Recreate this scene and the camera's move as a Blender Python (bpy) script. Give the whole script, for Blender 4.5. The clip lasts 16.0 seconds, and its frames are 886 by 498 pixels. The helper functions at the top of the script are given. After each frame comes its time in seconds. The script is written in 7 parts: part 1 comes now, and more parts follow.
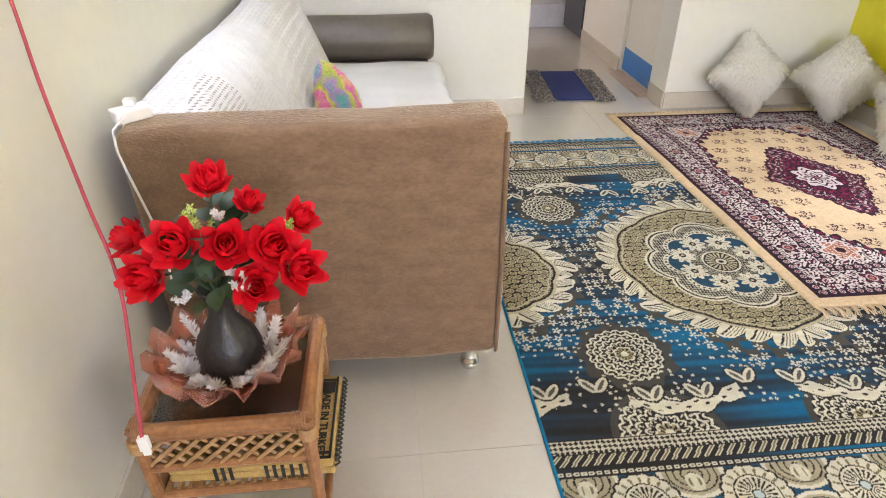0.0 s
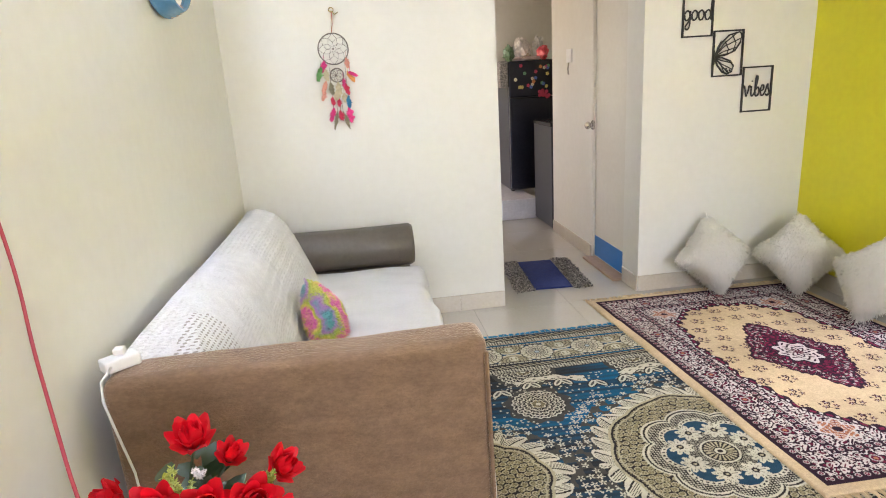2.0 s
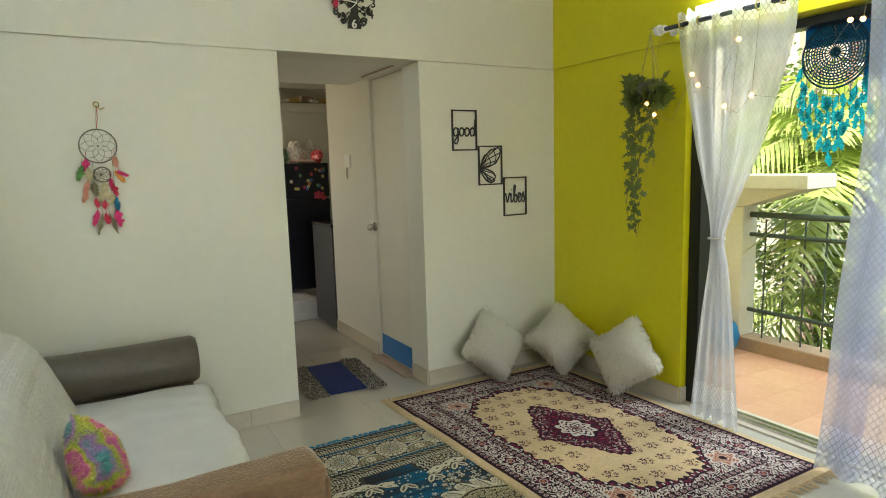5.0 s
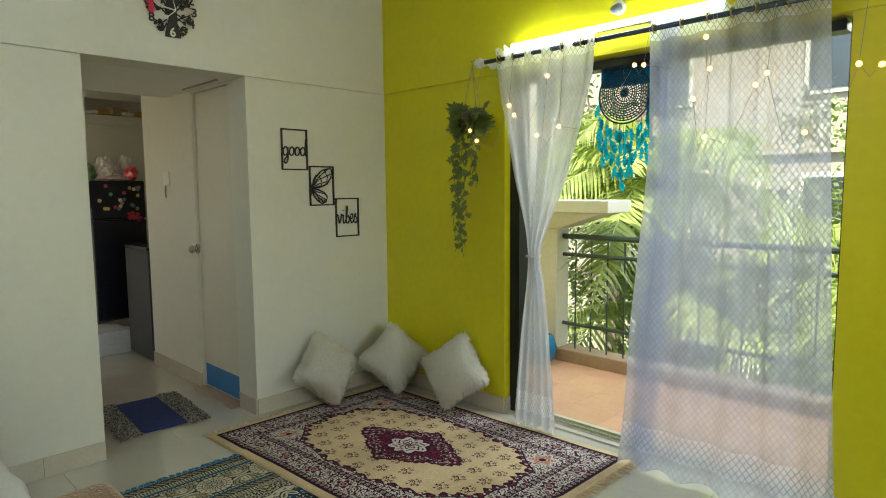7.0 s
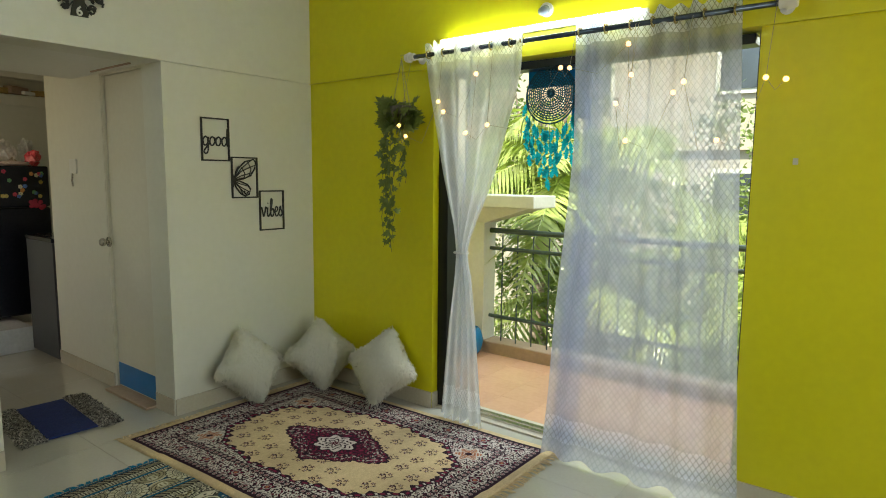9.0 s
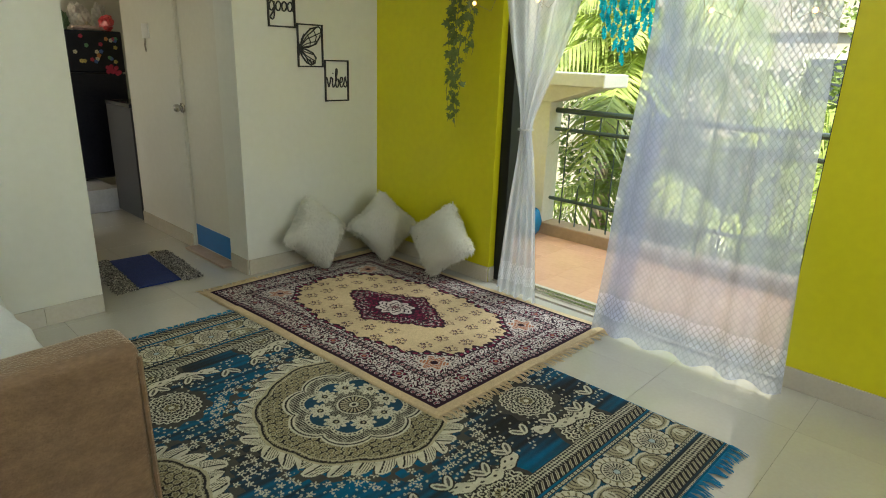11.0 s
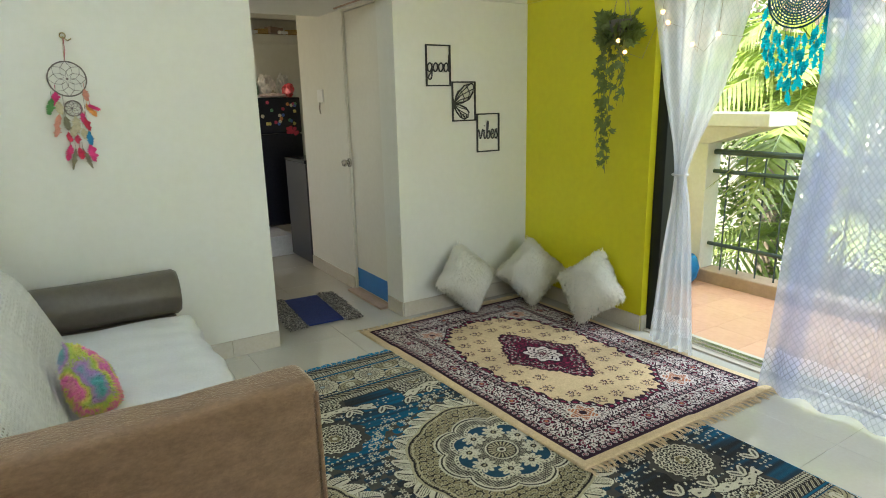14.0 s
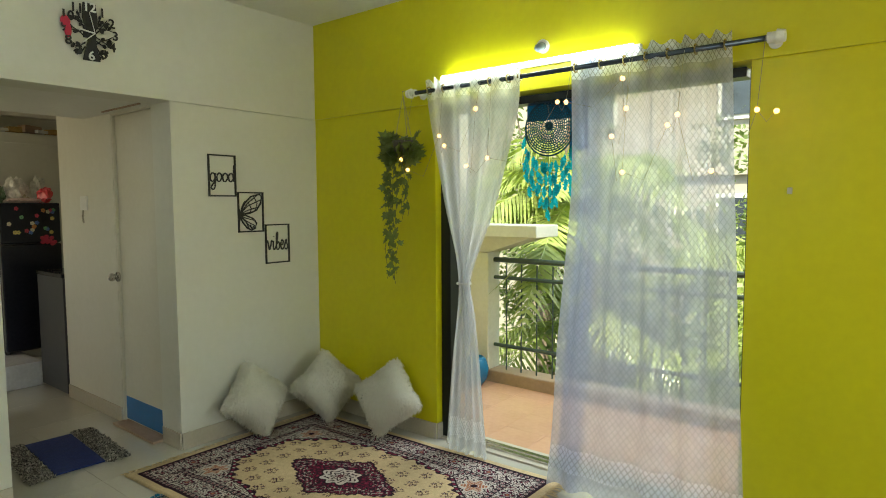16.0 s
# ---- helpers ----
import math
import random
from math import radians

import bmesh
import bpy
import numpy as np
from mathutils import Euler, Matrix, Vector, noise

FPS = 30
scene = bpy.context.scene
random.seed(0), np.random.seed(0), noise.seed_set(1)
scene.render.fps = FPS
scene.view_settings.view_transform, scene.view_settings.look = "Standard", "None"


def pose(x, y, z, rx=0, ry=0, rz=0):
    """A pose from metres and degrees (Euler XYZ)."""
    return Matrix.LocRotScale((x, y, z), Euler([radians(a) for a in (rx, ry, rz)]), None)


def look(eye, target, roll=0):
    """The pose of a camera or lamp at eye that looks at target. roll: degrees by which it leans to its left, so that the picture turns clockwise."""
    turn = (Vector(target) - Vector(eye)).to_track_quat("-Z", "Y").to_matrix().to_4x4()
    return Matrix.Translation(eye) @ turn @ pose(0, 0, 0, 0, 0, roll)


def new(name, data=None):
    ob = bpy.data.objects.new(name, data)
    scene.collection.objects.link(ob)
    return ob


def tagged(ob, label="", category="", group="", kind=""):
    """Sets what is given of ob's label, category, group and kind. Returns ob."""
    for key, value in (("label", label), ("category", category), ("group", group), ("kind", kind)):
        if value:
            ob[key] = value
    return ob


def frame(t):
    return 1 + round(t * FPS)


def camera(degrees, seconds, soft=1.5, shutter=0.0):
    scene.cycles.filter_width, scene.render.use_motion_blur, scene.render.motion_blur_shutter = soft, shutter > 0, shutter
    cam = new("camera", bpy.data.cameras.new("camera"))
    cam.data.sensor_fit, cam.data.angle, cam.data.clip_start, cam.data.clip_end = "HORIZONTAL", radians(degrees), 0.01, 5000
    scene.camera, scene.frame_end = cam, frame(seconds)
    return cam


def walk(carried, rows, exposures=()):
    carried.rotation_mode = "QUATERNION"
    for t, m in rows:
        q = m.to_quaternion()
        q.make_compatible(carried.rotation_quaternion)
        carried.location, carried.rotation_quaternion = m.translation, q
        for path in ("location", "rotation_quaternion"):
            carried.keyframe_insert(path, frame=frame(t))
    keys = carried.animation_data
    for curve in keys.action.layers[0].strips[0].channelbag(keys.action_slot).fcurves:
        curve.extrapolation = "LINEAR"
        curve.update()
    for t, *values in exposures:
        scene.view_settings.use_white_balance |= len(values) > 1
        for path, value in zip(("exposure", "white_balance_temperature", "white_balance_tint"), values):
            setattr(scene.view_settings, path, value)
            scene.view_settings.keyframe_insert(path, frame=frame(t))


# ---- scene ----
cam = camera(72.3, 16.0, 1.0)
PATH = [
    (0, (0.645, -3.506, 1.297), (0.816, -1.828, 0.222), -0.1),
    (0.5, (0.644, -3.505, 1.304), (0.822, -1.82, 0.241), -0.8),
    (1, (0.648, -3.494, 1.331), (0.858, -1.733, 0.407), -1.5),
    (1.5, (0.66, -3.508, 1.365), (0.892, -1.669, 0.612), -2.95),
    (2, (0.675, -3.509, 1.411), (0.918, -1.599, 0.866), -3.6),
    (2.5, (0.658, -3.51, 1.421), (0.917, -1.549, 1.13), -5.15),
    (3, (0.654, -3.494, 1.417), (0.918, -1.519, 1.259), -4.13),
    (3.5, (0.646, -3.526, 1.457), (0.907, -1.546, 1.348), -3.5),
    (4, (0.613, -3.478, 1.523), (1.186, -1.57, 1.347), -2.1),
    (4.5, (0.558, -3.44, 1.488), (1.438, -1.662, 1.233), -2.0),
    (4.7, (0.533, -3.425, 1.464), (1.461, -1.673, 1.2), -1.9),
    (7, (0.55, -3.457, 1.41), (1.968, -2.059, 1.216), -0.5),
    (7.5, (0.568, -3.456, 1.419), (2.06, -2.131, 1.281), -0.7),
    (8, (0.567, -3.447, 1.47), (2.125, -2.203, 1.31), -0.5),
    (8.2, (0.571, -3.437, 1.472), (2.151, -2.221, 1.303), -0.3),
    (10.3, (0.535, -3.464, 1.42), (2.034, -2.21, 0.995), 1.7),
    (10.5, (0.532, -3.457, 1.415), (2.015, -2.198, 0.951), 1.7),
    (11, (0.522, -3.467, 1.411), (1.912, -2.162, 0.804), 2.0),
    (11.5, (0.512, -3.477, 1.411), (1.783, -2.117, 0.678), 2.2),
    (12, (0.48, -3.492, 1.421), (1.62, -2.056, 0.623), 1.9),
    (12.5, (0.474, -3.49, 1.42), (1.475, -1.978, 0.576), 1.0),
    (13, (0.473, -3.486, 1.421), (1.433, -1.933, 0.604), 0.3),
    (13.5, (0.47, -3.492, 1.433), (1.449, -1.873, 0.785), -0.7),
    (14, (0.471, -3.51, 1.452), (1.514, -1.871, 0.977), -1.3),
    (14.5, (0.473, -3.521, 1.46), (1.584, -1.886, 1.157), -1.0),
    (15, (0.474, -3.514, 1.46), (1.627, -1.895, 1.236), -0.7),
    (15.5, (0.508, -3.513, 1.482), (1.847, -2.037, 1.305), -0.4),
    (16, (0.546, -3.493, 1.489), (2.107, -2.252, 1.342), -0.3),
]
EXPOSURE = [(0.0, 3.32, 6700, 24), (1.0, 3.28, 6650, 24), (2.0, 3.17, 6600, 23), (2.5, 3.00, 6600, 21), (3.0, 2.90, 6500, 20), (3.5, 2.73, 6450, 20), (4.0, 2.80, 6650, 14), (4.5, 2.49, 7250, 7), (7.0, 1.84, 7050, 0), (8.2, 1.80, 7200, -2),
            (10.5, 1.86, 7250, 0), (11.5, 2.21, 6800, 2), (12.5, 2.47, 6550, 3), (13.5, 2.50, 6450, 4), (14.5, 2.19, 6650, 2), (15.0, 2.10, 6700, 1), (15.5, 1.95, 6900, -1), (16.0, 1.82, 7350, -3)]
walk(cam, [(t, look(eye, target, roll)) for t, eye, target, roll in PATH], EXPOSURE)

# ---------- world, sun and lamps ----------
world = bpy.data.worlds.new("world")
scene.world = world
world.use_nodes = True
wn = world.node_tree.nodes
sky = wn.new("ShaderNodeTexSky")
sky.sky_type = "NISHITA"
sky.sun_disc = False
sky.sun_elevation = radians(61)
sky.sun_rotation = radians(243)
wn["Background"].inputs[1].default_value = 0.15
world.node_tree.links.new(sky.outputs[0], wn["Background"].inputs[0])
sun_data = bpy.data.lights.new("sun", "SUN")
sun_data.energy = 4.3
sun_data.angle = radians(0.5)
sun_data.color = (1.0, 0.95, 0.86)
sun = new("sun", sun_data)
sun.matrix_basis = look((0, 0, 0), (0.5, 0.25, -1.0))

TUBE_EAST = 7.0
TUBE_WEST = 19.5
# unseen area lamp for light from the south; the window there is assumed
day = bpy.data.lights.new("south_fill_light", "AREA")
day.shape, day.size, day.size_y, day.energy, day.color = "RECTANGLE", 2.0, 1.3, 6.5, (1.0, 0.97, 0.93)
new("south_fill_light", day).matrix_basis = look((1.9, -5.66, 1.55), (1.9, 0, 1.2))
# unseen area lamp that adds to the sky's light over the balcony
sky_lamp = bpy.data.lights.new("balcony_sky_fill", "AREA")
sky_lamp.shape, sky_lamp.size, sky_lamp.size_y, sky_lamp.energy, sky_lamp.color = "RECTANGLE", 1.3, 3.6, 42.0, (0.88, 0.94, 1.0)
new("balcony_sky_fill", sky_lamp).matrix_basis = look((4.95, -2.4, 3.35), (3.7, -1.7, 0.2))
# unseen warm fill lamp for the kitchen, set in an assumed window opening
kit = bpy.data.lights.new("kitchen_fill_light", "AREA")
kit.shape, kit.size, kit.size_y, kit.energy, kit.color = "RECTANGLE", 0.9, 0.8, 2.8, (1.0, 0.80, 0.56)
new("kitchen_fill_light", kit).matrix_basis = look((-0.27, 2.85, 1.65), (2.4, 2.6, 1.4))

# ---------- materials ----------
def nodes_of(name):
    m = bpy.data.materials.new(name)
    m.use_nodes = True
    t = m.node_tree
    return m, t, t.nodes["Principled BSDF"]


def surf(name, c1, c2=None, scale=6.0, rough=0.6, bump=0.0, bscale=120.0, metal=0.0, sheen=0.0, coat=0.0, spec=0.5,
         fine=40.0, stretch=(1, 1, 1), attr=None, island=0.0, obj_random=0.0, trans=0.0, subsurf=0.0):
    """A surface with two scales of colour variation and fine relief, in metres."""
    m, t, b = nodes_of(name)
    N, K = t.nodes, t.links
    co = N.new("ShaderNodeTexCoord")
    mp = N.new("ShaderNodeMapping")
    mp.inputs["Scale"].default_value = stretch
    K.new(co.outputs["Object"], mp.inputs["Vector"])
    c2 = c2 or tuple(v * 0.82 for v in c1)
    n1 = N.new("ShaderNodeTexNoise")
    n1.inputs["Scale"].default_value = scale
    n1.inputs["Detail"].default_value = 4
    n2 = N.new("ShaderNodeTexNoise")
    n2.inputs["Scale"].default_value = fine
    n2.inputs["Detail"].default_value = 3
    for n in (n1, n2):
        K.new(mp.outputs[0], n.inputs["Vector"])
    add = N.new("ShaderNodeMath")
    add.operation = "ADD"
    K.new(n1.outputs[0], add.inputs[0])
    K.new(n2.outputs[0], add.inputs[1])
    rng = N.new("ShaderNodeMapRange")
    rng.inputs["From Min"].default_value, rng.inputs["From Max"].default_value = 0.7, 1.3
    K.new(add.outputs[0], rng.inputs["Value"])
    mix = N.new("ShaderNodeMix")
    mix.data_type = "RGBA"
    K.new(rng.outputs[0], mix.inputs["Factor"])
    mix.inputs["A"].default_value = (*c1, 1)
    mix.inputs["B"].default_value = (*c2, 1)
    out = mix.outputs["Result"]
    if attr:
        a = N.new("ShaderNodeAttribute")
        a.attribute_name = attr
        mul = N.new("ShaderNodeMix")
        mul.data_type, mul.blend_type = "RGBA", "MULTIPLY"
        mul.inputs["Factor"].default_value = 1
        K.new(a.outputs["Color"], mul.inputs["A"])
        K.new(out, mul.inputs["B"])
        out = mul.outputs["Result"]
    if island or obj_random:
        g = N.new("ShaderNodeNewGeometry") if island else N.new("ShaderNodeObjectInfo")
        hsv = N.new("ShaderNodeHueSaturation")
        r2 = N.new("ShaderNodeMapRange")
        w = island or obj_random
        r2.inputs["To Min"].default_value, r2.inputs["To Max"].default_value = 1 - w, 1 + w
        K.new(g.outputs["Random Per Island" if island else "Random"], r2.inputs["Value"])
        K.new(r2.outputs[0], hsv.inputs["Value"])
        K.new(out, hsv.inputs["Color"])
        out = hsv.outputs[0]
    K.new(out, b.inputs["Base Color"])
    b.inputs["Roughness"].default_value = rough
    b.inputs["Metallic"].default_value = metal
    b.inputs["Specular IOR Level"].default_value = spec
    b.inputs["Sheen Weight"].default_value = sheen
    b.inputs["Coat Weight"].default_value = coat
    b.inputs["Transmission Weight"].default_value = trans
    b.inputs["Subsurface Weight"].default_value = subsurf
    if bump:
        n3 = N.new("ShaderNodeTexNoise")
        n3.inputs["Scale"].default_value = bscale
        n3.inputs["Detail"].default_value = 3
        K.new(mp.outputs[0], n3.inputs["Vector"])
        bp = N.new("ShaderNodeBump")
        bp.inputs["Strength"].default_value = bump
        bp.inputs["Distance"].default_value = 0.004
        K.new(n3.outputs[0], bp.inputs["Height"])
        K.new(bp.outputs[0], b.inputs["Normal"])
    return m


def glow(name, colour, strength):
    m, t, b = nodes_of(name)
    b.inputs["Base Color"].default_value = (*colour, 1)
    b.inputs["Emission Color"].default_value = (*colour, 1)
    b.inputs["Emission Strength"].default_value = strength
    return m


def leaf_material(name, c1, c2, rough=0.45, share=0.35, tint=(1.6, 1.6, 1.0), vary=0.35):
    """Leaves let part of the light through."""
    m = surf(name, c1, c2, 9, rough, island=vary)
    t = m.node_tree
    b = t.nodes["Principled BSDF"]
    tr = t.nodes.new("ShaderNodeBsdfTranslucent")
    tr.inputs["Color"].default_value = (c1[0] * tint[0], c1[1] * tint[1], c1[2] * tint[2], 1)
    mx = t.nodes.new("ShaderNodeMixShader")
    mx.inputs[0].default_value = share
    t.links.new(b.outputs[0], mx.inputs[1])
    t.links.new(tr.outputs[0], mx.inputs[2])
    t.links.new(mx.outputs[0], t.nodes["Material Output"].inputs["Surface"])
    return m


def net_material(name, cell_w, cell_h, line, haze, solid, tone=(0.84, 0.86, 0.92), yarn=(0.36, 0.40, 0.50)):
    """Sheer curtain net: a diamond lattice of threads with a thin haze of fabric between them."""
    m, t, b = nodes_of(name)
    N, K = t.nodes, t.links
    uv = N.new("ShaderNodeUVMap")
    sep = N.new("ShaderNodeSeparateXYZ")
    K.new(uv.outputs[0], sep.inputs[0])

    def op(kind, a, c, d=None):
        n = N.new("ShaderNodeMath")
        n.operation = kind
        for i, v in enumerate((a, c, d)):
            if v is None:
                continue
            if isinstance(v, (int, float)):
                n.inputs[i].default_value = v
            else:
                K.new(v, n.inputs[i])
        return n.outputs[0]

    a = op("DIVIDE", sep.outputs[0], cell_w)
    c = op("DIVIDE", sep.outputs[1], cell_h)
    wob = N.new("ShaderNodeTexNoise")
    wob.inputs["Scale"].default_value = 9
    K.new(uv.outputs[0], wob.inputs["Vector"])
    w = op("MULTIPLY", wob.outputs[0], 0.10)
    p = op("FRACT", op("ADD", op("ADD", a, c), w), 0)
    q = op("FRACT", op("ADD", op("SUBTRACT", a, c), w), 0)
    lp = op("LESS_THAN", op("ABSOLUTE", op("SUBTRACT", p, 0.5), 0), line)
    lq = op("LESS_THAN", op("ABSOLUTE", op("SUBTRACT", q, 0.5), 0), line)
    lines = op("MAXIMUM", lp, lq)
    # a closer weave in the hem band, a doubled heading at the rod
    hem = op("LESS_THAN", op("ABSOLUTE", op("SUBTRACT", sep.outputs[1], 0.16), 0), 0.06)
    head = op("GREATER_THAN", sep.outputs[1], 2.105)
    dens = op("ADD", op("ADD", haze, op("MULTIPLY", head, 0.34)), op("MULTIPLY", hem, 0.18))
    fine = N.new("ShaderNodeTexNoise")
    fine.inputs["Scale"].default_value = 14
    K.new(uv.outputs[0], fine.inputs["Vector"])
    dens = op("ADD", dens, op("MULTIPLY", op("SUBTRACT", fine.outputs[0], 0.5), 0.16))
    alpha = op("MINIMUM", op("ADD", op("MULTIPLY", lines, solid), dens), 0.96)
    thread = N.new("ShaderNodeBsdfDiffuse")
    thread.inputs["Color"].default_value = (*yarn, 1)
    d = N.new("ShaderNodeBsdfDiffuse")
    d.inputs["Color"].default_value = (*tone, 1)
    tl = N.new("ShaderNodeBsdfTranslucent")
    tl.inputs["Color"].default_value = (*(min(1.0, v * 0.95) for v in tone), 1)
    sheer = N.new("ShaderNodeMixShader")
    sheer.inputs[0].default_value = 0.72
    K.new(d.outputs[0], sheer.inputs[1])
    K.new(tl.outputs[0], sheer.inputs[2])
    cloth = N.new("ShaderNodeMixShader")
    K.new(op("MULTIPLY", lines, 0.9), cloth.inputs[0])
    K.new(sheer.outputs[0], cloth.inputs[1])
    K.new(thread.outputs[0], cloth.inputs[2])
    clear = N.new("ShaderNodeBsdfTransparent")
    mx = N.new("ShaderNodeMixShader")
    K.new(alpha, mx.inputs[0])
    K.new(clear.outputs[0], mx.inputs[1])
    K.new(cloth.outputs[0], mx.inputs[2])
    K.new(mx.outputs[0], N["Material Output"].inputs["Surface"])
    return m


def glass_material(name, colour, rough=0.02):
    m, t, b = nodes_of(name)
    b.inputs["Base Color"].default_value = (*colour, 1)
    b.inputs["Roughness"].default_value = rough
    b.inputs["Transmission Weight"].default_value = 1
    b.inputs["IOR"].default_value = 1.45
    return m


M_WALL = surf("off_white_paint", (0.70, 0.685, 0.615), (0.665, 0.65, 0.575), 1.3, 0.55, 0.06, 90, fine=22)
M_YELLOW = surf("lime_yellow_paint", (0.67, 0.61, 0.014), (0.62, 0.56, 0.012), 1.3, 0.45, 0.06, 90, fine=22)
M_CEIL = surf("ceiling_paint", (0.76, 0.75, 0.70), (0.72, 0.71, 0.66), 1.5, 0.7)
M_TILE = surf("vitrified_tile", (0.50, 0.472, 0.415), (0.47, 0.443, 0.387), 5, 0.04, 0, fine=60, obj_random=0.02, spec=1.0, coat=0.5)
M_GROUT = surf("grout", (0.48, 0.452, 0.395), None, 20, 0.9)
M_SKIRT = surf("skirting_tile", (0.55, 0.50, 0.41), (0.50, 0.45, 0.36), 7, 0.2, fine=60, obj_random=0.03)
M_DOOR = surf("cream_laminate", (0.66, 0.63, 0.54), (0.62, 0.59, 0.50), 2, 0.35, fine=30)
M_BLUE = surf("blue_plate", (0.0, 0.16, 0.48), (0.0, 0.14, 0.42), 4, 0.3)
M_STEEL = surf("brushed_steel", (0.62, 0.60, 0.57), None, 40, 0.25, metal=1)
M_CHROME = surf("chrome", (0.8, 0.8, 0.8), None, 10, 0.08, metal=1)
M_BLACK = surf("black_lacquer", (0.013, 0.013, 0.014), (0.02, 0.02, 0.02), 10, 0.5)
M_FRIDGE = surf("dark_glossy_panel", (0.012, 0.014, 0.025), (0.018, 0.02, 0.032), 3, 0.18)
M_GREYCAB = surf("dark_grey_laminate", (0.035, 0.035, 0.042), (0.045, 0.045, 0.05), 3, 0.35)
M_WHITE = surf("white_plastic", (0.78, 0.78, 0.76), (0.74, 0.74, 0.72), 20, 0.4)
M_WHITETILE = surf("white_glazed_step", (0.72, 0.72, 0.76), None, 6, 0.2)
M_VELVET = surf("brown_velvet", (0.165, 0.099, 0.057), (0.245, 0.150, 0.088), 22, 0.8, 0.8, 190, sheen=0.22, fine=110, stretch=(0.7, 1, 1.5))
M_VELVET.node_tree.nodes["Principled BSDF"].inputs["Sheen Weight"].default_value = 0.6
M_VELVET.node_tree.nodes["Principled BSDF"].inputs["Sheen Roughness"].default_value = 0.3
M_VELVET.node_tree.nodes["Principled BSDF"].inputs["Sheen Tint"].default_value = (1.0, 0.88, 0.74, 1)
M_LEATHER = surf("taupe_leather", (0.105, 0.088, 0.068), (0.085, 0.07, 0.055), 6, 0.38, 0.25, 160)
def crochet_material(name, c1, c2):
    """Cotton crochet: open meshes in patches, through which the brown back shows."""
    m = surf(name, c1, c2, 25, 0.85, 0.9, 170, fine=130)
    t = m.node_tree
    N, K = t.nodes, t.links
    b = N["Principled BSDF"]
    co = N.new("ShaderNodeTexCoord")
    sep = N.new("ShaderNodeSeparateXYZ")
    K.new(co.outputs["Object"], sep.inputs[0])

    def op(kind, a, c):
        n = N.new("ShaderNodeMath")
        n.operation = kind
        for i, v in enumerate((a, c)):
            if isinstance(v, (int, float)):
                n.inputs[i].default_value = v
            else:
                K.new(v, n.inputs[i])
        return n.outputs[0]
    along = op("SINE", op("MULTIPLY", sep.outputs[1], 470.0), 0)
    across = op("SINE", op("MULTIPLY", op("SUBTRACT", sep.outputs[2], op("MULTIPLY", sep.outputs[0], 0.7)), 380.0), 0)
    hole = op("GREATER_THAN", op("ADD", along, across), 0.75)
    blot = N.new("ShaderNodeTexNoise")
    blot.inputs["Scale"].default_value = 3.0
    K.new(co.outputs["Object"], blot.inputs["Vector"])
    patch = op("MULTIPLY", op("GREATER_THAN", blot.outputs[0], 0.50), 0.22)
    wide = op("ADD", sep.outputs[1], op("MULTIPLY", blot.outputs[0], 0.22))
    lace = op("MULTIPLY", op("MULTIPLY", op("LESS_THAN", wide, -1.755), op("GREATER_THAN", sep.outputs[0], 0.17)), 0.8)
    patch = op("MAXIMUM", patch, lace)
    mx = N.new("ShaderNodeMix")
    mx.data_type = "RGBA"
    K.new(op("MULTIPLY", hole, patch), mx.inputs["Factor"])
    K.new(b.inputs["Base Color"].links[0].from_socket, mx.inputs["A"])
    mx.inputs["B"].default_value = (0.24, 0.21, 0.18, 1)
    K.new(mx.outputs["Result"], b.inputs["Base Color"])
    return m


M_THROW = crochet_material("white_crochet", (0.66, 0.65, 0.625), (0.56, 0.55, 0.53))
M_SEAT = surf("white_cotton", (0.62, 0.615, 0.60), (0.55, 0.545, 0.53), 7, 0.9, 0.35, 260, fine=140)
M_FUR_BASE = surf("white_shag", (0.93, 0.92, 0.87), (0.88, 0.87, 0.81), 30, 0.9)
M_FUR = leaf_material("white_shag_pile", (0.97, 0.95, 0.88), (0.93, 0.91, 0.83), 0.9, 0.5, (1, 1, 1), 0.04)
M_CANE = surf("varnished_cane", (0.20, 0.085, 0.032), (0.36, 0.17, 0.07), 14, 0.35, 0.2, 200, fine=90, stretch=(1, 1, 1))
M_CANE_PALE = surf("pale_cane_weave", (0.44, 0.27, 0.13), (0.30, 0.16, 0.06), 30, 0.5, 0.2, 200)
M_GLASS = glass_material("table_glass", (0.80, 0.86, 0.82))
M_AMBER = surf("amber_glass", (0.90, 0.20, 0.07), (0.98, 0.60, 0.46), 14, 0.03, trans=0.8, fine=40)
M_VASE = surf("black_ribbed_ceramic", (0.012, 0.012, 0.013), (0.02, 0.02, 0.02), 20, 0.42, 0.9, 45)
M_ROSE = leaf_material("red_silk_petal", (0.82, 0.008, 0.022), (0.62, 0.004, 0.014), 0.55, 0.35, (1, 1, 1), 0.12)
M_LEAF = leaf_material("rose_leaf", (0.03, 0.07, 0.028), (0.06, 0.11, 0.06), 0.5, 0.2)
M_SPRIG = leaf_material("lime_sprig", (0.32, 0.42, 0.06), (0.60, 0.62, 0.30), 0.6, 0.3)
M_FEATHER = leaf_material("white_feather", (0.85, 0.84, 0.82), (0.72, 0.72, 0.70), 0.9, 0.45, (1, 1, 1), 0.08)
M_CORD = surf("red_cord", (0.44, 0.06, 0.085), (0.37, 0.045, 0.07), 30, 0.5)
M_JUTE = surf("gold_jute", (0.50, 0.35, 0.13), (0.34, 0.22, 0.07), 60, 0.85, 0.6, 300, fine=220)
M_MIRROR = surf("mirror_glass", (0.82, 0.84, 0.84), (0.80, 0.82, 0.82), 1, 0.02, metal=1)
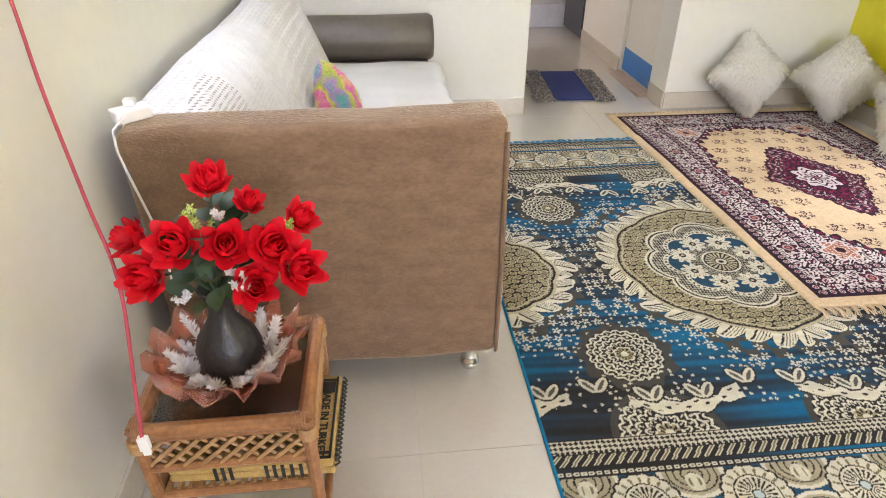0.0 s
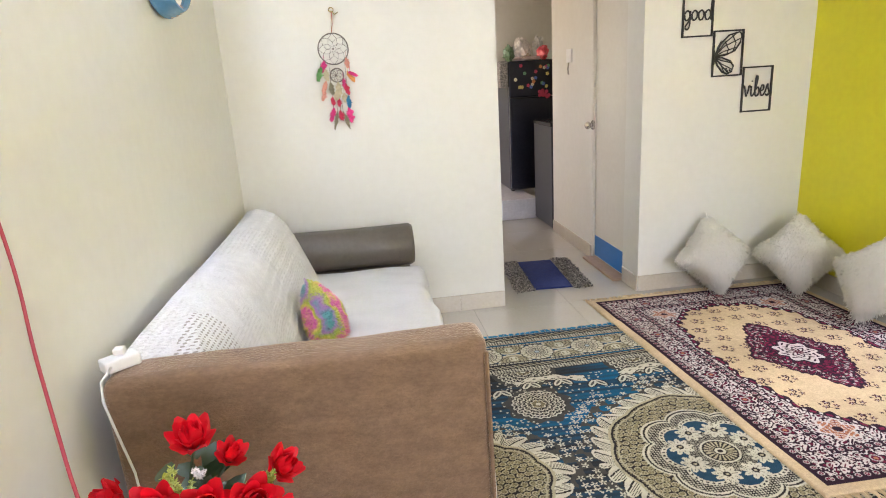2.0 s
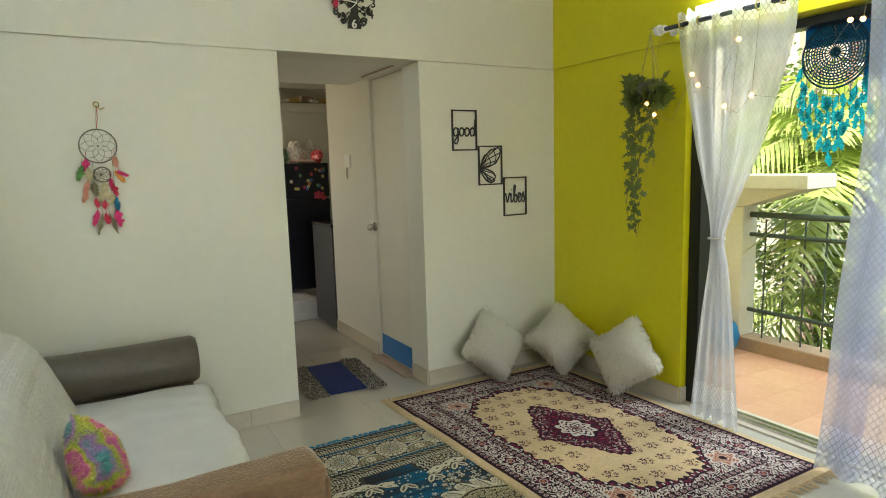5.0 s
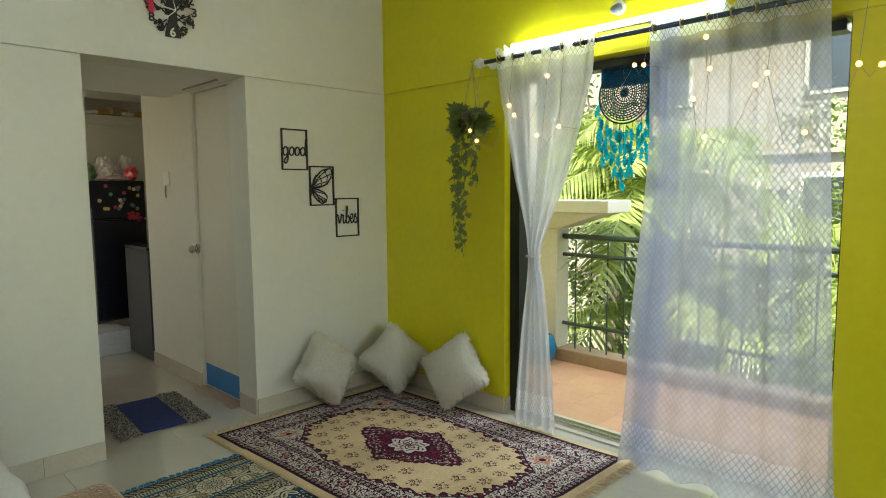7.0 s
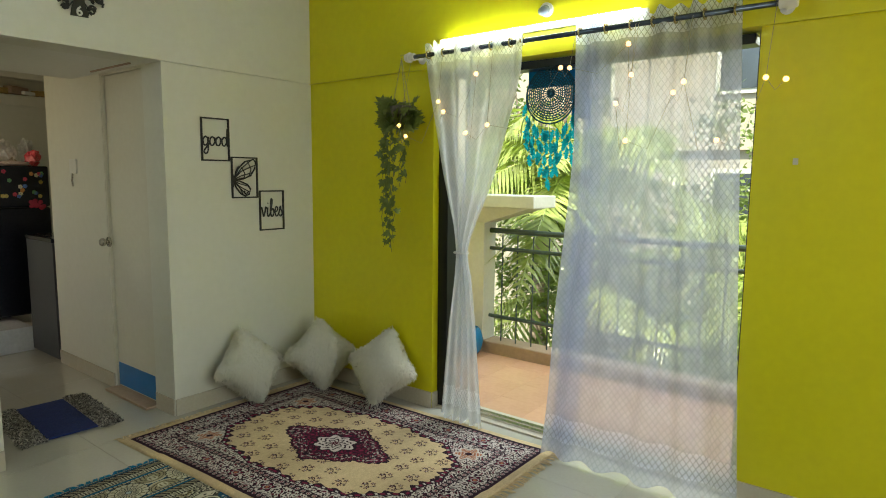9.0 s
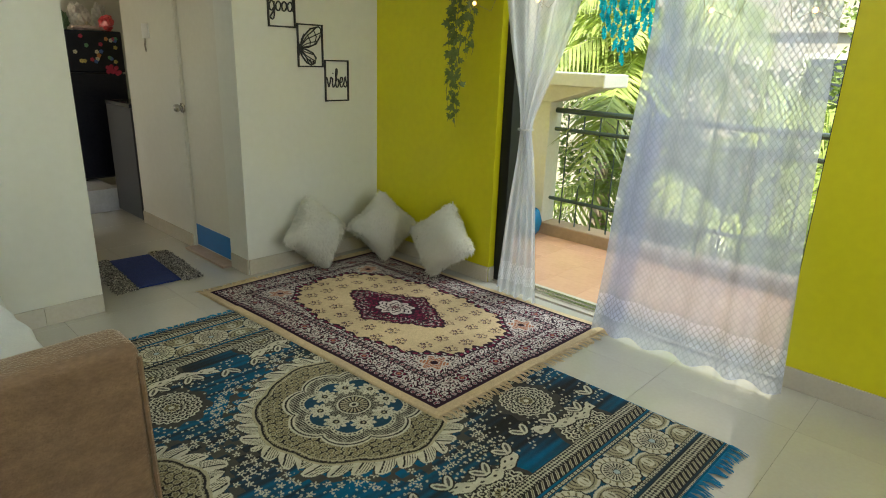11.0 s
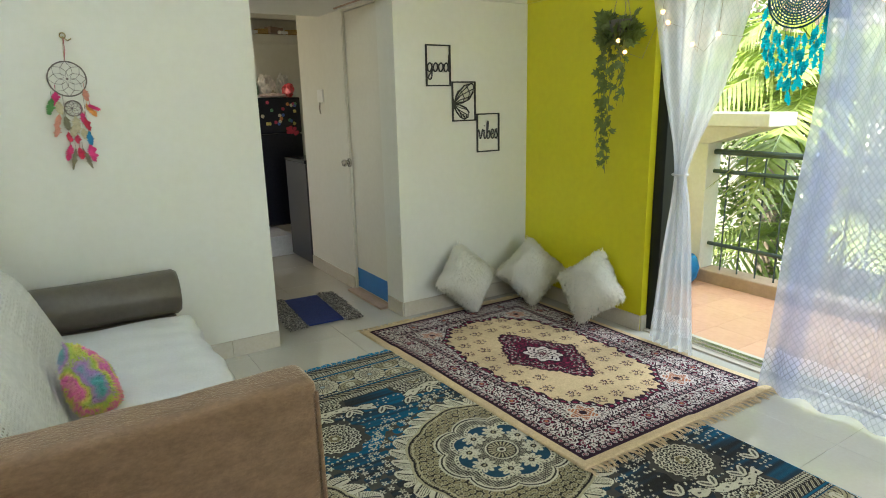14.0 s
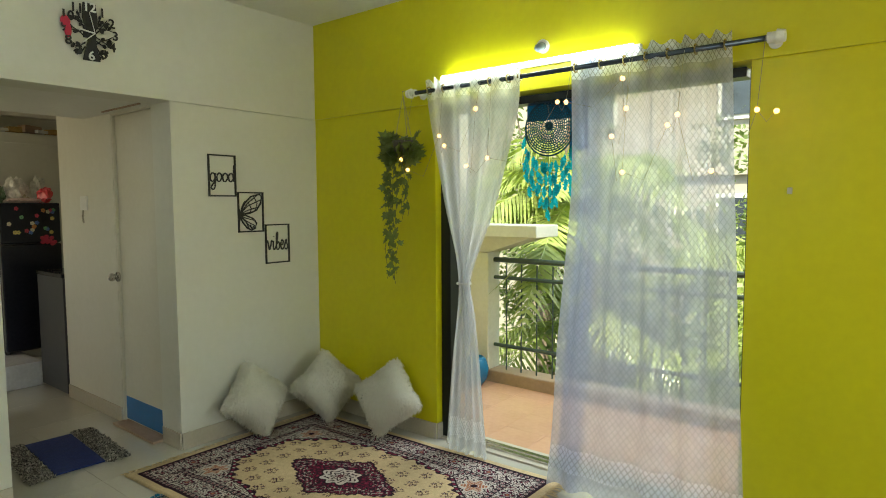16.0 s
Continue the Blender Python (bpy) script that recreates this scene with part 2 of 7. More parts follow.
M_SKYBLUE = surf("sky_blue_gloss", (0.075, 0.29, 0.56), (0.06, 0.25, 0.50), 6, 0.25, coat=0.4)
M_RUG = surf("woven_rug", (1, 1, 1), (0.80, 0.80, 0.80), 40, 0.92, 0.5, 380, attr="pattern", fine=260, spec=0.12)
M_FRINGE_BLUE = surf("blue_fringe", (0.004, 0.19, 0.36), (0.003, 0.14, 0.29), 40, 0.9, island=0.2)
M_FRINGE_TAN = surf("cream_fringe", (0.58, 0.45, 0.29), (0.46, 0.34, 0.20), 40, 0.9, island=0.15)
M_MATBLUE = surf("navy_mat", (0.010, 0.022, 0.11), (0.014, 0.03, 0.15), 30, 0.95, 0.5, 260)
M_MATGREY = surf("mottled_chenille", (0.05, 0.045, 0.045), (0.40, 0.37, 0.33), 60, 0.95, island=0.8, fine=120)
M_NET = net_material("sheer_lattice_net", 0.034, 0.038, 0.088, 0.49, 0.42, (0.76, 0.80, 0.98), (0.30, 0.32, 0.37))
# the same net in bluer tones: shade of the folded edge put into colour
M_NET_FOLD_SHADE = net_material("shaded_fold_net", 0.034, 0.038, 0.080, 0.36, 0.4, (0.42, 0.50, 0.85), (0.30, 0.36, 0.60))
M_NET_PLAIN = net_material("sheer_soft_net", 0.036, 0.040, 0.08, 0.68, 0.26, (0.88, 0.89, 0.93), (0.50, 0.52, 0.56))
M_ROD = surf("dark_blue_rod", (0.07, 0.10, 0.16), (0.09, 0.12, 0.18), 10, 0.25, metal=0.7)
M_EYELET = surf("brass_eyelet", (0.62, 0.50, 0.28), None, 10, 0.25, metal=1)
M_IVY = leaf_material("ivy_leaf", (0.070, 0.100, 0.020), (0.15, 0.185, 0.05), 0.45, 0.25)
M_POT = surf("grey_pot", (0.12, 0.11, 0.09), None, 20, 0.7)
M_WIRE = surf("thin_wire", (0.30, 0.28, 0.22), None, 20, 0.5)
M_BULB = glow("warm_bulb", (1.0, 0.50, 0.15), 1.7)
M_TUBE_E = glow("cool_white_tube_east", (0.80, 0.92, 1.0), TUBE_EAST)
M_TUBE_W = glow("cool_white_tube_west", (0.70, 0.83, 1.0), TUBE_WEST)
M_TEAL = leaf_material("teal_feather", (0.006, 0.34, 0.40), (0.008, 0.44, 0.48), 0.8, 0.5, (1, 1, 1), 0.3)
M_NAVY = leaf_material("deep_blue_cloth", (0.006, 0.17, 0.36), (0.008, 0.15, 0.31), 0.9, 0.5, (1, 1, 1), 0.0)
M_TERRA = surf("terracotta_tile", (0.62, 0.36, 0.235), (0.56, 0.31, 0.20), 3, 0.13, fine=30, obj_random=0.05)
M_KERB = surf("kerb_stone", (0.42, 0.30, 0.22), (0.34, 0.24, 0.18), 6, 0.6)
M_RAIL = surf("green_grey_rail", (0.035, 0.06, 0.055), (0.05, 0.075, 0.07), 10, 0.45)
M_POST = surf("cream_stone_paint", (0.62, 0.60, 0.53), (0.55, 0.53, 0.46), 4, 0.7, 0.1, 80)
M_FRAME = surf("dark_aluminium", (0.02, 0.022, 0.025), None, 8, 0.35, metal=0.5)
M_PALM = leaf_material("palm_leaf", (0.17, 0.23, 0.055), (0.36, 0.40, 0.15), 0.3, 0.45)
M_SHRUB = leaf_material("garden_leaf", (0.09, 0.14, 0.035), (0.20, 0.25, 0.09), 0.45, 0.4)
M_BARK = surf("bark", (0.16, 0.12, 0.08), (0.26, 0.21, 0.16), 9, 0.9, 0.6, 40)
M_FACADE = surf("facade_plaster", (0.38, 0.34, 0.265), (0.32, 0.285, 0.22), 0.8, 0.85)
M_GROUND = surf("garden_soil", (0.14, 0.13, 0.07), (0.09, 0.11, 0.04), 0.6, 0.95)

# ---------- mesh helpers ----------
def thing(name, at, label, category, group="", kind=""):
    e = new(name)
    e.empty_display_size = 0.05
    e.matrix_basis = Matrix.Translation(at)
    return tagged(e, label, category, group, kind)


def link(name, me, material, parent=None, label="", smooth=False):
    if material is not None and not me.materials:
        me.materials.append(material)
    if smooth:
        me.polygons.foreach_set("use_smooth", [True] * len(me.polygons))
    ob = new(name, me)
    if parent is not None:
        ob.parent = parent
        ob.matrix_parent_inverse = parent.matrix_basis.inverted() if parent.type == "EMPTY" else Matrix.Identity(4)
    if label:
        tagged(ob, label)
    return ob


def part(name, bm, material, parent=None, label="", smooth=False):
    me = bpy.data.meshes.new(name)
    bm.normal_update()
    bm.to_mesh(me)
    bm.free()
    return link(name, me, material, parent, label, smooth)


def solo(name, bm, material, label, category, group="", kind="", smooth=False):
    return tagged(part(name, bm, material, None, "", smooth), label, category, group, kind)


def cube(bm, x0, y0, z0, x1, y1, z1, bevel=0.0, seg=2):
    r = bmesh.ops.create_cube(bm, size=1)
    for v in r["verts"]:
        v.co = Vector((x0 + (v.co.x + .5) * (x1 - x0), y0 + (v.co.y + .5) * (y1 - y0), z0 + (v.co.z + .5) * (z1 - z0)))
    if bevel:
        edges = list({e for v in r["verts"] for e in v.link_edges})
        bmesh.ops.bevel(bm, geom=edges, offset=bevel, segments=seg, affect="EDGES", profile=0.5)
    return bm


def box(*a, bevel=0.0, seg=2):
    return cube(bmesh.new(), *a, bevel=bevel, seg=seg)


def tube(bm, pts, r, seg=8, caps=True, r_end=None):
    """A round bar along a run of points."""
    pts = [Vector(p) for p in pts]
    rings = []
    up = Vector((0.013, 0.021, 1.0))
    for i, p in enumerate(pts):
        d = (pts[min(i + 1, len(pts) - 1)] - pts[max(i - 1, 0)]).normalized()
        ref = up if abs(d.dot(up.normalized())) < 0.95 else Vector((1, 0.02, 0))
        s = d.cross(ref).normalized()
        u = s.cross(d)
        rr = r if r_end is None else r + (r_end - r) * i / max(1, len(pts) - 1)
        rings.append([bm.verts.new(p + rr * (math.cos(2 * math.pi * k / seg) * s + math.sin(2 * math.pi * k / seg) * u)) for k in range(seg)])
    for a, b in zip(rings, rings[1:]):
        for k in range(seg):
            bm.faces.new((a[k], a[(k + 1) % seg], b[(k + 1) % seg], b[k]))
    if caps:
        bm.faces.new(rings[0][::-1])
        bm.faces.new(rings[-1])
    return bm


def arc(centre, r, axis="y", n=32, a0=0.0, a1=360.0):
    out = []
    for i in range(n + 1):
        t = radians(a0 + (a1 - a0) * i / n)
        c, s = r * math.cos(t), r * math.sin(t)
        d = {"y": (c, 0, s), "x": (0, c, s), "z": (c, s, 0)}[axis]
        out.append(tuple(p + q for p, q in zip(centre, d)))
    return out


def lathe(bm, profile, centre, seg=32, wave=None):
    """Turns a profile of (radius, height) round an upright axis; wave(angle, radius, height) may ruffle it."""
    rings = []
    for r, z in profile:
        ring = []
        for k in range(seg):
            a = 2 * math.pi * k / seg
            rr, zz = (r, z) if wave is None else wave(a, r, z)
            ring.append(bm.verts.new((centre[0] + rr * math.cos(a), centre[1] + rr * math.sin(a), centre[2] + zz)))
        rings.append(ring)
    for a, b in zip(rings, rings[1:]):
        for k in range(seg):
            bm.faces.new((a[k], a[(k + 1) % seg], b[(k + 1) % seg], b[k]))
    return bm


def ball(bm, c, rx, ry=None, rz=None, u=12, v=8):
    r = bmesh.ops.create_uvsphere(bm, u_segments=u, v_segments=v, radius=1)
    for q in r["verts"]:
        q.co = Vector((c[0] + q.co.x * rx, c[1] + q.co.y * (ry or rx), c[2] + q.co.z * (rz or rx)))
    return bm


def moved(bm, m):
    bmesh.ops.transform(bm, matrix=m, verts=bm.verts)
    return bm


def grid_mesh(name, P, closed_u=False):
    """A mesh from an array of places (rows, columns, 3)."""
    h, w = P.shape[:2]
    idx = np.arange(h * w).reshape(h, w)
    if closed_u:
        idx = np.concatenate([idx, idx[:, :1]], 1)
    F = np.stack([idx[:-1, :-1], idx[:-1, 1:], idx[1:, 1:], idx[1:, :-1]], -1).reshape(-1, 4)
    me = bpy.data.meshes.new(name)
    me.vertices.add(h * w)
    me.vertices.foreach_set("co", P.reshape(-1).astype(np.float32))
    me.loops.add(len(F) * 4)
    me.loops.foreach_set("vertex_index", F.reshape(-1).astype(np.int32))
    me.polygons.add(len(F))
    me.polygons.foreach_set("loop_start", np.arange(0, len(F) * 4, 4, dtype=np.int32))
    me.update(calc_edges=True)
    return me, F


def letters(text, size, depth, m, bold=0.0, shear=0.0):
    """Raised lettering in the built-in font, centred, as a mesh."""
    cu = bpy.data.curves.new("lettering", "FONT")
    cu.body, cu.size, cu.extrude, cu.offset, cu.shear = text, size, depth / 2, bold, shear
    cu.align_x, cu.align_y = "CENTER", "CENTER"
    cu.resolution_u = 3
    ob = new("lettering", cu)
    bpy.context.view_layer.update()
    me = bpy.data.meshes.new_from_object(ob.evaluated_get(bpy.context.evaluated_depsgraph_get()))
    bpy.data.objects.remove(ob)
    bpy.data.curves.remove(cu)
    me.transform(m)
    me.materials.clear()
    return me


def strands(bm, spots, length, width, spread, rng, droop=0.35, curl=0.3):
    """Tapered tufts: spots are (place, normal)."""
    for p, n in spots:
        p, n = Vector(p), Vector(n).normalized()
        d = (n + spread * Vector((rng.uniform(-1, 1), rng.uniform(-1, 1), rng.uniform(-1, 1)))).normalized()
        s = d.cross(Vector((rng.uniform(-1, 1), rng.uniform(-1, 1), rng.uniform(-1, 1)))).normalized() * width
        L = length * rng.uniform(0.6, 1.25)
        mid = p + d * L * 0.5 + Vector((0, 0, -droop * L * 0.15))
        tip = p + d * L * 0.9 + Vector((0, 0, -droop * L)) + curl * L * 0.5 * Vector((rng.uniform(-1, 1), rng.uniform(-1, 1), 0))
        a, b, c, e, t = (bm.verts.new(q) for q in (p - s, p + s, mid + s * .7, mid - s * .7, tip))
        bm.faces.new((a, b, c, e))
        bm.faces.new((e, c, t))
    return bm

# ---------- the room: floor, walls, ceiling ----------
WX, H, LEDGE = 3.46, 2.76, 2.10
DX0, DX1 = 1.495, 2.373
OY0, OY1, OTOP = -1.12, -2.88, 2.09
SOUTH, KITCHEN = -5.6, 3.4


def wall(name, boxes, material, label):
    bm = bmesh.new()
    for b in boxes:
        cube(bm, *b)
    return tagged(part(name, bm, material), label, "wall", kind="structure")


wall("wall_west", [(-0.15, SOUTH, -0.05, 0, 0.2, H)], M_WALL, "plain off-white painted wall behind the sofa")
wall("wall_north", [(0, 0, -0.05, DX0, 0.2, LEDGE), (DX1, 0, -0.05, WX, 0.2, LEDGE), (0, -0.022, LEDGE, WX - 0.022, 0.2, H)], M_WALL,
     "off-white wall with a doorway and a shallow beam ledge")
wall("wall_east", [(WX, OY0, -0.05, WX + 0.2, 0.2, LEDGE), (WX, SOUTH, -0.05, WX + 0.2, OY1, LEDGE), (WX - 0.022, SOUTH, LEDGE, WX + 0.2, 0.2, H)],
     M_YELLOW, "bright lime-yellow painted wall with a balcony opening")
# the south opening is assumed and never in view
wall("wall_south", [(-0.15, SOUTH - 0.15, -0.05, 0.9, SOUTH, H), (2.9, SOUTH - 0.15, -0.05, WX + 0.2, SOUTH, H), (0.9, SOUTH - 0.15, -0.05, 2.9, SOUTH, 0.9), (0.9, SOUTH - 0.15, 2.2, 2.9, SOUTH, H)], M_WALL, "plain off-white painted wall with an assumed, unseen window opening")
tagged(part("ceiling", box(-0.15, SOUTH - 0.15, H, WX + 0.2, 0.2, H + 0.15), M_CEIL), "plain off-white painted ceiling", "ceiling", kind="structure")

# passage and kitchen beyond the doorway
pw = bmesh.new()
ring = [(0.2, -0.05), (0.225, -0.05), (0.225, 2.10), (0.785, 2.10), (0.785, -0.05), (1.70, -0.05), (1.70, 2.6), (0.2, 2.6)]
f0, f1 = ([pw.verts.new((x, *q)) for q in ring] for x in (DX1, DX1 + 0.12))
pw.faces.new(f0)
pw.faces.new(f1[::-1])
for k in range(len(ring)):
    pw.faces.new((f0[k], f1[k], f1[(k + 1) % len(ring)], f0[(k + 1) % len(ring)]))
bmesh.ops.recalc_face_normals(pw, faces=pw.faces)
tagged(part("wall_passage_east", pw, M_WALL), "off-white passage wall beside the inner door", "wall", kind="structure")
wall("wall_passage_back", [(DX1 + 0.12, 0.2, -0.05, DX1 + 0.16, 1.7, 2.6)], M_WALL, "plain off-white wall behind the inner door")
wall("wall_passage_west", [(DX0 - 0.17, 0.2, -0.05, DX0 - 0.05, 1.1, 2.6)], M_WALL, "off-white passage wall")
wall("wall_kitchen_north", [(-0.2, KITCHEN, -0.05, 4.2, KITCHEN + 0.15, 2.2), (-0.2, KITCHEN, 2.36, 4.2, KITCHEN + 0.15, 2.7), (-0.2, KITCHEN, 2.2, 2.44, KITCHEN + 0.15, 2.36),
                            (2.44, KITCHEN + 0.13, 2.2, 4.2, KITCHEN + 0.15, 2.36), (-0.2, KITCHEN - 0.02, 2.10, 4.2, KITCHEN, 2.19)],
     M_WALL, "cream kitchen wall with a high shelf recess")
wall("wall_kitchen_east", [(4.05, 0.2, -0.05, 4.2, KITCHEN, 2.7)], M_WALL, "plain cream kitchen wall")
wall("wall_kitchen_south", [(DX1 + 0.12, 1.62, -0.05, 4.05, 1.70, 2.7)], M_WALL, "plain cream kitchen wall")
# opening out of view, added to let light into the kitchen
wall("wall_kitchen_west", [(-0.35, 0.2, -0.05, -0.2, KITCHEN, 1.2), (-0.35, 0.2, 2.1, -0.2, KITCHEN, 2.7), (-0.35, 0.2, 1.2, -0.2, 2.3, 2.1)], M_WALL, "plain cream kitchen wall with an assumed, unseen window opening")
tagged(part("ceiling_passage", box(DX0 - 0.17, 0.2, 2.105, DX1 + 0.12, 1.2, 2.25), M_CEIL), "low off-white passage ceiling", "ceiling", kind="structure")
tagged(part("trim", box(2.30, 0.22, 2.096, 2.31, 0.74, 2.105), M_KERB), "thin brown strip on the passage ceiling", "trim", kind="structure")
tagged(part("ceiling_kitchen", box(-0.35, 0.2, 2.7, 4.2, KITCHEN + 0.15, 2.8), M_CEIL), "plain kitchen ceiling", "ceiling", kind="structure")
wall("wall_kitchen_upper", [(DX0 - 0.17, 1.2, 2.25, DX1 + 0.16, 1.24, 2.7)], M_WALL, "off-white strip over the passage ceiling")
tagged(part("step", box(-0.2, 2.25, 0, 2.37, KITCHEN, 0.20, bevel=0.004), M_WHITETILE), "low white raised kitchen step", "step", kind="structure")

# the inner door in the passage
door = thing("door_1", (2.40, 0.54, 0), "closed cream inner door with a blue kick plate", "door", kind="structure")
part("leaf", box(2.395, 0.235, 0.02, 2.43, 0.775, 2.085, bevel=0.003), M_DOOR, door)
part("kick_plate", box(2.391, 0.242, 0.03, 2.395, 0.768, 0.185), M_BLUE, door, "bright blue kick plate")
fr = bmesh.new()
cube(fr, 2.377, 0.226, 0, 2.41, 0.24, 2.098)
cube(fr, 2.377, 0.771, 0, 2.41, 0.784, 2.098)
cube(fr, 2.377, 0.24, 2.087, 2.41, 0.771, 2.098)
part("door_frame", fr, M_DOOR, door)
kn = bmesh.new()
tube(kn, [(2.378, 0.778, 1.01), (2.35, 0.778, 1.01)], 0.012, 12)
ball(kn, (2.335, 0.778, 1.01), 0.024, 0.028, 0.028, 14, 10)
tube(kn, [(2.378, 0.778, 1.01), (2.370, 0.778, 1.01)], 0.034, 16)
part("knob", kn, M_STEEL, door, "round steel knob", smooth=True)
tagged(part("threshold", box(2.30, 0.22, 0.001, 2.40, 0.785, 0.018, bevel=0.003), M_KERB), "brown stone door threshold", "threshold", kind="structure")
sw = thing("switch_plate", (2.373, 1.28, 1.5), "small white switch plate with a hanging key", "switch")
part("plate", box(2.361, 1.20, 1.46, 2.373, 1.31, 1.56, bevel=0.002), M_WHITE, sw)
part("key", tube(bmesh.new(), [(2.366, 1.27, 1.46), (2.362, 1.275, 1.41), (2.362, 1.262, 1.37)], 0.006, 6), M_STEEL, sw)

# fridge, cabinet and goods in the kitchen
fridge = thing("refrigerator", (2.40, 2.9, 0.2), "black glossy refrigerator covered with small magnets", "refrigerator")
part("body", box(2.22, 2.66, 0.22, 2.68, 3.25, 1.52, bevel=0.012), M_GREYCAB, fridge)
part("freezer_door", box(2.22, 2.60, 1.17, 2.68, 2.655, 1.52, bevel=0.012), M_FRIDGE, fridge)
part("fridge_door", box(2.22, 2.60, 0.24, 2.68, 2.655, 1.16, bevel=0.012), M_FRIDGE, fridge)
for fx in (2.26, 2.64):
    part("foot", tube(bmesh.new(), [(fx, 2.72, 0.20), (fx, 2.72, 0.225)], 0.02, 8), M_BLACK, fridge)
rm = random.Random(4)
tones = [(0.75, 0.62, 0.2), (0.65, 0.05, 0.12), (0.8, 0.75, 0.6), (0.1, 0.2, 0.6), (0.15, 0.4, 0.2), (0.7, 0.3, 0.1)]
mag_mats = [surf("magnet_tone", c, None, 50, 0.4) for c in tones]
for i in range(22):
    mx, mz = rm.uniform(2.26, 2.65), rm.uniform(1.24, 1.49)
    b = bmesh.new()
    for k in range(5):
        ball(b, (mx + 0.010 * math.cos(k * 1.257), 2.597, mz + 0.010 * math.sin(k * 1.257)), 0.009, 0.004, 0.009, 6, 4)
    part("magnet", b, mag_mats[i % 6], fridge)
b = bmesh.new()
for k in range(14):
    ball(b, (2.575 + rm.uniform(-.05, .05), 2.594, 1.20 + rm.uniform(-.045, .045)), 0.02, 0.006, 0.018, 7, 5)
part("magnet", b, mag_mats[1], fridge, "large red flower magnet")
cloth = bmesh.new()
cube(cloth, 2.135, 2.62, 1.27, 2.217, 2.80, 1.525, bevel=0.010)
solo("fridge_cloth", cloth, M_MATGREY, "dark patterned cloth over the fridge edge", "cloth")
for j, (bx, bz, w, hgt, c, lab) in enumerate([(2.29, 1.52, .07, .17, (0.07, 0.14, 0.06), "dark green crumpled plastic bag"), (2.42, 1.52, .12, .25, (0.56, 0.53, 0.50), "pale grey folded plastic bag"),
                                               (2.46, 1.52, .08, .09, (0.36, 0.30, 0.20), "brown crumpled paper packet"), (2.60, 1.52, .07, .26, (0.50, 0.50, 0.48), "silver and black snack packet"),
                                               (2.605, 1.52, .07, .15, (0.62, 0.03, 0.05), "crumpled shiny red plastic packet"), (2.45, 1.52, .19, .045, (0.62, 0.45, 0.42), "flat pinkish paper packet")]):
    b = bmesh.new()
    bmesh.ops.create_icosphere(b, subdivisions=3, radius=1)
    for v in b.verts:
        k = 0.75 + 0.35 * noise.noise(v.co * 2.3 + Vector((j * 7, 0, 0)))
        v.co = Vector((bx + v.co.x * w * k, (2.72 if j in (4, 5) else 2.85) + v.co.y * 0.10 * k, bz + max(0.0, (v.co.z * k + 0.72) / 1.6 * hgt)))
    solo("packet", b, surf("packet_film", c, tuple(min(1, q * 1.6 + .1) for q in c), 12, 0.3, 0.5, 40), lab, "packet", "packets on the fridge")
cab = thing("base_cabinet", (2.6, 2.0, 0), "dark grey kitchen base cabinet", "cabinet")
part("body", box(2.385, 1.715, 0.0, 2.98, 2.24, 0.93, bevel=0.003), M_GREYCAB, cab)
part("side_panel", box(2.362, 1.712, 0.02, 2.383, 2.245, 0.93, bevel=0.002), M_GREYCAB, cab)
part("worktop", box(2.355, 1.708, 0.932, 3.0, 2.246, 0.965, bevel=0.004), M_FRIDGE, cab)
for j in range(5):
    b = box(-0.09, -0.05, 0, 0.09, 0.05, 0.03 + 0.02 * (j % 3), bevel=0.003)
    moved(b, pose(2.53 + 0.11 * j, KITCHEN + 0.06, 2.203, 0, rm.uniform(-3, 3), rm.uniform(-25, 25)))
    moved(b, Matrix.Translation((0, 0, 0.006)))
    solo("folded_paper", b, (M_WHITE, M_JUTE, M_KERB)[j % 3], "loose folded paper lying on the high shelf", "paper", "papers on the shelf")


# rag mat in the doorway
def rag_mat():
    mat_ = thing("door_mat", (1.92, 0.5, 0), "navy rag mat with shaggy mottled ends", "mat")
    m = Matrix.Translation((1.900, 0.505, 0)) @ pose(0, 0, 0, 0, 0, -4)
    b = box(-0.128, -0.31, 0.003, 0.128, 0.31, 0.014, bevel=0.004)
    part("centre", moved(b, m), M_MATBLUE, mat_, "plain navy woven centre")
    rng = random.Random(9)
    for s in (-1, 1):
        b = bmesh.new()
        cube(b, min(s * .131, s * .252), -0.33, 0.003, max(s * .131, s * .252), 0.33, 0.010)
        strands(b, [((s * rng.uniform(.130, .260), rng.uniform(-.34, .34), 0.008), (s * 0.3, 0, 1)) for _ in range(2400)], 0.024, 0.004, 0.9, rng)
        part("shaggy_end", moved(b, m), M_MATGREY, mat_, "shaggy grey and white end")


rag_mat()

# ---------- balcony ----------
tagged(part("balcony_floor", box(WX + 0.2, -4.4, -0.2, 4.95, 0.2, -0.03), M_KERB), "balcony floor slab", "floor", kind="structure")
bal_floor = [o for o in scene.objects if o.name == "balcony_floor"][0]
me_t = bpy.data.meshes.new("terracotta_piece")
b = box(-0.1493, -0.1493, -0.006, 0.1493, 0.1493, 0.006, bevel=0.0008, seg=1)
b.to_mesh(me_t)
b.free()
me_t.materials.append(M_TERRA)
for i in range(4):
    for j in range(15):
        o = new("tile", me_t)
        o.parent = bal_floor
        o.location = (WX + 0.2 + 0.15 + 0.3 * i, 0.03 - 0.3 * j, -0.024)
tagged(part("kerb", box(4.76, -4.4, -0.03, 4.95, 0.2, 0.085, bevel=0.01), M_KERB), "low brown balcony kerb", "kerb", kind="structure")
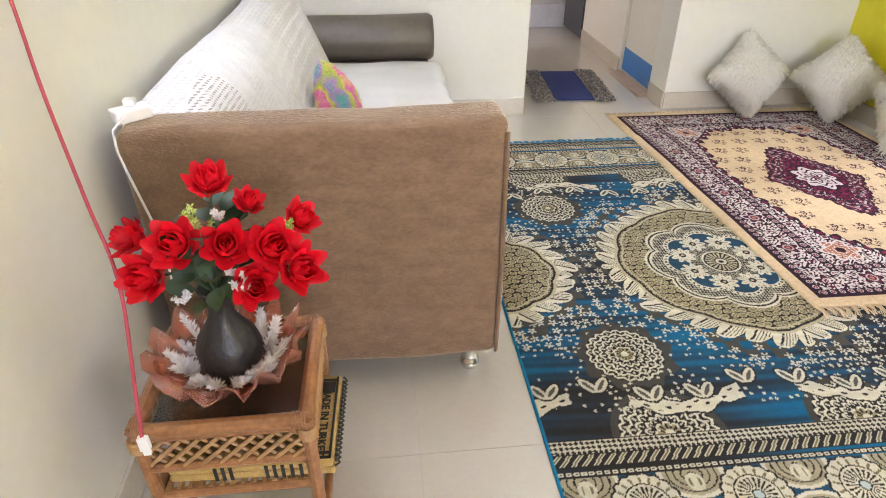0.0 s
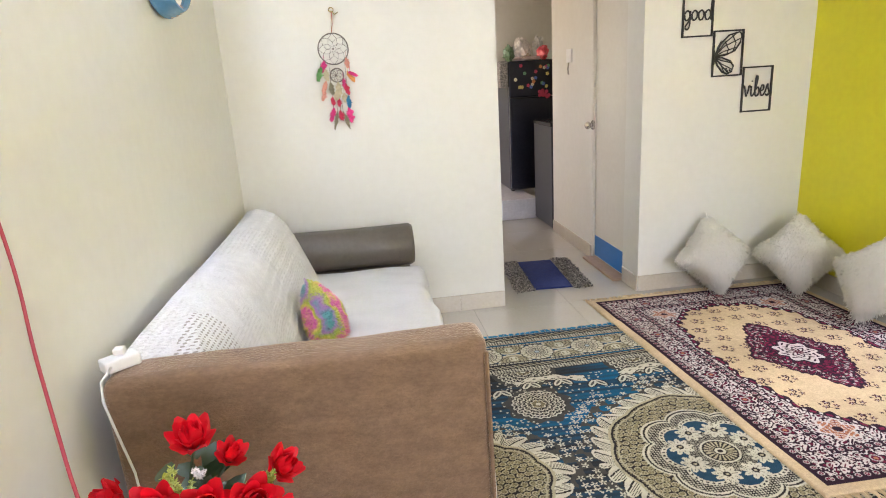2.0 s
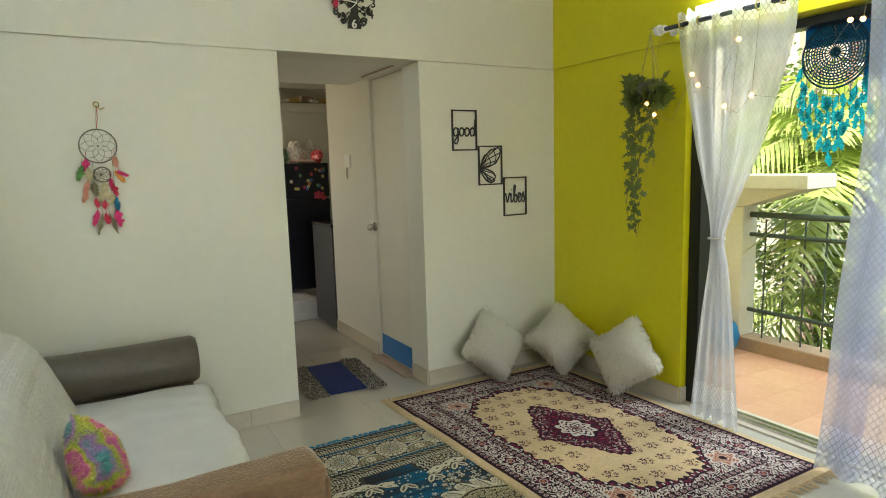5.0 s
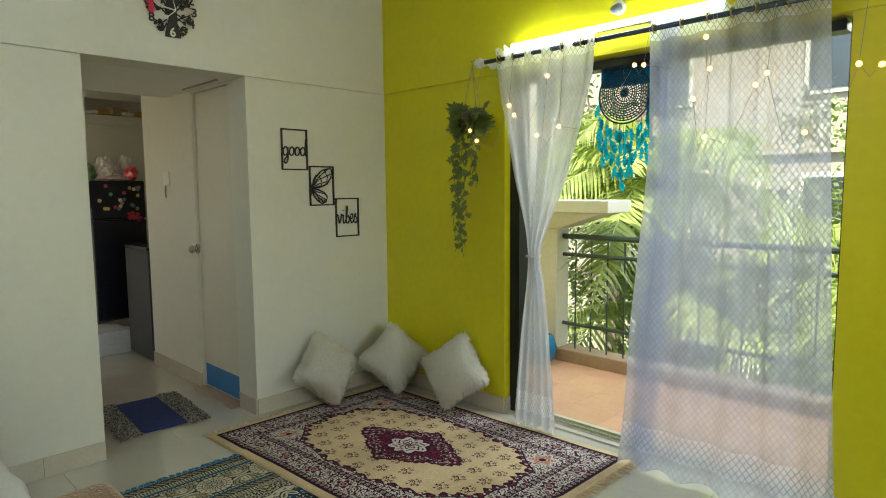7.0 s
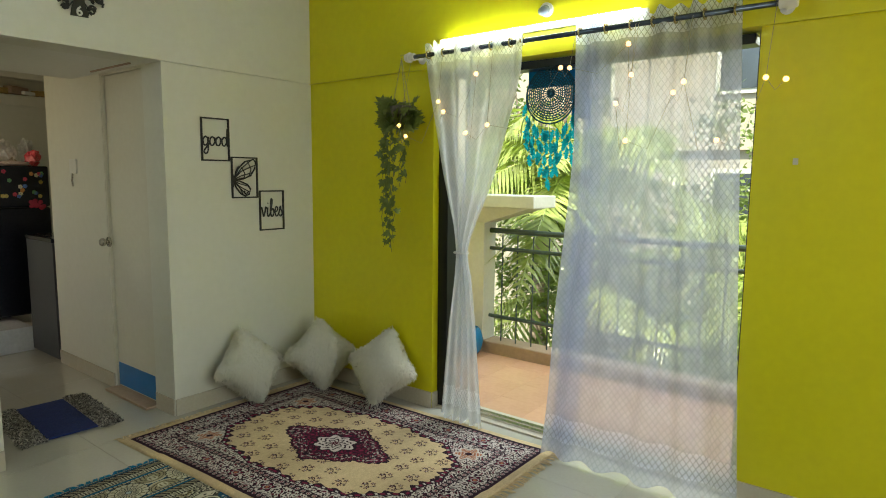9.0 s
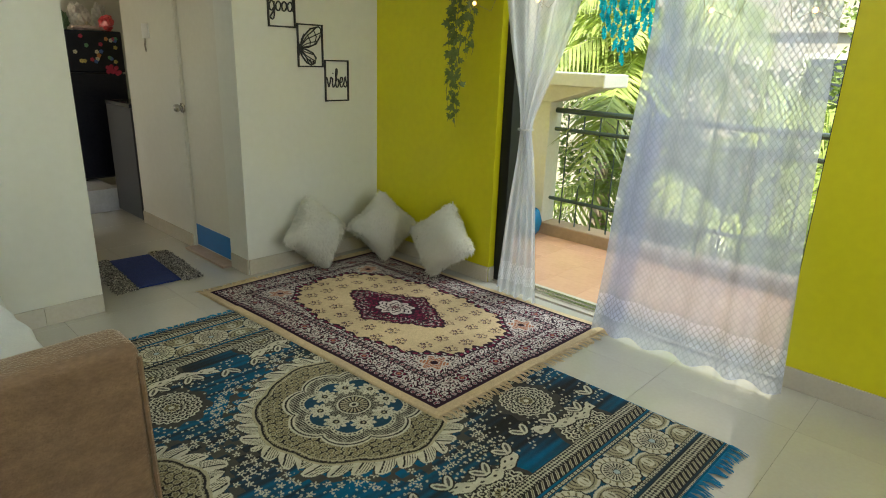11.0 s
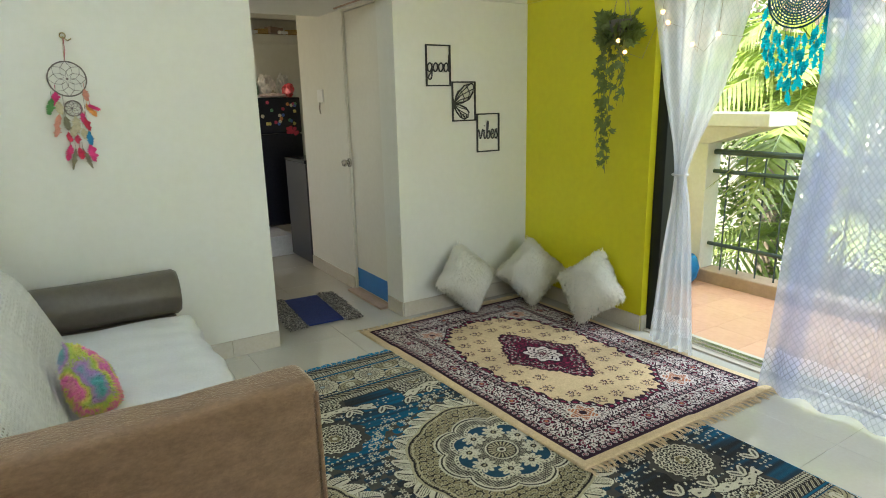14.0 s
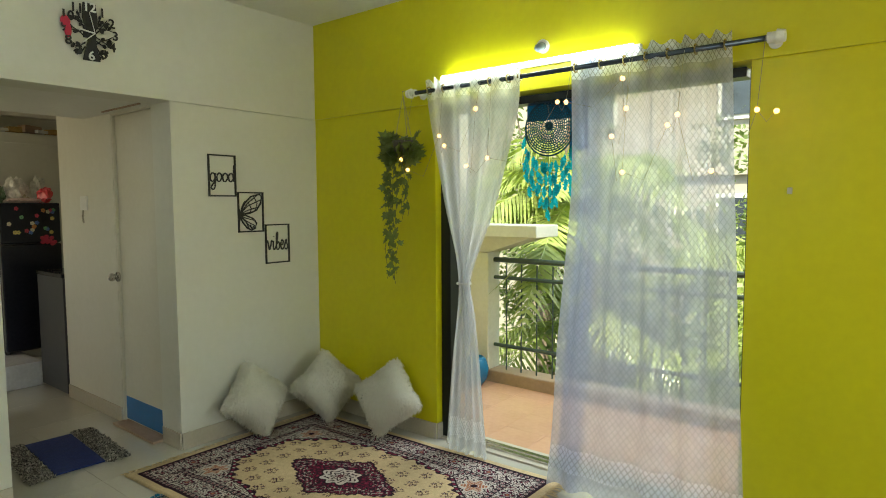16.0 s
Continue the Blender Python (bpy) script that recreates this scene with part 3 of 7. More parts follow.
tagged(part("sill", box(WX + 0.02, OY1, -0.05, WX + 0.2, OY0, 0.012, bevel=0.003), M_SKIRT), "pale stone sill of the balcony opening", "sill", kind="structure")
wall("wall_balcony_north", [(WX + 0.2, -0.28, -0.03, 4.95, 0.2, 2.62)], M_POST, "cream balcony side wall")
wall("wall_balcony_south", [(WX + 0.2, -4.4, -0.03, 4.95, -4.25, 2.62)], M_POST, "cream balcony side wall")
# out of view, added only to hold the sun off balcony and pillar
wall("wall_sun_screen", [(WX, -6.0, 2.92, WX + 0.2, 1.2, 4.1)], M_POST, "added unseen wall that keeps the sun off the balcony")
rail = thing("balcony_railing", (4.84, -2.4, 0.085), "green-grey metal balcony railing with upright bars", "railing")
for z, r in ((1.02, 0.022), (0.87, 0.016), (0.29, 0.016)):
    part("rail", tube(bmesh.new(), [(4.84, -0.64, z), (4.84, -4.25, z)], r, 8), M_RAIL, rail)
y = -0.76
while y > -4.2:
    part("bar", tube(bmesh.new(), [(4.84, y, 0.085), (4.84, y, 0.99)], 0.007, 6), M_RAIL, rail)
    y -= 0.145
for y in (-3.6,):
    part("post", box(4.815, y - 0.03, 0.085, 4.865, y + 0.03, 1.0, bevel=0.004), M_RAIL, rail)
pil = thing("balcony_pillar", (4.83, -0.55, 0.085), "cream balcony pillar with a wide moulded cap", "pillar")
part("shaft", box(4.74, -0.64, 0.086, 4.92, -0.46, 1.09, bevel=0.008), M_POST, pil)
cb = bmesh.new()
lo = [(4.72, -0.66), (4.94, -0.66), (4.94, -0.29), (4.72, -0.29)]
hi = [(4.66, -1.09), (4.99, -1.09), (4.99, -0.29), (4.66, -0.29)]
a_ = [cb.verts.new((*p, 1.09)) for p in lo]
c_ = [cb.verts.new((*p, 1.22)) for p in hi]
for k in range(4):
    cb.faces.new((a_[k], a_[(k + 1) % 4], c_[(k + 1) % 4], c_[k]))
cb.faces.new(a_[::-1])
cb.faces.new(c_)
part("corbel", cb, M_POST, pil)
part("cap", box(4.64, -1.155, 1.222, 5.0, -0.285, 1.32, bevel=0.008), M_POST, pil)
pot = solo("blue_pot", lathe(bmesh.new(), [(0.0, 0), (0.06, 0), (0.10, 0.06), (0.115, 0.14), (0.09, 0.22), (0.07, 0.24), (0.062, 0.24), (0.07, 0.21), (0, 0.2)], (4.61, -0.60, -0.018), 24),
           surf("blue_glaze", (0.01, 0.16, 0.35), None, 8, 0.2), "round blue glazed pot on the balcony floor", "pot", smooth=True)

# sliding-door frame in the opening
slid = thing("window_1", (WX + 0.1, -2.0, 0), "dark aluminium sliding balcony door frame, pushed open", "sliding door", kind="structure")
part("jamb", box(WX + 0.05, OY0 - 0.075, 0.012, WX + 0.15, OY0 - 0.002, OTOP - 0.002, bevel=0.003), M_FRAME, slid)
part("jamb", box(WX + 0.05, OY1 + 0.002, 0.012, WX + 0.15, OY1 + 0.014, OTOP - 0.002, bevel=0.003), M_FRAME, slid)
part("head", box(WX + 0.05, OY1 + 0.03, OTOP - 0.045, WX + 0.15, OY0 - 0.075, OTOP - 0.002, bevel=0.003), M_FRAME, slid)
part("track", box(WX + 0.06, OY1 + 0.03, 0.012, WX + 0.09, OY0 - 0.075, 0.024), M_STEEL, slid)
part("track", box(WX + 0.11, OY1 + 0.03, 0.012, WX + 0.14, OY0 - 0.075, 0.024), M_STEEL, slid)

# ---------- outside ----------
tagged(part("ground", box(5.0, -400, -3.4, 800, 400, -3.2), M_GROUND), "garden ground far below the balcony", "ground", kind="structure")


def facade():
    h = thing("apartment_building", (16, -5, -3.2), "pale plastered apartment building behind the garden", "building")
    wl = bmesh.new()
    cube(wl, 15, -22, -3.2, 24, 10, 10)
    part("wall", wl, M_FACADE, h)
    part("roof", box(14.8, -22.2, 10, 24.2, 10.2, 10.4), M_POST, h)
    gl = surf("dark_window_glass", (0.05, 0.06, 0.07), None, 3, 0.1)
    for s in range(4):
        part("ledge", box(14.9, -22, -0.9 + 3 * s, 15, 10, -0.84 + 3 * s), M_FACADE, h)
        for k in range(9):
            part("pier", box(14.80, -21.1 + 3.7 * k, -0.7 + 3 * s - 3, 15, -20.6 + 3.7 * k, 2.1 + 3 * s - 3), M_FACADE, h)
        for k in range(8):
            yy = -19 + 3.7 * k
            w = part("window", box(14.94, yy - .7, 0.3 + 3 * s - 3, 14.998, yy + .7, 1.7 + 3 * s - 3), M_POST, h)
            part("pane", box(14.92, yy - .6, 0.4 + 3 * s - 3, 14.939, yy + .6, 1.6 + 3 * s - 3), gl, w)


facade()


def palm(at, height, n, length, rng, blades=34):
    p = thing("palm_tree", at, "garden palm with long sunlit feathery fronds", "palm tree", "palms beyond the balcony")
    tr = bmesh.new()
    bend = rng.uniform(-.25, .25)
    tube(tr, [(at[0] + bend * (k / 8) ** 2, at[1] - bend * (k / 8) ** 2, at[2] + height * k / 8) for k in range(9)], 0.13, 10, r_end=0.07)
    part("trunk", tr, M_BARK, p)
    top = Vector((at[0] + bend, at[1] - bend, at[2] + height))
    cr = bmesh.new()
    for i in range(n):
        az, el = rng.uniform(0, 2 * math.pi), rng.uniform(0.05, 1.2)
        L = length * rng.uniform(.75, 1.15)
        d = Vector((math.cos(az) * math.cos(el), math.sin(az) * math.cos(el), math.sin(el)))
        side = d.cross(Vector((0, 0, 1))).normalized()
        pts = [top + d * L * s + Vector((0, 0, -0.75 * L * s * s)) for s in [k / 8 for k in range(9)]]
        tube(cr, pts, 0.012, 4, False, 0.003)
        for k in range(blades):
            s = 0.12 + 0.88 * k / blades
            q = pts[min(7, int(s * 8))].lerp(pts[min(8, int(s * 8) + 1)], s * 8 - int(s * 8))
            fw = (pts[min(8, int(s * 8) + 1)] - pts[min(7, int(s * 8))]).normalized()
            for sg in (-1, 1):
                bl = L * 0.34 * math.sin(math.pi * min(1, 0.18 + s * 0.8)) * rng.uniform(.8, 1.15)
                v = (side * sg * 0.85 + fw * 0.55 + Vector((0, 0, rng.uniform(-.35, .05)))).normalized()
                w = fw * 0.017
                tip = q + v * bl + Vector((0, 0, -0.25 * bl))
                m_ = q + v * bl * 0.5
                a1, a2, a3, a4, a5 = (cr.verts.new(x) for x in (q - w, q + w, m_ + w, m_ - w, tip))
                cr.faces.new((a1, a2, a3, a4))
                cr.faces.new((a4, a3, a5))
    part("crown", cr, M_PALM, p)


rng_p = random.Random(21)
for at, hh, n, L in [((6.5, -0.9, -3.2), 4.7, 18, 1.9), ((6.6, -0.2, -3.2), 3.3, 17, 1.9), ((7.2, -2.0, -3.2), 2.7, 17, 1.9), ((6.3, -3.4, -3.2), 3.4, 16, 1.9), ((8.4, 0.9, -3.2), 4.6, 16, 2.2), ((8.6, -1.2, -3.2), 3.6, 16, 2.1), ((7.6, -4.8, -3.2), 4.2, 16, 2.2), ((10.0, -3.6, -3.2), 3.4, 16, 2.3)]:
    palm(at, hh, n, L, rng_p)


def shrub(at, r, n, rng):
    t_ = thing("garden_tree", at, "leafy garden tree in sun and shade", "tree", "trees beyond the balcony")
    tr = bmesh.new()
    top = at[2] + r[2] * 1.1
    tube(tr, [(at[0], at[1], at[2]), (at[0] + .05, at[1], (at[2] + top) / 2), (at[0], at[1] + .1, top)], 0.11, 8, r_end=0.04)
    for k in range(6):
        a = k * 1.1
        tube(tr, [(at[0], at[1], at[2] + r[2] * .6), (at[0] + .6 * r[0] * math.cos(a), at[1] + .6 * r[1] * math.sin(a), at[2] + r[2] * (1.0 + .1 * k))], 0.04, 6, r_end=0.012)
    part("trunk", tr, M_BARK, t_)
    cr = bmesh.new()
    clumps = [Vector((rng.gauss(0, .5) * r[0], rng.gauss(0, .5) * r[1], r[2] * (1.1 + rng.gauss(0, .42)))) for _ in range(26)]
    for _ in range(n):
        c = rng.choice(clumps)
        p = Vector(at) + c + Vector((rng.gauss(0, .22), rng.gauss(0, .22), rng.gauss(0, .20)))
        d = Vector((rng.uniform(-1, 1), rng.uniform(-1, 1), rng.uniform(-.8, .6))).normalized()
        s = d.cross(Vector((rng.uniform(-1, 1), rng.uniform(-1, 1), rng.uniform(-1, 1)))).normalized()
        l_, w_ = rng.uniform(.07, .14), rng.uniform(.02, .035)
        q = [cr.verts.new(x) for x in (p, p + d * l_ * .5 + s * w_, p + d * l_, p + d * l_ * .5 - s * w_)]
        cr.faces.new(q)
    part("crown", cr, M_SHRUB, t_)


for at, r, n in [((9.5, 0.5, -3.2), (1.6, 1.6, 3.2), 6500), ((9.8, -3.8, -3.2), (1.8, 1.8, 3.4), 6500), ((11.5, -1.5, -3.2), (1.8, 2.0, 2.6), 6500), ((7.0, -1.2, -3.2), (1.1, 1.6, 1.9), 5000), ((7.4, -3.4, -3.2), (1.2, 1.5, 2.0), 5000), ((10.5, -7.0, -3.2), (1.9, 1.9, 4.2), 6000), ((8.2, -4.2, -3.2), (1.5, 1.6, 4.6), 6500), ((9.0, 3.4, -3.2), (1.6, 1.6, 4.4), 5000), ((9.2, 1.2, -3.2), (0.9, 1.0, 5.3), 5500)]:
    shrub(at, r, n, rng_p)

# ---------- sofa ----------
def sofa():
    s = thing("sofa", (0.5, -1.15, 0), "brown velvet sofa with leather roll arm and white covers", "sofa")
    arm = box(0.055, -2.205, 0.09, 0.935, -2.075, 0.808, bevel=0.028, seg=4)
    bmesh.ops.subdivide_edges(arm, edges=[e for e in arm.edges if e.calc_length() > 0.3], cuts=14, use_grid_fill=True)
    for v in arm.verts:
        k = 0.006 * noise.noise(v.co * 3.1) + 0.003 * noise.noise(v.co * 9.0)
        v.co.y += k
        v.co.z += 0.8 * k + 0.006 * noise.noise(Vector((v.co.x * 4, 0, 2)))
    part("front_arm", arm, M_VELVET, s, "brown velvet upholstered arm", smooth=True)
    # piped seam down the edge of the arm
    part("seam", tube(bmesh.new(), [(0.931, -2.200, 0.10), (0.934, -2.202, 0.4), (0.930, -2.199, 0.772)], 0.006, 6), M_VELVET, s)
    part("base", box(0.07, -2.07, 0.09, 0.90, -0.10, 0.30, bevel=0.02), M_LEATHER, s)
    part("far_arm_panel", box(0.06, -0.30, 0.09, 0.90, -0.10, 0.42, bevel=0.02), M_LEATHER, s)
    roll = bmesh.new()
    n = 26
    prof = [(0.06, 0.104), (0.075, 0.116), (0.30, 0.118), (0.60, 0.117), (0.905, 0.116), (0.925, 0.104), (0.930, 0.05), (0.930, 0.0)]
    rings = []
    for x, r in prof:
        rings.append([roll.verts.new((x, -0.225 + r * math.cos(2 * math.pi * k / n), 0.526 + r * (0.98 + 0.02 * math.sin(9 * x)) * math.sin(2 * math.pi * k / n))) for k in range(n)])
    for a, b in zip(rings, rings[1:]):
        for k in range(n):
            roll.faces.new((a[k], a[(k + 1) % n], b[(k + 1) % n], b[k]))
    part("roll_arm", roll, M_LEATHER, s, "taupe leather roll arm", smooth=True)
    part("inner_back", box(0.03, -2.07, 0.10, 0.20, -0.12, 0.74, bevel=0.03), M_VELVET, s)
    seat = box(0.30, -2.07, 0.29, 0.93, -0.31, 0.405, bevel=0.03, seg=3)
    part("seat_cushion", seat, M_VELVET, s, smooth=True)
    for fx in (0.13, 0.865):
        for fy in (-2.14, -0.2):
            ft = lathe(bmesh.new(), [(0.0, 0.0), (0.026, 0.0), (0.030, 0.012), (0.030, 0.022), (0.022, 0.03), (0.022, 0.075), (0.030, 0.082), (0.030, 0.092), (0, 0.092)], (fx, fy, 0.0), 18)
            part("foot", ft, M_CHROME, s, "short chrome foot", smooth=True)
    return s


sofa()


def throw():
    """The crocheted cover laid over the back of the sofa."""
    t = thing("sofa_back_cover", (0.2, -1.2, 0.8), "white crocheted throw draped over the sofa back", "throw")
    prof = [(0.025, 0.50), (0.028, 0.66), (0.04, 0.775), (0.085, 0.825), (0.15, 0.835), (0.215, 0.81), (0.27, 0.755), (0.315, 0.67), (0.352, 0.58), (0.385, 0.49), (0.405, 0.425)]
    # a smooth profile through those
    pa = np.array(prof)
    d = np.r_[0, np.cumsum(np.hypot(*np.diff(pa, axis=0).T))]
    q = np.linspace(0, d[-1], 130)
    px, pz = np.interp(q, d, pa[:, 0]), np.interp(q, d, pa[:, 1])
    ker = np.ones(7) / 7
    px = np.r_[px[:3], np.convolve(px, ker, "valid"), px[-3:]]
    pz = np.r_[pz[:3], np.convolve(pz, ker, "valid"), pz[-3:]]
    nx, nz = np.gradient(pz), -np.gradient(px)
    ln = np.hypot(nx, nz)
    nx, nz = -nx / ln, -nz / ln
    ys = np.linspace(-2.07, -0.33, 640)
    Y, Q = np.meshgrid(ys, q, indexing="ij")
    wave = 0.006 * np.sin(7.3 * Y + 1.1 * np.sin(3.1 * Y)) + 0.004 * np.sin(19 * Y + 9 * Q)
    rows = np.clip(np.sin(Q * 2 * np.pi / 0.047 + 0.8 * np.sin(Y * 5)), 0.0, 1) ** 2 * (0.5 + 0.5 * np.sin(Y * 3.3 + Q * 7))
    weave = 0.0030 * np.sin(Y * 2 * np.pi / 0.017) * rows + 0.0016 * rows + 0.0014 * np.sin(Y * 2 * np.pi / 0.011) * np.sin(Q * 2 * np.pi / 0.011)
    off = wave + weave
    end = np.clip((-0.33 - Y) / 0.10, 0, 1) ** 0.5
    near = np.clip((Y + 2.07) / 0.35, 0, 1) ** 0.7
    X = px[None] * (0.55 + 0.45 * end) + off * np.abs(nx)[None]
    Z = np.minimum(pz[None], 0.765 + 0.09 * near) - (1 - end) * 0.10 + off * np.abs(nz)[None] + 0.012 * np.sin(2.3 * Y)
    X = np.maximum(X, 0.012)
    P = np.stack([X, Y, Z], -1)
    me, _ = grid_mesh("cover_sheet", P)
    o = link("cover", me, M_THROW, t, smooth=True)
    sol = o.modifiers.new("thick", "SOLIDIFY")
    sol.thickness, sol.offset = 0.006, -1
    # scalloped edge along the wall side
    sc = bmesh.new()
    k = -2.05
    while k < -0.36:
        ball(sc, (0.030, k, 0.742 + 0.012 * math.sin(2.3 * k)), 0.012, 0.022, 0.016, 8, 5)
        k += 0.042
    part("scallop_edge", sc, M_THROW, t)


throw()


def seat_cover():
    t = thing("seat_cover", (0.65, -1.2, 0.41), "white cotton sheet spread over the sofa seat", "sheet")
    xs = np.r_[np.linspace(0.37, 0.90, 54), 0.925, 0.945, 0.957, 0.963, 0.965, 0.967, 0.968]
    zs = np.r_[np.full(54, 0.425), 0.422, 0.413, 0.397, 0.37, 0.32, 0.25, 0.18]
    ys = np.linspace(-2.072, -0.325, 180)
    Y, X = np.meshgrid(ys, xs, indexing="ij")
    Z = np.broadcast_to(zs, X.shape).copy()
    top = X < 0.91
    Z += np.where(top, 0.004 * np.sin(6 * X + 4 * Y) + 0.003 * np.sin(15 * X - 9 * Y) + 0.002 * np.sin(40 * Y + 10 * X), 0)
    X = X + np.where(X > 0.93, 0.008 * np.sin(11 * Y) + 0.004 * np.sin(31 * Y), 0)
    P = np.stack([X, Y, Z], -1)
    for name, piece in (("sheet_top", P[:, :57]), ("front_drop", P[:, 56:])):
        me, _ = grid_mesh(name, piece)
        o = link(name, me, M_SEAT, t, smooth=True)
        sol = o.modifiers.new("thick", "SOLIDIFY")
        sol.thickness, sol.offset = 0.004, -1


seat_cover()


# ---------- cushions ----------
def pillow_points(h, thick, n=26):
    u = np.linspace(-1, 1, n)
    U, V = np.meshgrid(u, u, indexing="ij")
    T = thick * np.maximum(0, 1 - np.abs(U) ** 3) ** 0.5 * np.maximum(0, 1 - np.abs(V) ** 3) ** 0.5
    pin = 1 - 0.09 * (1 - V ** 2) * np.abs(U) ** 3
    pin2 = 1 - 0.09 * (1 - U ** 2) * np.abs(V) ** 3
    return U * h * pin, V * h * pin2, T


def pillow(bm, h, thick):
    X, Y, T = pillow_points(h, thick)
    n = X.shape[0]
    for sg in (1, -1):
        vs = [[bm.verts.new((X[i, j], Y[i, j], sg * T[i, j])) for j in range(n)] for i in range(n)]
        for i in range(n - 1):
            for j in range(n - 1):
                f = (vs[i][j], vs[i + 1][j], vs[i + 1][j + 1], vs[i][j + 1])
                bm.faces.new(f if sg > 0 else f[::-1])
    bmesh.ops.remove_doubles(bm, verts=bm.verts, dist=1e-5)
    bm.normal_update()
    return bm


def on_faces(bm, count, rng):
    fs = list(bm.faces)
    ws = [f.calc_area() for f in fs]
    out = []
    for f in rng.choices(fs, ws, k=count):
        a, b = rng.random(), rng.random()
        v = [q.co for q in f.verts]
        p = v[0].lerp(v[1], a).lerp(v[-1].lerp(v[-2], a), b)
        out.append((p.copy(), f.normal.copy()))
    return out


def shag_cushion(m, seed, label):
    rng = random.Random(seed)
    at = m.translation
    c = thing("shag_cushion", (at.x, at.y, 0.02), label, "cushion", "white cushions in the corner")
    bm = pillow(bmesh.new(), 0.170, 0.086)
    for v in bm.verts:
        v.co *= 1 + 0.05 * noise.noise(v.co * 14 + Vector((seed * 3, 0, 0)))
    moved(bm, m)
    bm.normal_update()
    spots = on_faces(bm, 13000, rng)
    part("body", bm, M_FUR_BASE, c, smooth=True)
    fb = bmesh.new()
    ns = []
    for p, n in spots:
        # each lock lies along the cover and hangs a little
        t = Vector((rng.uniform(-1, 1), rng.uniform(-1, 1), rng.uniform(-1.5, .5)))
        t = (t - n * t.dot(n)).normalized()
        d = (t + n * rng.uniform(.25, 1.1)).normalized()
        s = d.cross(n).normalized() * 0.0036
        L = 0.044 * rng.uniform(.6, 1.3)
        mid, tip = p + d * L * .5, p + d * L * .85 + Vector((0, 0, -.22 * L)) + s * rng.uniform(-1.2, 1.2)
        q = [fb.verts.new(x) for x in (p - s, p + s, mid + s * .8, mid - s * .8, tip)]
        f1, f2 = fb.faces.new(q[:4]), fb.faces.new((q[3], q[2], q[4]))
        f1.normal_update()
        if f1.normal.dot(n) < 0:
            f1.normal_flip()
            f2.normal_flip()
        for _ in range(5):
            ns.append((n + 0.55 * Vector((rng.uniform(-1, 1), rng.uniform(-1, 1), rng.uniform(-1, 1)))).normalized())
    fur = part("fur", fb, M_FUR, c, "long white shaggy pile", smooth=True)
    tagged(fur, kind="stuff")
    # the pile takes the light like the soft body under it
    fur.data.normals_split_custom_set_from_vertices(ns)


def facing(at, normal, spin):
    """A pose whose local z points along normal, spun about it."""
    n = Vector(normal).normalized()
    r = Vector((0, 0, 1)).cross(n).normalized()
    u = n.cross(r)
    return Matrix.Translation(at) @ Matrix((r, u, n)).transposed().to_4x4() @ pose(0, 0, 0, 0, 0, spin)


shag_cushion(facing((2.80, -0.145, 0.245), (0.05, -1, 0.38), 46), 1, "white shaggy cushion standing on its corner against the off-white wall")
shag_cushion(facing((3.272, -0.290, 0.246), (-0.55, -0.8, 0.40), 46), 2, "white shaggy cushion standing in the corner between the walls")
shag_cushion(facing((3.300, -0.840, 0.262), (-1, -0.25, 0.36), 38), 3, "white shaggy cushion standing on its corner against the yellow wall")


def rainbow_cushion():
    rng = random.Random(5)
    m = facing((0.475, -1.16, 0.497), (0.92, -0.12, 0.33), 42)
    c = thing("fluffy_cushion", (0.49, -1.15, 0.43), "small fluffy cushion in tie-dyed rainbow pastels", "cushion")
    bm = moved(pillow(bmesh.new(), 0.126, 0.060), m)
    bm.normal_update()
    spots = on_faces(bm, 9000, rng)
    mt, t, b = nodes_of("tie_dye_fur")
    N, K = t.nodes, t.links
    co = N.new("ShaderNodeTexCoord")
    ns = N.new("ShaderNodeTexNoise")
    ns.inputs["Scale"].default_value = 8.5
    ns.inputs["Detail"].default_value = 1.5
    K.new(co.outputs["Object"], ns.inputs["Vector"])
    rp = N.new("ShaderNodeValToRGB")
    e = rp.color_ramp.elements
    e[0].position, e[0].color = 0.33, (0.16, 0.50, 0.52, 1)
    e[1].position, e[1].color = 0.66, (0.80, 0.42, 0.34, 1)
    for pos, col in ((0.42, (0.55, 0.30, 0.62, 1)), (0.47, (0.52, 0.66, 0.12, 1)), (0.52, (0.80, 0.70, 0.18, 1)), (0.57, (0.85, 0.18, 0.50, 1))):
        x = e.new(pos)
        x.color = col
    K.new(ns.outputs[0], rp.inputs[0])
    K.new(rp.outputs[0], b.inputs["Base Color"])
    b.inputs["Roughness"].default_value = 0.9
    part("body", bm, mt, c, smooth=True)
    tagged(part("fur", strands(bmesh.new(), spots, 0.020, 0.002, 0.8, rng, droop=0.3), mt, c, "short tie-dyed fluffy pile"), kind="stuff")


rainbow_cushion()

# ---------- cane side table with the flowers ----------
TX0, TX1, TY0, TY1, TZ = 0.158, 0.468, -2.695, -2.405, 0.42


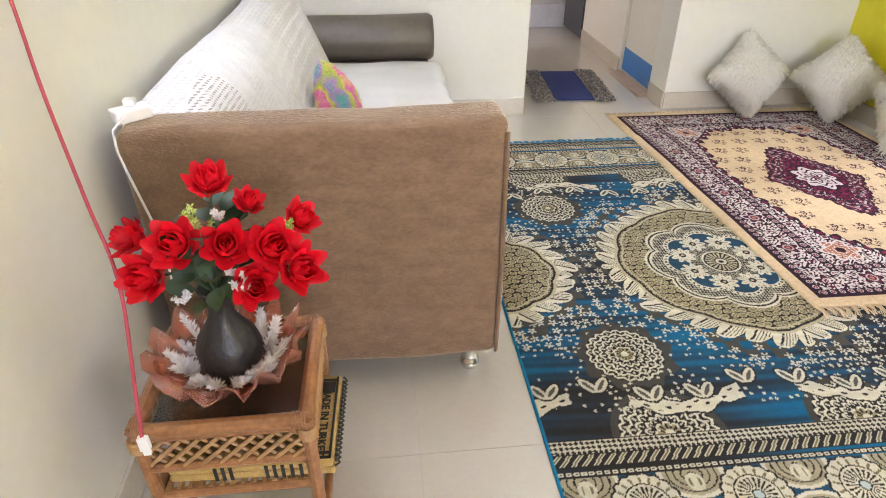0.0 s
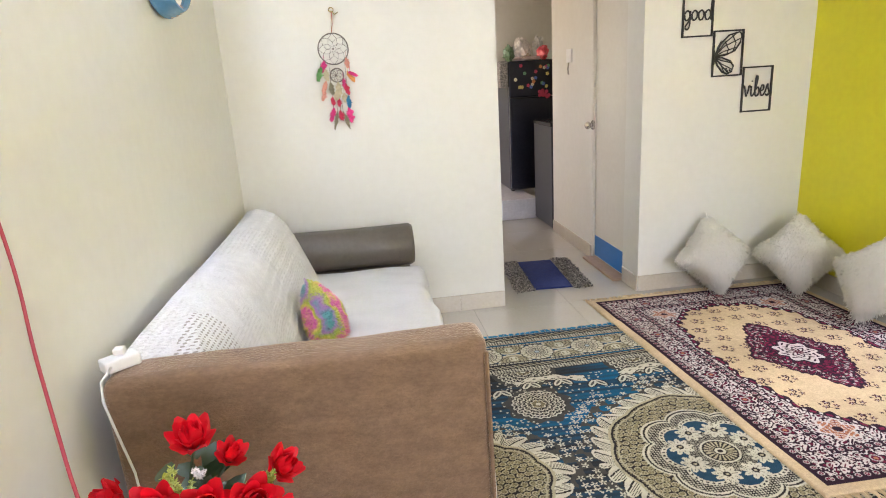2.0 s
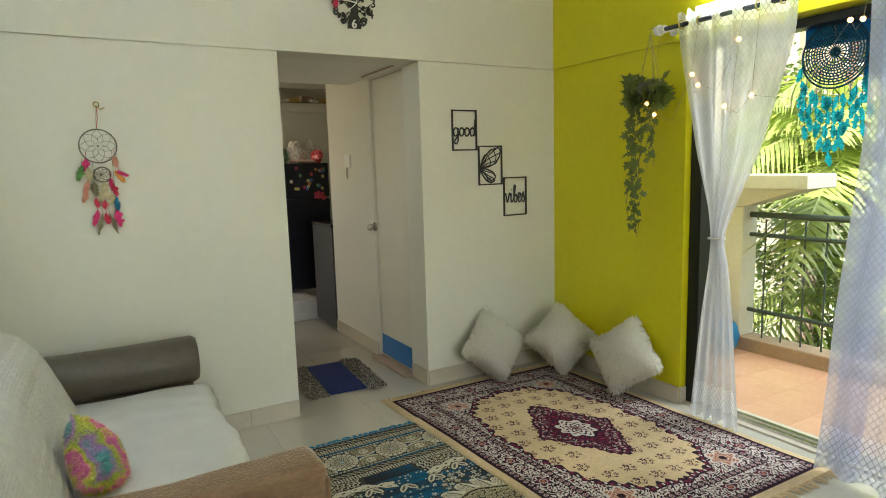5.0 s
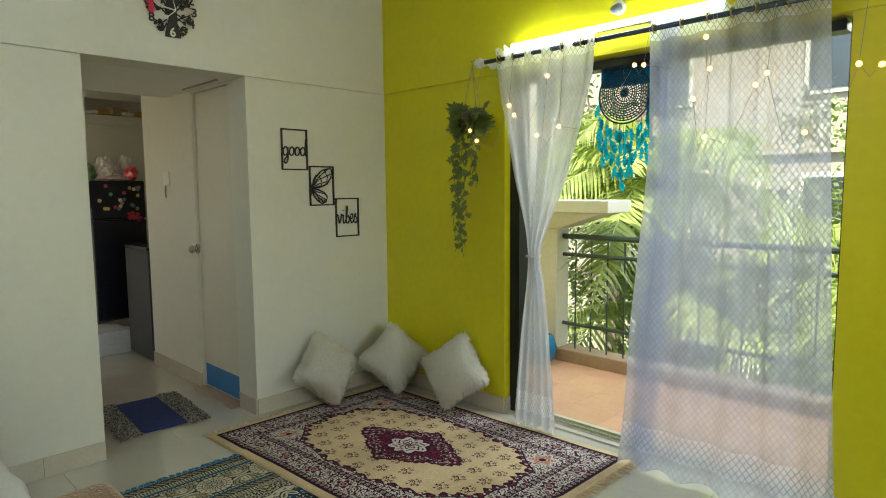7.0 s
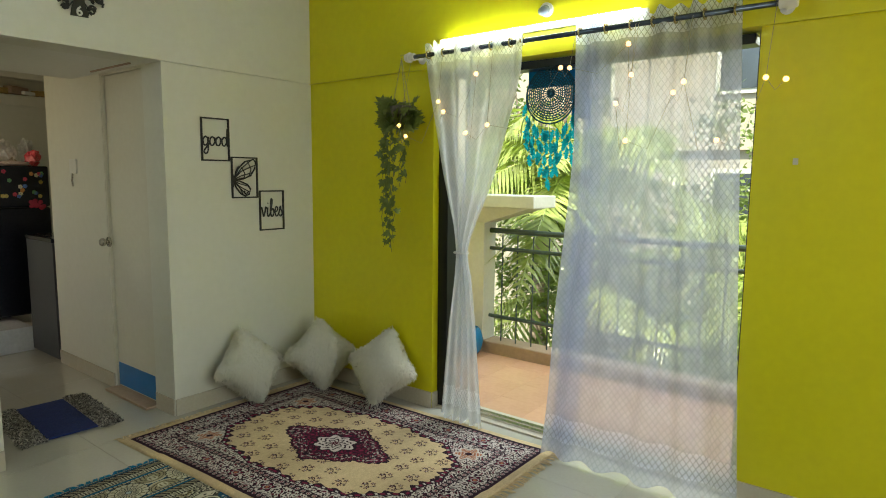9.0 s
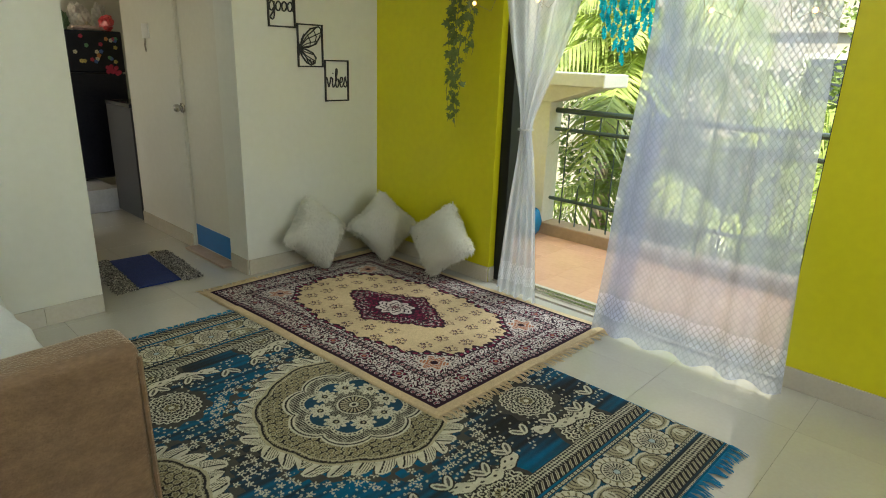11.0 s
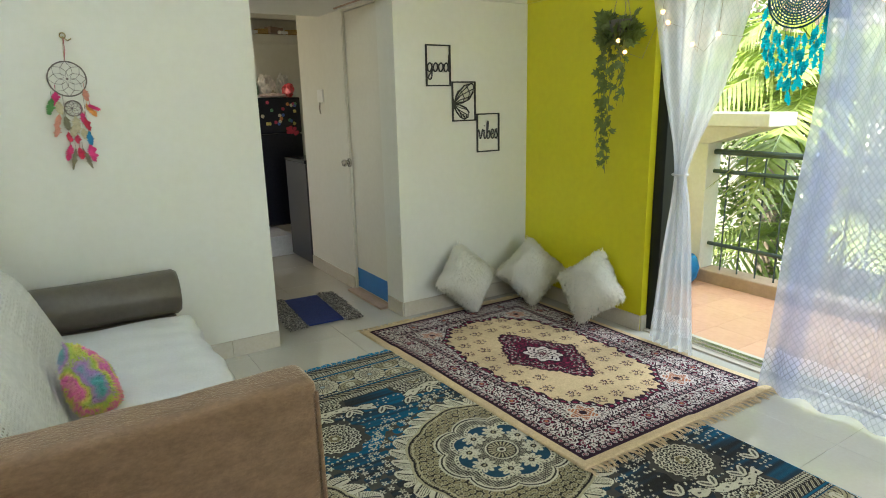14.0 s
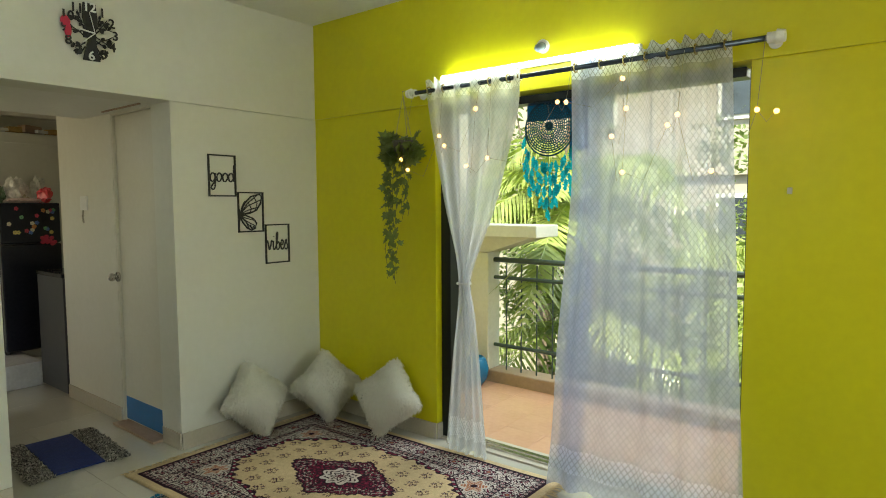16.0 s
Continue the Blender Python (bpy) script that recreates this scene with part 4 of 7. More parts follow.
def cane_table():
    t = thing("cane_side_table", ((TX0 + TX1) / 2, (TY0 + TY1) / 2, 0), "small varnished cane side table with a glass top", "side table")
    r = 0.0135
    cs = [(TX0, TY0), (TX1, TY0), (TX1, TY1), (TX0, TY1)]
    for x, y in cs:
        lg = tube(bmesh.new(), [(x, y, 0), (x, y, 0.2), (x, y, TZ - 0.002)], r, 10)
        part("leg", lg, M_CANE, t)
        for k in range(5):
            for dx, dy in ((1, 0), (0, 1)):
                sx = 1 if x == TX0 else -1
                sy = 1 if y == TY0 else -1
                o = 0.006 * k
                part("binding", tube(bmesh.new(), arc((x + sx * o * dx, y + sy * o * dy, TZ - 0.006), r + 0.003, "x" if dx else "y", 10), 0.0025, 5, False), M_CANE, t)
        for k in range(5):
            part("binding", tube(bmesh.new(), arc((x, y, TZ - 0.022 - 0.006 * k), r + 0.003, "z", 10), 0.003, 5, False), M_CANE_PALE, t)
    for a, b in zip(cs, cs[1:] + cs[:1]):
        for z, rr in ((TZ - 0.004, 0.0155), (TZ - 0.105, 0.010), (0.235, 0.011), (0.06, 0.010)):
            part("crossbar", tube(bmesh.new(), [(*a, z), ((a[0] + b[0]) / 2, (a[1] + b[1]) / 2, z), (*b, z)], rr, 10), M_CANE, t)
        part("crossbar", tube(bmesh.new(), [(*a, TZ - 0.026), (*b, TZ - 0.026)], 0.006, 8), M_CANE, t)
        # lattice band below the top
        A, B = Vector((*a, 0)), Vector((*b, 0))
        n = 9
        for sg in (1, -1):
            for k in range(-2, n):
                s0, s1 = k / n, (k + 2.2) / n
                z0, z1 = (TZ - 0.10, TZ - 0.03) if sg > 0 else (TZ - 0.03, TZ - 0.10)
                c0, c1 = max(0.02, s0), min(0.98, s1)
                if c1 <= c0:
                    continue
                za = z0 + (z1 - z0) * (c0 - s0) / (s1 - s0)
                zb = z0 + (z1 - z0) * (c1 - s0) / (s1 - s0)
                nrm = (B - A).normalized().cross(Vector((0, 0, 1))) * 0.004 * sg
                p, q = A.lerp(B, c0) + nrm, A.lerp(B, c1) + nrm
                part("lattice_strip", tube(bmesh.new(), [(p.x, p.y, za), (q.x, q.y, zb)], 0.0045, 6), M_CANE_PALE, t)
    part("top", box(TX0 + 0.012, TY0 + 0.012, TZ - 0.012, TX1 - 0.012, TY1 - 0.012, TZ - 0.006), M_GLASS, t, "clear glass top")
    part("panel", box(TX0 + 0.012, TY0 + 0.012, TZ - 0.040, TX1 - 0.012, TY1 - 0.012, TZ - 0.032), surf("dark_woven_panel", (0.035, 0.022, 0.014), (0.07, 0.045, 0.03), 80, 0.5), t, "dark woven panel under the glass")
    for k in range(14):
        x = TX0 + 0.02 + k * (TX1 - TX0 - 0.04) / 13
        part("shelf_slat", tube(bmesh.new(), [(x, TY0, 0.242), (x, TY1, 0.242)], 0.007, 6), M_CANE_PALE, t)


cane_table()


def woven_bundle():
    """A folded jute mat on the table's shelf, its printed end sticking out."""
    f = thing("folded_jute_mat", (0.36, -2.56, 0.25), "folded gold and black woven jute mat on the shelf", "mat")
    m = Matrix.Translation((0.325, -2.565, 0.250)) @ pose(0, 0, 0, 0, 0, -2)
    for k in range(2):
        b = box(-0.140, -0.125, 0.001 + 0.021 * k, 0.190 - 0.004 * k, 0.120, 0.021 + 0.021 * k, bevel=0.008, seg=3)
        part("fold", moved(b, m), M_JUTE, f)
    top = 0.0432
    for x in (-0.05, -0.035, -0.02, 0.05, 0.066, 0.082, 0.1, 0.118):
        part("stripe", moved(box(x, -0.1268, 0.004, x + 0.007, -0.1252, 0.040), m), M_BLACK, f, "black woven stripe")
    for y in (-0.118, -0.106, 0.098):
        part("stripe", moved(box(0.125, y, top - .001, 0.180, y + 0.006, top + .0008), m), M_BLACK, f, "black woven stripe")
    part("stripe", moved(box(0.176, -0.118, top - .001, 0.181, 0.110, top + .0008), m), M_BLACK, f, "black woven stripe")
    part("patch", moved(box(0.140, 0.062, top - .001, 0.175, 0.095, top + .0008), m), M_BLACK, f, "black woven patch")
    me = letters("MADE IN TURKEY", 0.0235, 0.0012, m @ Matrix.Translation((0.158, -0.018, top + .0004)) @ pose(0, 0, 0, 0, 0, -90), 0.0006)
    link("lettering", me, M_BLACK, f, "black printed words")
    for k in range(20):
        y = -0.120 + 0.0120 * k
        e = tube(bmesh.new(), [m @ Vector((0.188, y, 0.022)), m @ Vector((0.198, y + .003, 0.028)), m @ Vector((0.190, y + .008, 0.036))], 0.003, 5)
        part("braid_loop", e, M_BLACK, f)


woven_bundle()

BX, BY = 0.314, -2.550


def bowl():
    def ruffle(a, r, z):
        k = max(0.0, (r - 0.07) / 0.085)
        return r * (1 + 0.09 * k * math.sin(13 * a) + 0.025 * k * math.sin(29 * a)), z + 0.030 * k * math.sin(13 * a + 0.9) + 0.006 * k * math.sin(37 * a)
    out = [(0.0, 0.004), (0.05, 0.004), (0.072, 0.012), (0.098, 0.030), (0.122, 0.056), (0.147, 0.078)]
    inn = [(0.146, 0.082), (0.120, 0.061), (0.096, 0.035), (0.069, 0.018), (0.05, 0.010), (0.0, 0.009)]
    b = lathe(bmesh.new(), out + inn, (BX, BY, TZ - 0.008), 96, ruffle)
    solo("ruffled_bowl", b, M_AMBER, "ruffled amber and clear glass bowl on the cane table", "bowl", smooth=True)


bowl()


def rose(bm, c, r, axis, rng):
    """Spiralled petals round an axis."""
    ax = Vector(axis).normalized()
    s = ax.cross(Vector((0.3, 0.1, 0.9))).normalized()
    u = ax.cross(s)
    c = Vector(c)
    for ring, (n, rad, hgt, flare) in enumerate([(2, 0.14, 1.06, 0.0), (3, 0.32, 1.04, 0.02), (4, 0.52, 0.98, 0.06), (5, 0.66, 0.84, 0.18), (6, 0.82, 0.62, 0.34)]):
        for k in range(n):
            a0 = 2 * math.pi * (k + 0.37 * ring) / n + rng.uniform(-.2, .2)
            w = 2 * math.pi / n * 0.82
            rows = []
            for i in range(5):
                t = i / 4
                row = []
                for j in range(6):
                    q = (j / 5 - 0.5)
                    a = a0 + q * 2 * w * (0.40 + 0.60 * math.sin(math.pi * min(1, t * 0.80 + .15)))
                    rr = r * (rad * (0.35 + 0.65 * t ** 0.7 if ring > 2 else math.sin(math.pi * (0.14 + 0.60 * t))) + flare * t ** 2.2 * (1.2 - 1.5 * abs(q)) + 0.16 * flare * t ** 3 * (1 - 2 * abs(q)) + rng.uniform(-.02, .02))
                    h = r * (-0.55 + (hgt + 0.55) * t - 1.1 * flare * t ** 3 * (2 * abs(q)) - 0.25 * t * (2 * q) ** 4 + 0.07 * t ** 3 * (1 - 2 * abs(q)))
                    row.append(bm.verts.new(c + ax * h + s * rr * math.cos(a) + u * rr * math.sin(a)))
                rows.append(row)
            for A, B in zip(rows, rows[1:]):
                for j in range(5):
                    bm.faces.new((A[j], A[j + 1], B[j + 1], B[j]))


def leaf(bm, p, d, n, L, w):
    d, n = Vector(d).normalized(), Vector(n).normalized()
    s = d.cross(n).normalized()
    p = Vector(p)
    rows = []
    for t, k in ((0, .05), (.25, .8), (.5, 1), (.75, .7), (1, .03)):
        m_ = p + d * L * t + n * (-0.25 * L * t * t)
        rows.append([bm.verts.new(m_ - s * w * k + n * w * .25 * k), bm.verts.new(m_), bm.verts.new(m_ + s * w * k + n * w * .25 * k)])
    for A, B in zip(rows, rows[1:]):
        for j in range(2):
            bm.faces.new((A[j], A[j + 1], B[j + 1], B[j]))


def bouquet():
    rng = random.Random(12)
    z0 = TZ + 0.004
    v = thing("flower_vase", (BX, BY, z0), "black ribbed vase filled with red artificial roses", "vase")
    prof = [(0.0, 0), (0.040, 0.0), (0.053, 0.014), (0.062, 0.040), (0.063, 0.064), (0.055, 0.090), (0.038, 0.114), (0.026, 0.138), (0.022, 0.162), (0.027, 0.190), (0.035, 0.205), (0.030, 0.205), (0.020, 0.19), (0.0, 0.185)]
    part("vessel", lathe(bmesh.new(), prof, (BX, BY, z0), 48, lambda a, r, z: (r * (1 + 0.035 * math.sin(22 * a + 18 * z)), z)), M_VASE, v, smooth=True)
    heads = [((0.331, -2.50, 0.818), .040), ((0.392, -2.50, 0.775), .029), ((0.477, -2.50, 0.737), .036), ((0.173, -2.50, 0.711), .040),
             ((0.294, -2.62, 0.766), .044), ((0.373, -2.62, 0.760), .041), ((0.444, -2.61, 0.748), .044), ((0.486, -2.62, 0.707), .044), ((0.234, -2.62, 0.707), .044), ((0.406, -2.63, 0.683), .040)]
    neck = Vector((BX, BY, z0 + 0.19))
    for c, r in heads:
        c = Vector(c)
        ax = (c - Vector((BX, BY + 0.05, 0.60))).normalized() + Vector((0.05, -0.45, 0.15))
        b = bmesh.new()
        rose(b, c, 0.90 * r, ax, rng)
        part("rose", b, M_ROSE, v, smooth=True)
        st = tube(bmesh.new(), [neck, neck.lerp(c, .5) + Vector((0, 0, .03)), c - ax.normalized() * r * .5], 0.003, 6)
        part("stem", st, M_LEAF, v)
    for k in range(46):
        a = rng.uniform(0, 2 * math.pi)
        p = Vector((0.335 + 0.07 * math.cos(a) * rng.random(), -2.555 + 0.06 * math.sin(a), rng.uniform(0.63, 0.775)))
        d = Vector((math.cos(a), math.sin(a), rng.uniform(-.1, .8)))
        b = bmesh.new()
        leaf(b, p, d, Vector((rng.uniform(-.3, .3), rng.uniform(-.6, 0), 1)), rng.uniform(.045, .075), rng.uniform(.013, .021))
        part("leaf", b, M_LEAF, v, smooth=True)
    for c, lime, size in [((0.318, -2.585, 0.790), True, 1.3), ((0.335, -2.59, 0.775), True, 1.0), ((0.355, -2.57, 0.80), False, 0.8), ((0.430, -2.56, 0.745), True, 0.8), ((0.372, -2.615, 0.715), False, 0.7),
                          ((0.392, -2.64, 0.700), False, 0.9), ((0.255, -2.60, 0.748), True, 0.8), ((0.284, -2.63, 0.672), False, 0.8), ((0.462, -2.55, 0.758), True, 0.8), ((0.35, -2.585, 0.755), False, 0.7)]:
        b = bmesh.new()
        for s in range(7):
            base = Vector(c) + Vector((0, 0, -0.02))
            d = Vector((rng.uniform(-.7, .7), rng.uniform(-.8, .2), 1)).normalized()
            L = 0.034 * size * rng.uniform(.7, 1.2)
            tube(b, [base, base + d * L], 0.0008, 4, False)
            for _ in range(26):
                p = base + d * L * rng.uniform(.25, 1.05)
                leaf(b, p, (rng.uniform(-1, 1), rng.uniform(-1, 1), rng.uniform(-.2, 1)), (rng.uniform(-1, 1), -1, .4), .0075 * size, .0017)
        tagged(part("sprig", b, M_SPRIG if lime else M_FEATHER, v, "pale lime and white filler sprig"), kind="stuff")
    for k in range(22):
        a = 2 * math.pi * k / 22 + rng.uniform(-.2, .2)
        b = bmesh.new()
        p0 = Vector((BX + 0.068 * math.cos(a), BY + 0.068 * math.sin(a), TZ + 0.018))
        rise = 0.075 if k in (1, 2, 9, 20) else rng.uniform(.03, .055)
        out = rng.uniform(.03, .055)
        sp = [p0 + Vector((out * math.cos(a) * s - .012 * math.sin(a) * s * s, out * math.sin(a) * s, rise * s)) for s in (0, .25, .5, .75, 1)]
        tube(b, sp, 0.0012, 4)
        for j in range(210):
            s = rng.random()
            q = sp[min(3, int(s * 4))].lerp(sp[min(3, int(s * 4)) + 1], s * 4 - int(s * 4))
            leaf(b, q, (rng.uniform(-.7, .7) + .4 * math.cos(a), rng.uniform(-.7, .7) + .4 * math.sin(a), rng.uniform(.1, 1.1)), (rng.uniform(-.5, .5), -1, .6), .021 * (1.1 - .5 * s) * rng.uniform(.5, 1.2), .0013)
        part("feather", b, M_FEATHER, v, "fluffy white feather round the vase")


bouquet()

# ---------- cables and socket strip ----------
def cord():
    c = thing("charging_cord", (0.19, -2.72, 0.40), "red charging cord hanging down with a white plug", "cable")
    run = [Vector(q) for q in ((0.012, -2.46, 1.80), (0.012, -2.40, 1.60), (0.012, -2.361, 1.417), (0.012, -2.336, 1.291), (0.012, -2.314, 1.105), (0.030, -2.351, 0.948),
                               (0.090, -2.452, 0.777), (0.146, -2.547, 0.649), (0.193, -2.709, 0.522), (0.217, -2.779, 0.493))]
    sm = []
    for i in range(len(run) - 1):
        p0, p1, p2, p3 = run[max(0, i - 1)], run[i], run[i + 1], run[min(len(run) - 1, i + 2)]
        for k in range(6):
            t = k / 6
            sm.append(0.5 * ((2 * p1) + (p2 - p0) * t + (2 * p0 - 5 * p1 + 4 * p2 - p3) * t * t + (3 * p1 - p0 - 3 * p2 + p3) * t ** 3))
    sm.append(run[-1])
    part("cable", tube(bmesh.new(), sm, 0.0035, 8), M_CORD, c, smooth=True)
    p = run[-1]
    pl = bmesh.new()
    cube(pl, p.x - .0085, p.y - .006, p.z - .028, p.x + .0085, p.y + .006, p.z + .002, bevel=0.002)
    cube(pl, p.x - .006, p.y - .003, p.z - .040, p.x + .006, p.y + .003, p.z - .028)
    part("plug", pl, M_WHITE, c, "white plug")


cord()


def socket_strip():
    s = thing("socket_strip", (0.09, -2.12, 0.80), "white socket strip resting on the sofa arm", "socket strip")
    part("body", moved(box(-0.022, -0.04, 0, 0.022, 0.04, 0.030, bevel=0.005), Matrix.Translation((0.082, -2.13, 0.809)) @ pose(0, 0, 0, 0, 0, -50)), M_WHITE, s)
    part("plug", box(0.070, -2.135, 0.8395, 0.095, -2.110, 0.856, bevel=0.004), M_WHITE, s)
    part("lead", tube(bmesh.new(), [(0.075, -2.165, 0.825), (0.070, -2.215, 0.815), (0.066, -2.218, 0.77), (0.076, -2.215, 0.70), (0.096, -2.213, 0.58), (0.100, -2.213, 0.45), (0.096, -2.215, 0.335), (0.09, -2.225, 0.15), (0.07, -2.25, 0.012), (0.03, -2.3, 0.008)], 0.003, 8), M_WHITE, s, "thin white lead", smooth=True)


socket_strip()

# ---------- on the walls ----------
def round_mirror():
    m = thing("round_wall_mirror", (0.0, -1.0, 1.92), "round wall mirror in a glossy sky-blue frame", "mirror")
    rot = Matrix.Translation((0.001, -0.990, 1.943)) @ pose(0, 0, 0, 0, 90, 0)
    prof = [(0.200, 0.0), (0.250, 0.0), (0.262, 0.012), (0.263, 0.026), (0.257, 0.031), (0.257, 0.044), (0.251, 0.048), (0.250, 0.060), (0.244, 0.064), (0.242, 0.074), (0.236, 0.080),
            (0.229, 0.080), (0.225, 0.074), (0.223, 0.062), (0.200, 0.0)]
    part("frame", moved(lathe(bmesh.new(), prof, (0, 0, 0), 72), rot), M_SKYBLUE, m, smooth=True)
    g = lathe(bmesh.new(), [(0.0, 0.064), (0.2245, 0.064), (0.2225, 0.058), (0, 0.058)], (0, 0, 0), 72)
    part("glass", moved(g, rot), M_MIRROR, m, "plain mirror glass")


round_mirror()


def tube_light(name, a, b, out, material, label):
    """A batten with a glowing tube between two ends."""
    t = thing(name, a, label, "tube light")
    a, b, o = Vector(a), Vector(b), Vector(out)
    bm = bmesh.new()
    d = (b - a).normalized()
    lo = a - d * 0.03
    hi = b + d * 0.03
    x0, x1 = sorted((lo.x, lo.x + o.x * 0.028)) if o.x else (lo.x, hi.x)
    cube(bm, x0, min(lo.y, hi.y), lo.z - 0.012, x1, max(lo.y, hi.y), lo.z + 0.012, bevel=0.003)
    part("batten", bm, M_WHITE, t)
    part("tube", tube(bmesh.new(), [a + o * 0.043, b + o * 0.043], 0.014, 12), material, t, "glowing cool white tube")


tube_light("tube_light", (WX - 0.022, -1.23, 2.228), (WX - 0.022, -2.38, 2.228), (-1, 0, 0), M_TUBE_E, "lit white tube light over the curtain rod")
tube_light("tube_light", (0.0, -1.02, 2.345), (0.0, -2.22, 2.345), (1, 0, 0), M_TUBE_W, "lit white tube light high on the wall above the sofa")

bh = thing("bulb_holder", (WX - 0.022, -1.88, 2.30), "small grey wall bulb holder above the tube light", "bulb holder")
part("base", tube(bmesh.new(), [(WX - 0.022, -1.88, 2.315), (WX - 0.042, -1.88, 2.315)], 0.035, 16), M_WHITE, bh)
part("cup", tube(bmesh.new(), [(WX - 0.042, -1.88, 2.313), (WX - 0.085, -1.88, 2.295)], 0.024, 14, r_end=0.020), surf("grey_bakelite", (0.18, 0.22, 0.26), None, 20, 0.4), bh, smooth=True)
sp = thing("wall_switch", (WX, -3.04, 1.54), "small pale switch on the yellow wall", "switch")
part("plate", box(WX - 0.005, -3.052, 1.525, WX, -3.032, 1.552, bevel=0.002), M_POST, sp)
part("rocker", box(WX - 0.008, -3.047, 1.532, WX - 0.005, -3.037, 1.545, bevel=0.001), M_POST, sp)


def wall_clock():
    cx, cz, r, y = 1.942, 2.396, 0.148, -0.037
    c = thing("tree_wall_clock", (cx, -0.022, cz), "black cut-out tree wall clock with large numerals", "clock")
    b = bmesh.new()
    tr = [(-0.040, -0.148), (0.045, -0.146), (0.030, -0.07), (0.026, 0.0), (0.040, 0.06), (0.032, 0.146), (-0.030, 0.147), (-0.036, 0.07), (-0.022, 0.02), (-0.014, -0.05), (-0.030, -0.10)]
    lo = [b.verts.new((cx + x, y + 0.006, cz + z)) for x, z in tr]
    hi = [b.verts.new((cx + x, y, cz + z)) for x, z in tr]
    b.faces.new(hi)
    b.faces.new(lo[::-1])
    for k in range(len(tr)):
        b.faces.new((lo[k], lo[(k + 1) % len(tr)], hi[(k + 1) % len(tr)], hi[k]))
    part("trunk", b, M_BLACK, c)
    rng = random.Random(3)
    for h in (1, 1.6, 2, 2.6, 3, 3.5, 4, 4.5, 5, 7.3, 8, 8.8, 9.6, 10, 11):
        a = radians(90 - 30 * h)
        sx = 1 if h < 6 else -1
        p0 = Vector((cx + 0.026 * sx, y + .003, cz + 0.075 * math.sin(a) - .02))
        p1 = Vector((cx + 0.118 * math.cos(a), y + .003, cz + 0.118 * math.sin(a)))
        bow = Vector((0, 0, 0.022 * (1 if h in (2, 2.6, 4, 8.8, 10) else -1)))
        pts = [p0, p0.lerp(p1, .35) + bow, p0.lerp(p1, .7) + bow * .6, p1]
        bb = bmesh.new()
        tube(bb, pts, 0.0042, 5, True, 0.0022)
        for q in pts[1:3]:
            for _ in range(2):
                leaf(bb, q, (sx * rng.uniform(.1, 1), 0, rng.uniform(-1, 1)), (0, -1, 0), 0.026, 0.008)
        part("branch", bb, M_BLACK, c)
    for h in range(1, 13):
        a = radians(90 - 30 * h)
        col = M_WHITE if h in (12, 6) else M_BLACK
        me = letters(str(h), 0.066, 0.004, Matrix.Translation((cx + 0.124 * math.cos(a), y - 0.004, cz + 0.124 * math.sin(a))) @ pose(0, 0, 0, 90, 0, 0), 0.0012)
        link("numeral", me, col, c)
    ap = bmesh.new()
    for q in ((-0.118, 0.03, .024, .030), (-0.108, -0.012, .018, .038)):
        ball(ap, (cx + q[0], y - 0.004, cz + q[1]), q[2], 0.003, q[3], 12, 8)
    part("ornament", ap, surf("crimson_card", (0.55, 0.02, 0.07), None, 20, 0.6), c, "crimson cut-out ornament")
    for ang, L, w in ((103, 0.105, .0022), (173, 0.075, .004), (222, 0.085, .003)):
        a = radians(ang)
        part("pointer", tube(bmesh.new(), [(cx + .02, y - 0.009, cz - .005), (cx + .02 + L * math.cos(a), y - 0.009, cz - .005 + L * math.sin(a))], w, 6), M_WHITE, c, "white pointer")
    part("movement", box(cx - 0.03, y + 0.004, cz - 0.03, cx + 0.03, -0.021, cz + 0.03), M_BLACK, c)


wall_clock()


def frame_bars(bm, x0, z0, x1, z1, w=0.009, y0=-0.012, y1=-0.001):
    for q in ((x0, z0, x1, z0 + w), (x0, z1 - w, x1, z1), (x0, z0 + w, x0 + w, z1 - w), (x1 - w, z0 + w, x1, z1 - w)):
        cube(bm, q[0], y0, q[1], q[2], y1, q[3])
    return bm


def glide(pts, n=6):
    """A smooth run through a few points."""
    p = [Vector((x, z)) for x, z in pts]
    p = [p[0]] + p + [p[-1]]
    out = []
    for a, b, c, e in zip(p, p[1:], p[2:], p[3:]):
        for k in range(n):
            t = k / n
            out.append(0.5 * (2 * b + (c - a) * t + (2 * a - 5 * b + 4 * c - e) * t * t + (3 * b - a - 3 * c + e) * t ** 3))
    return out + [p[-1]]


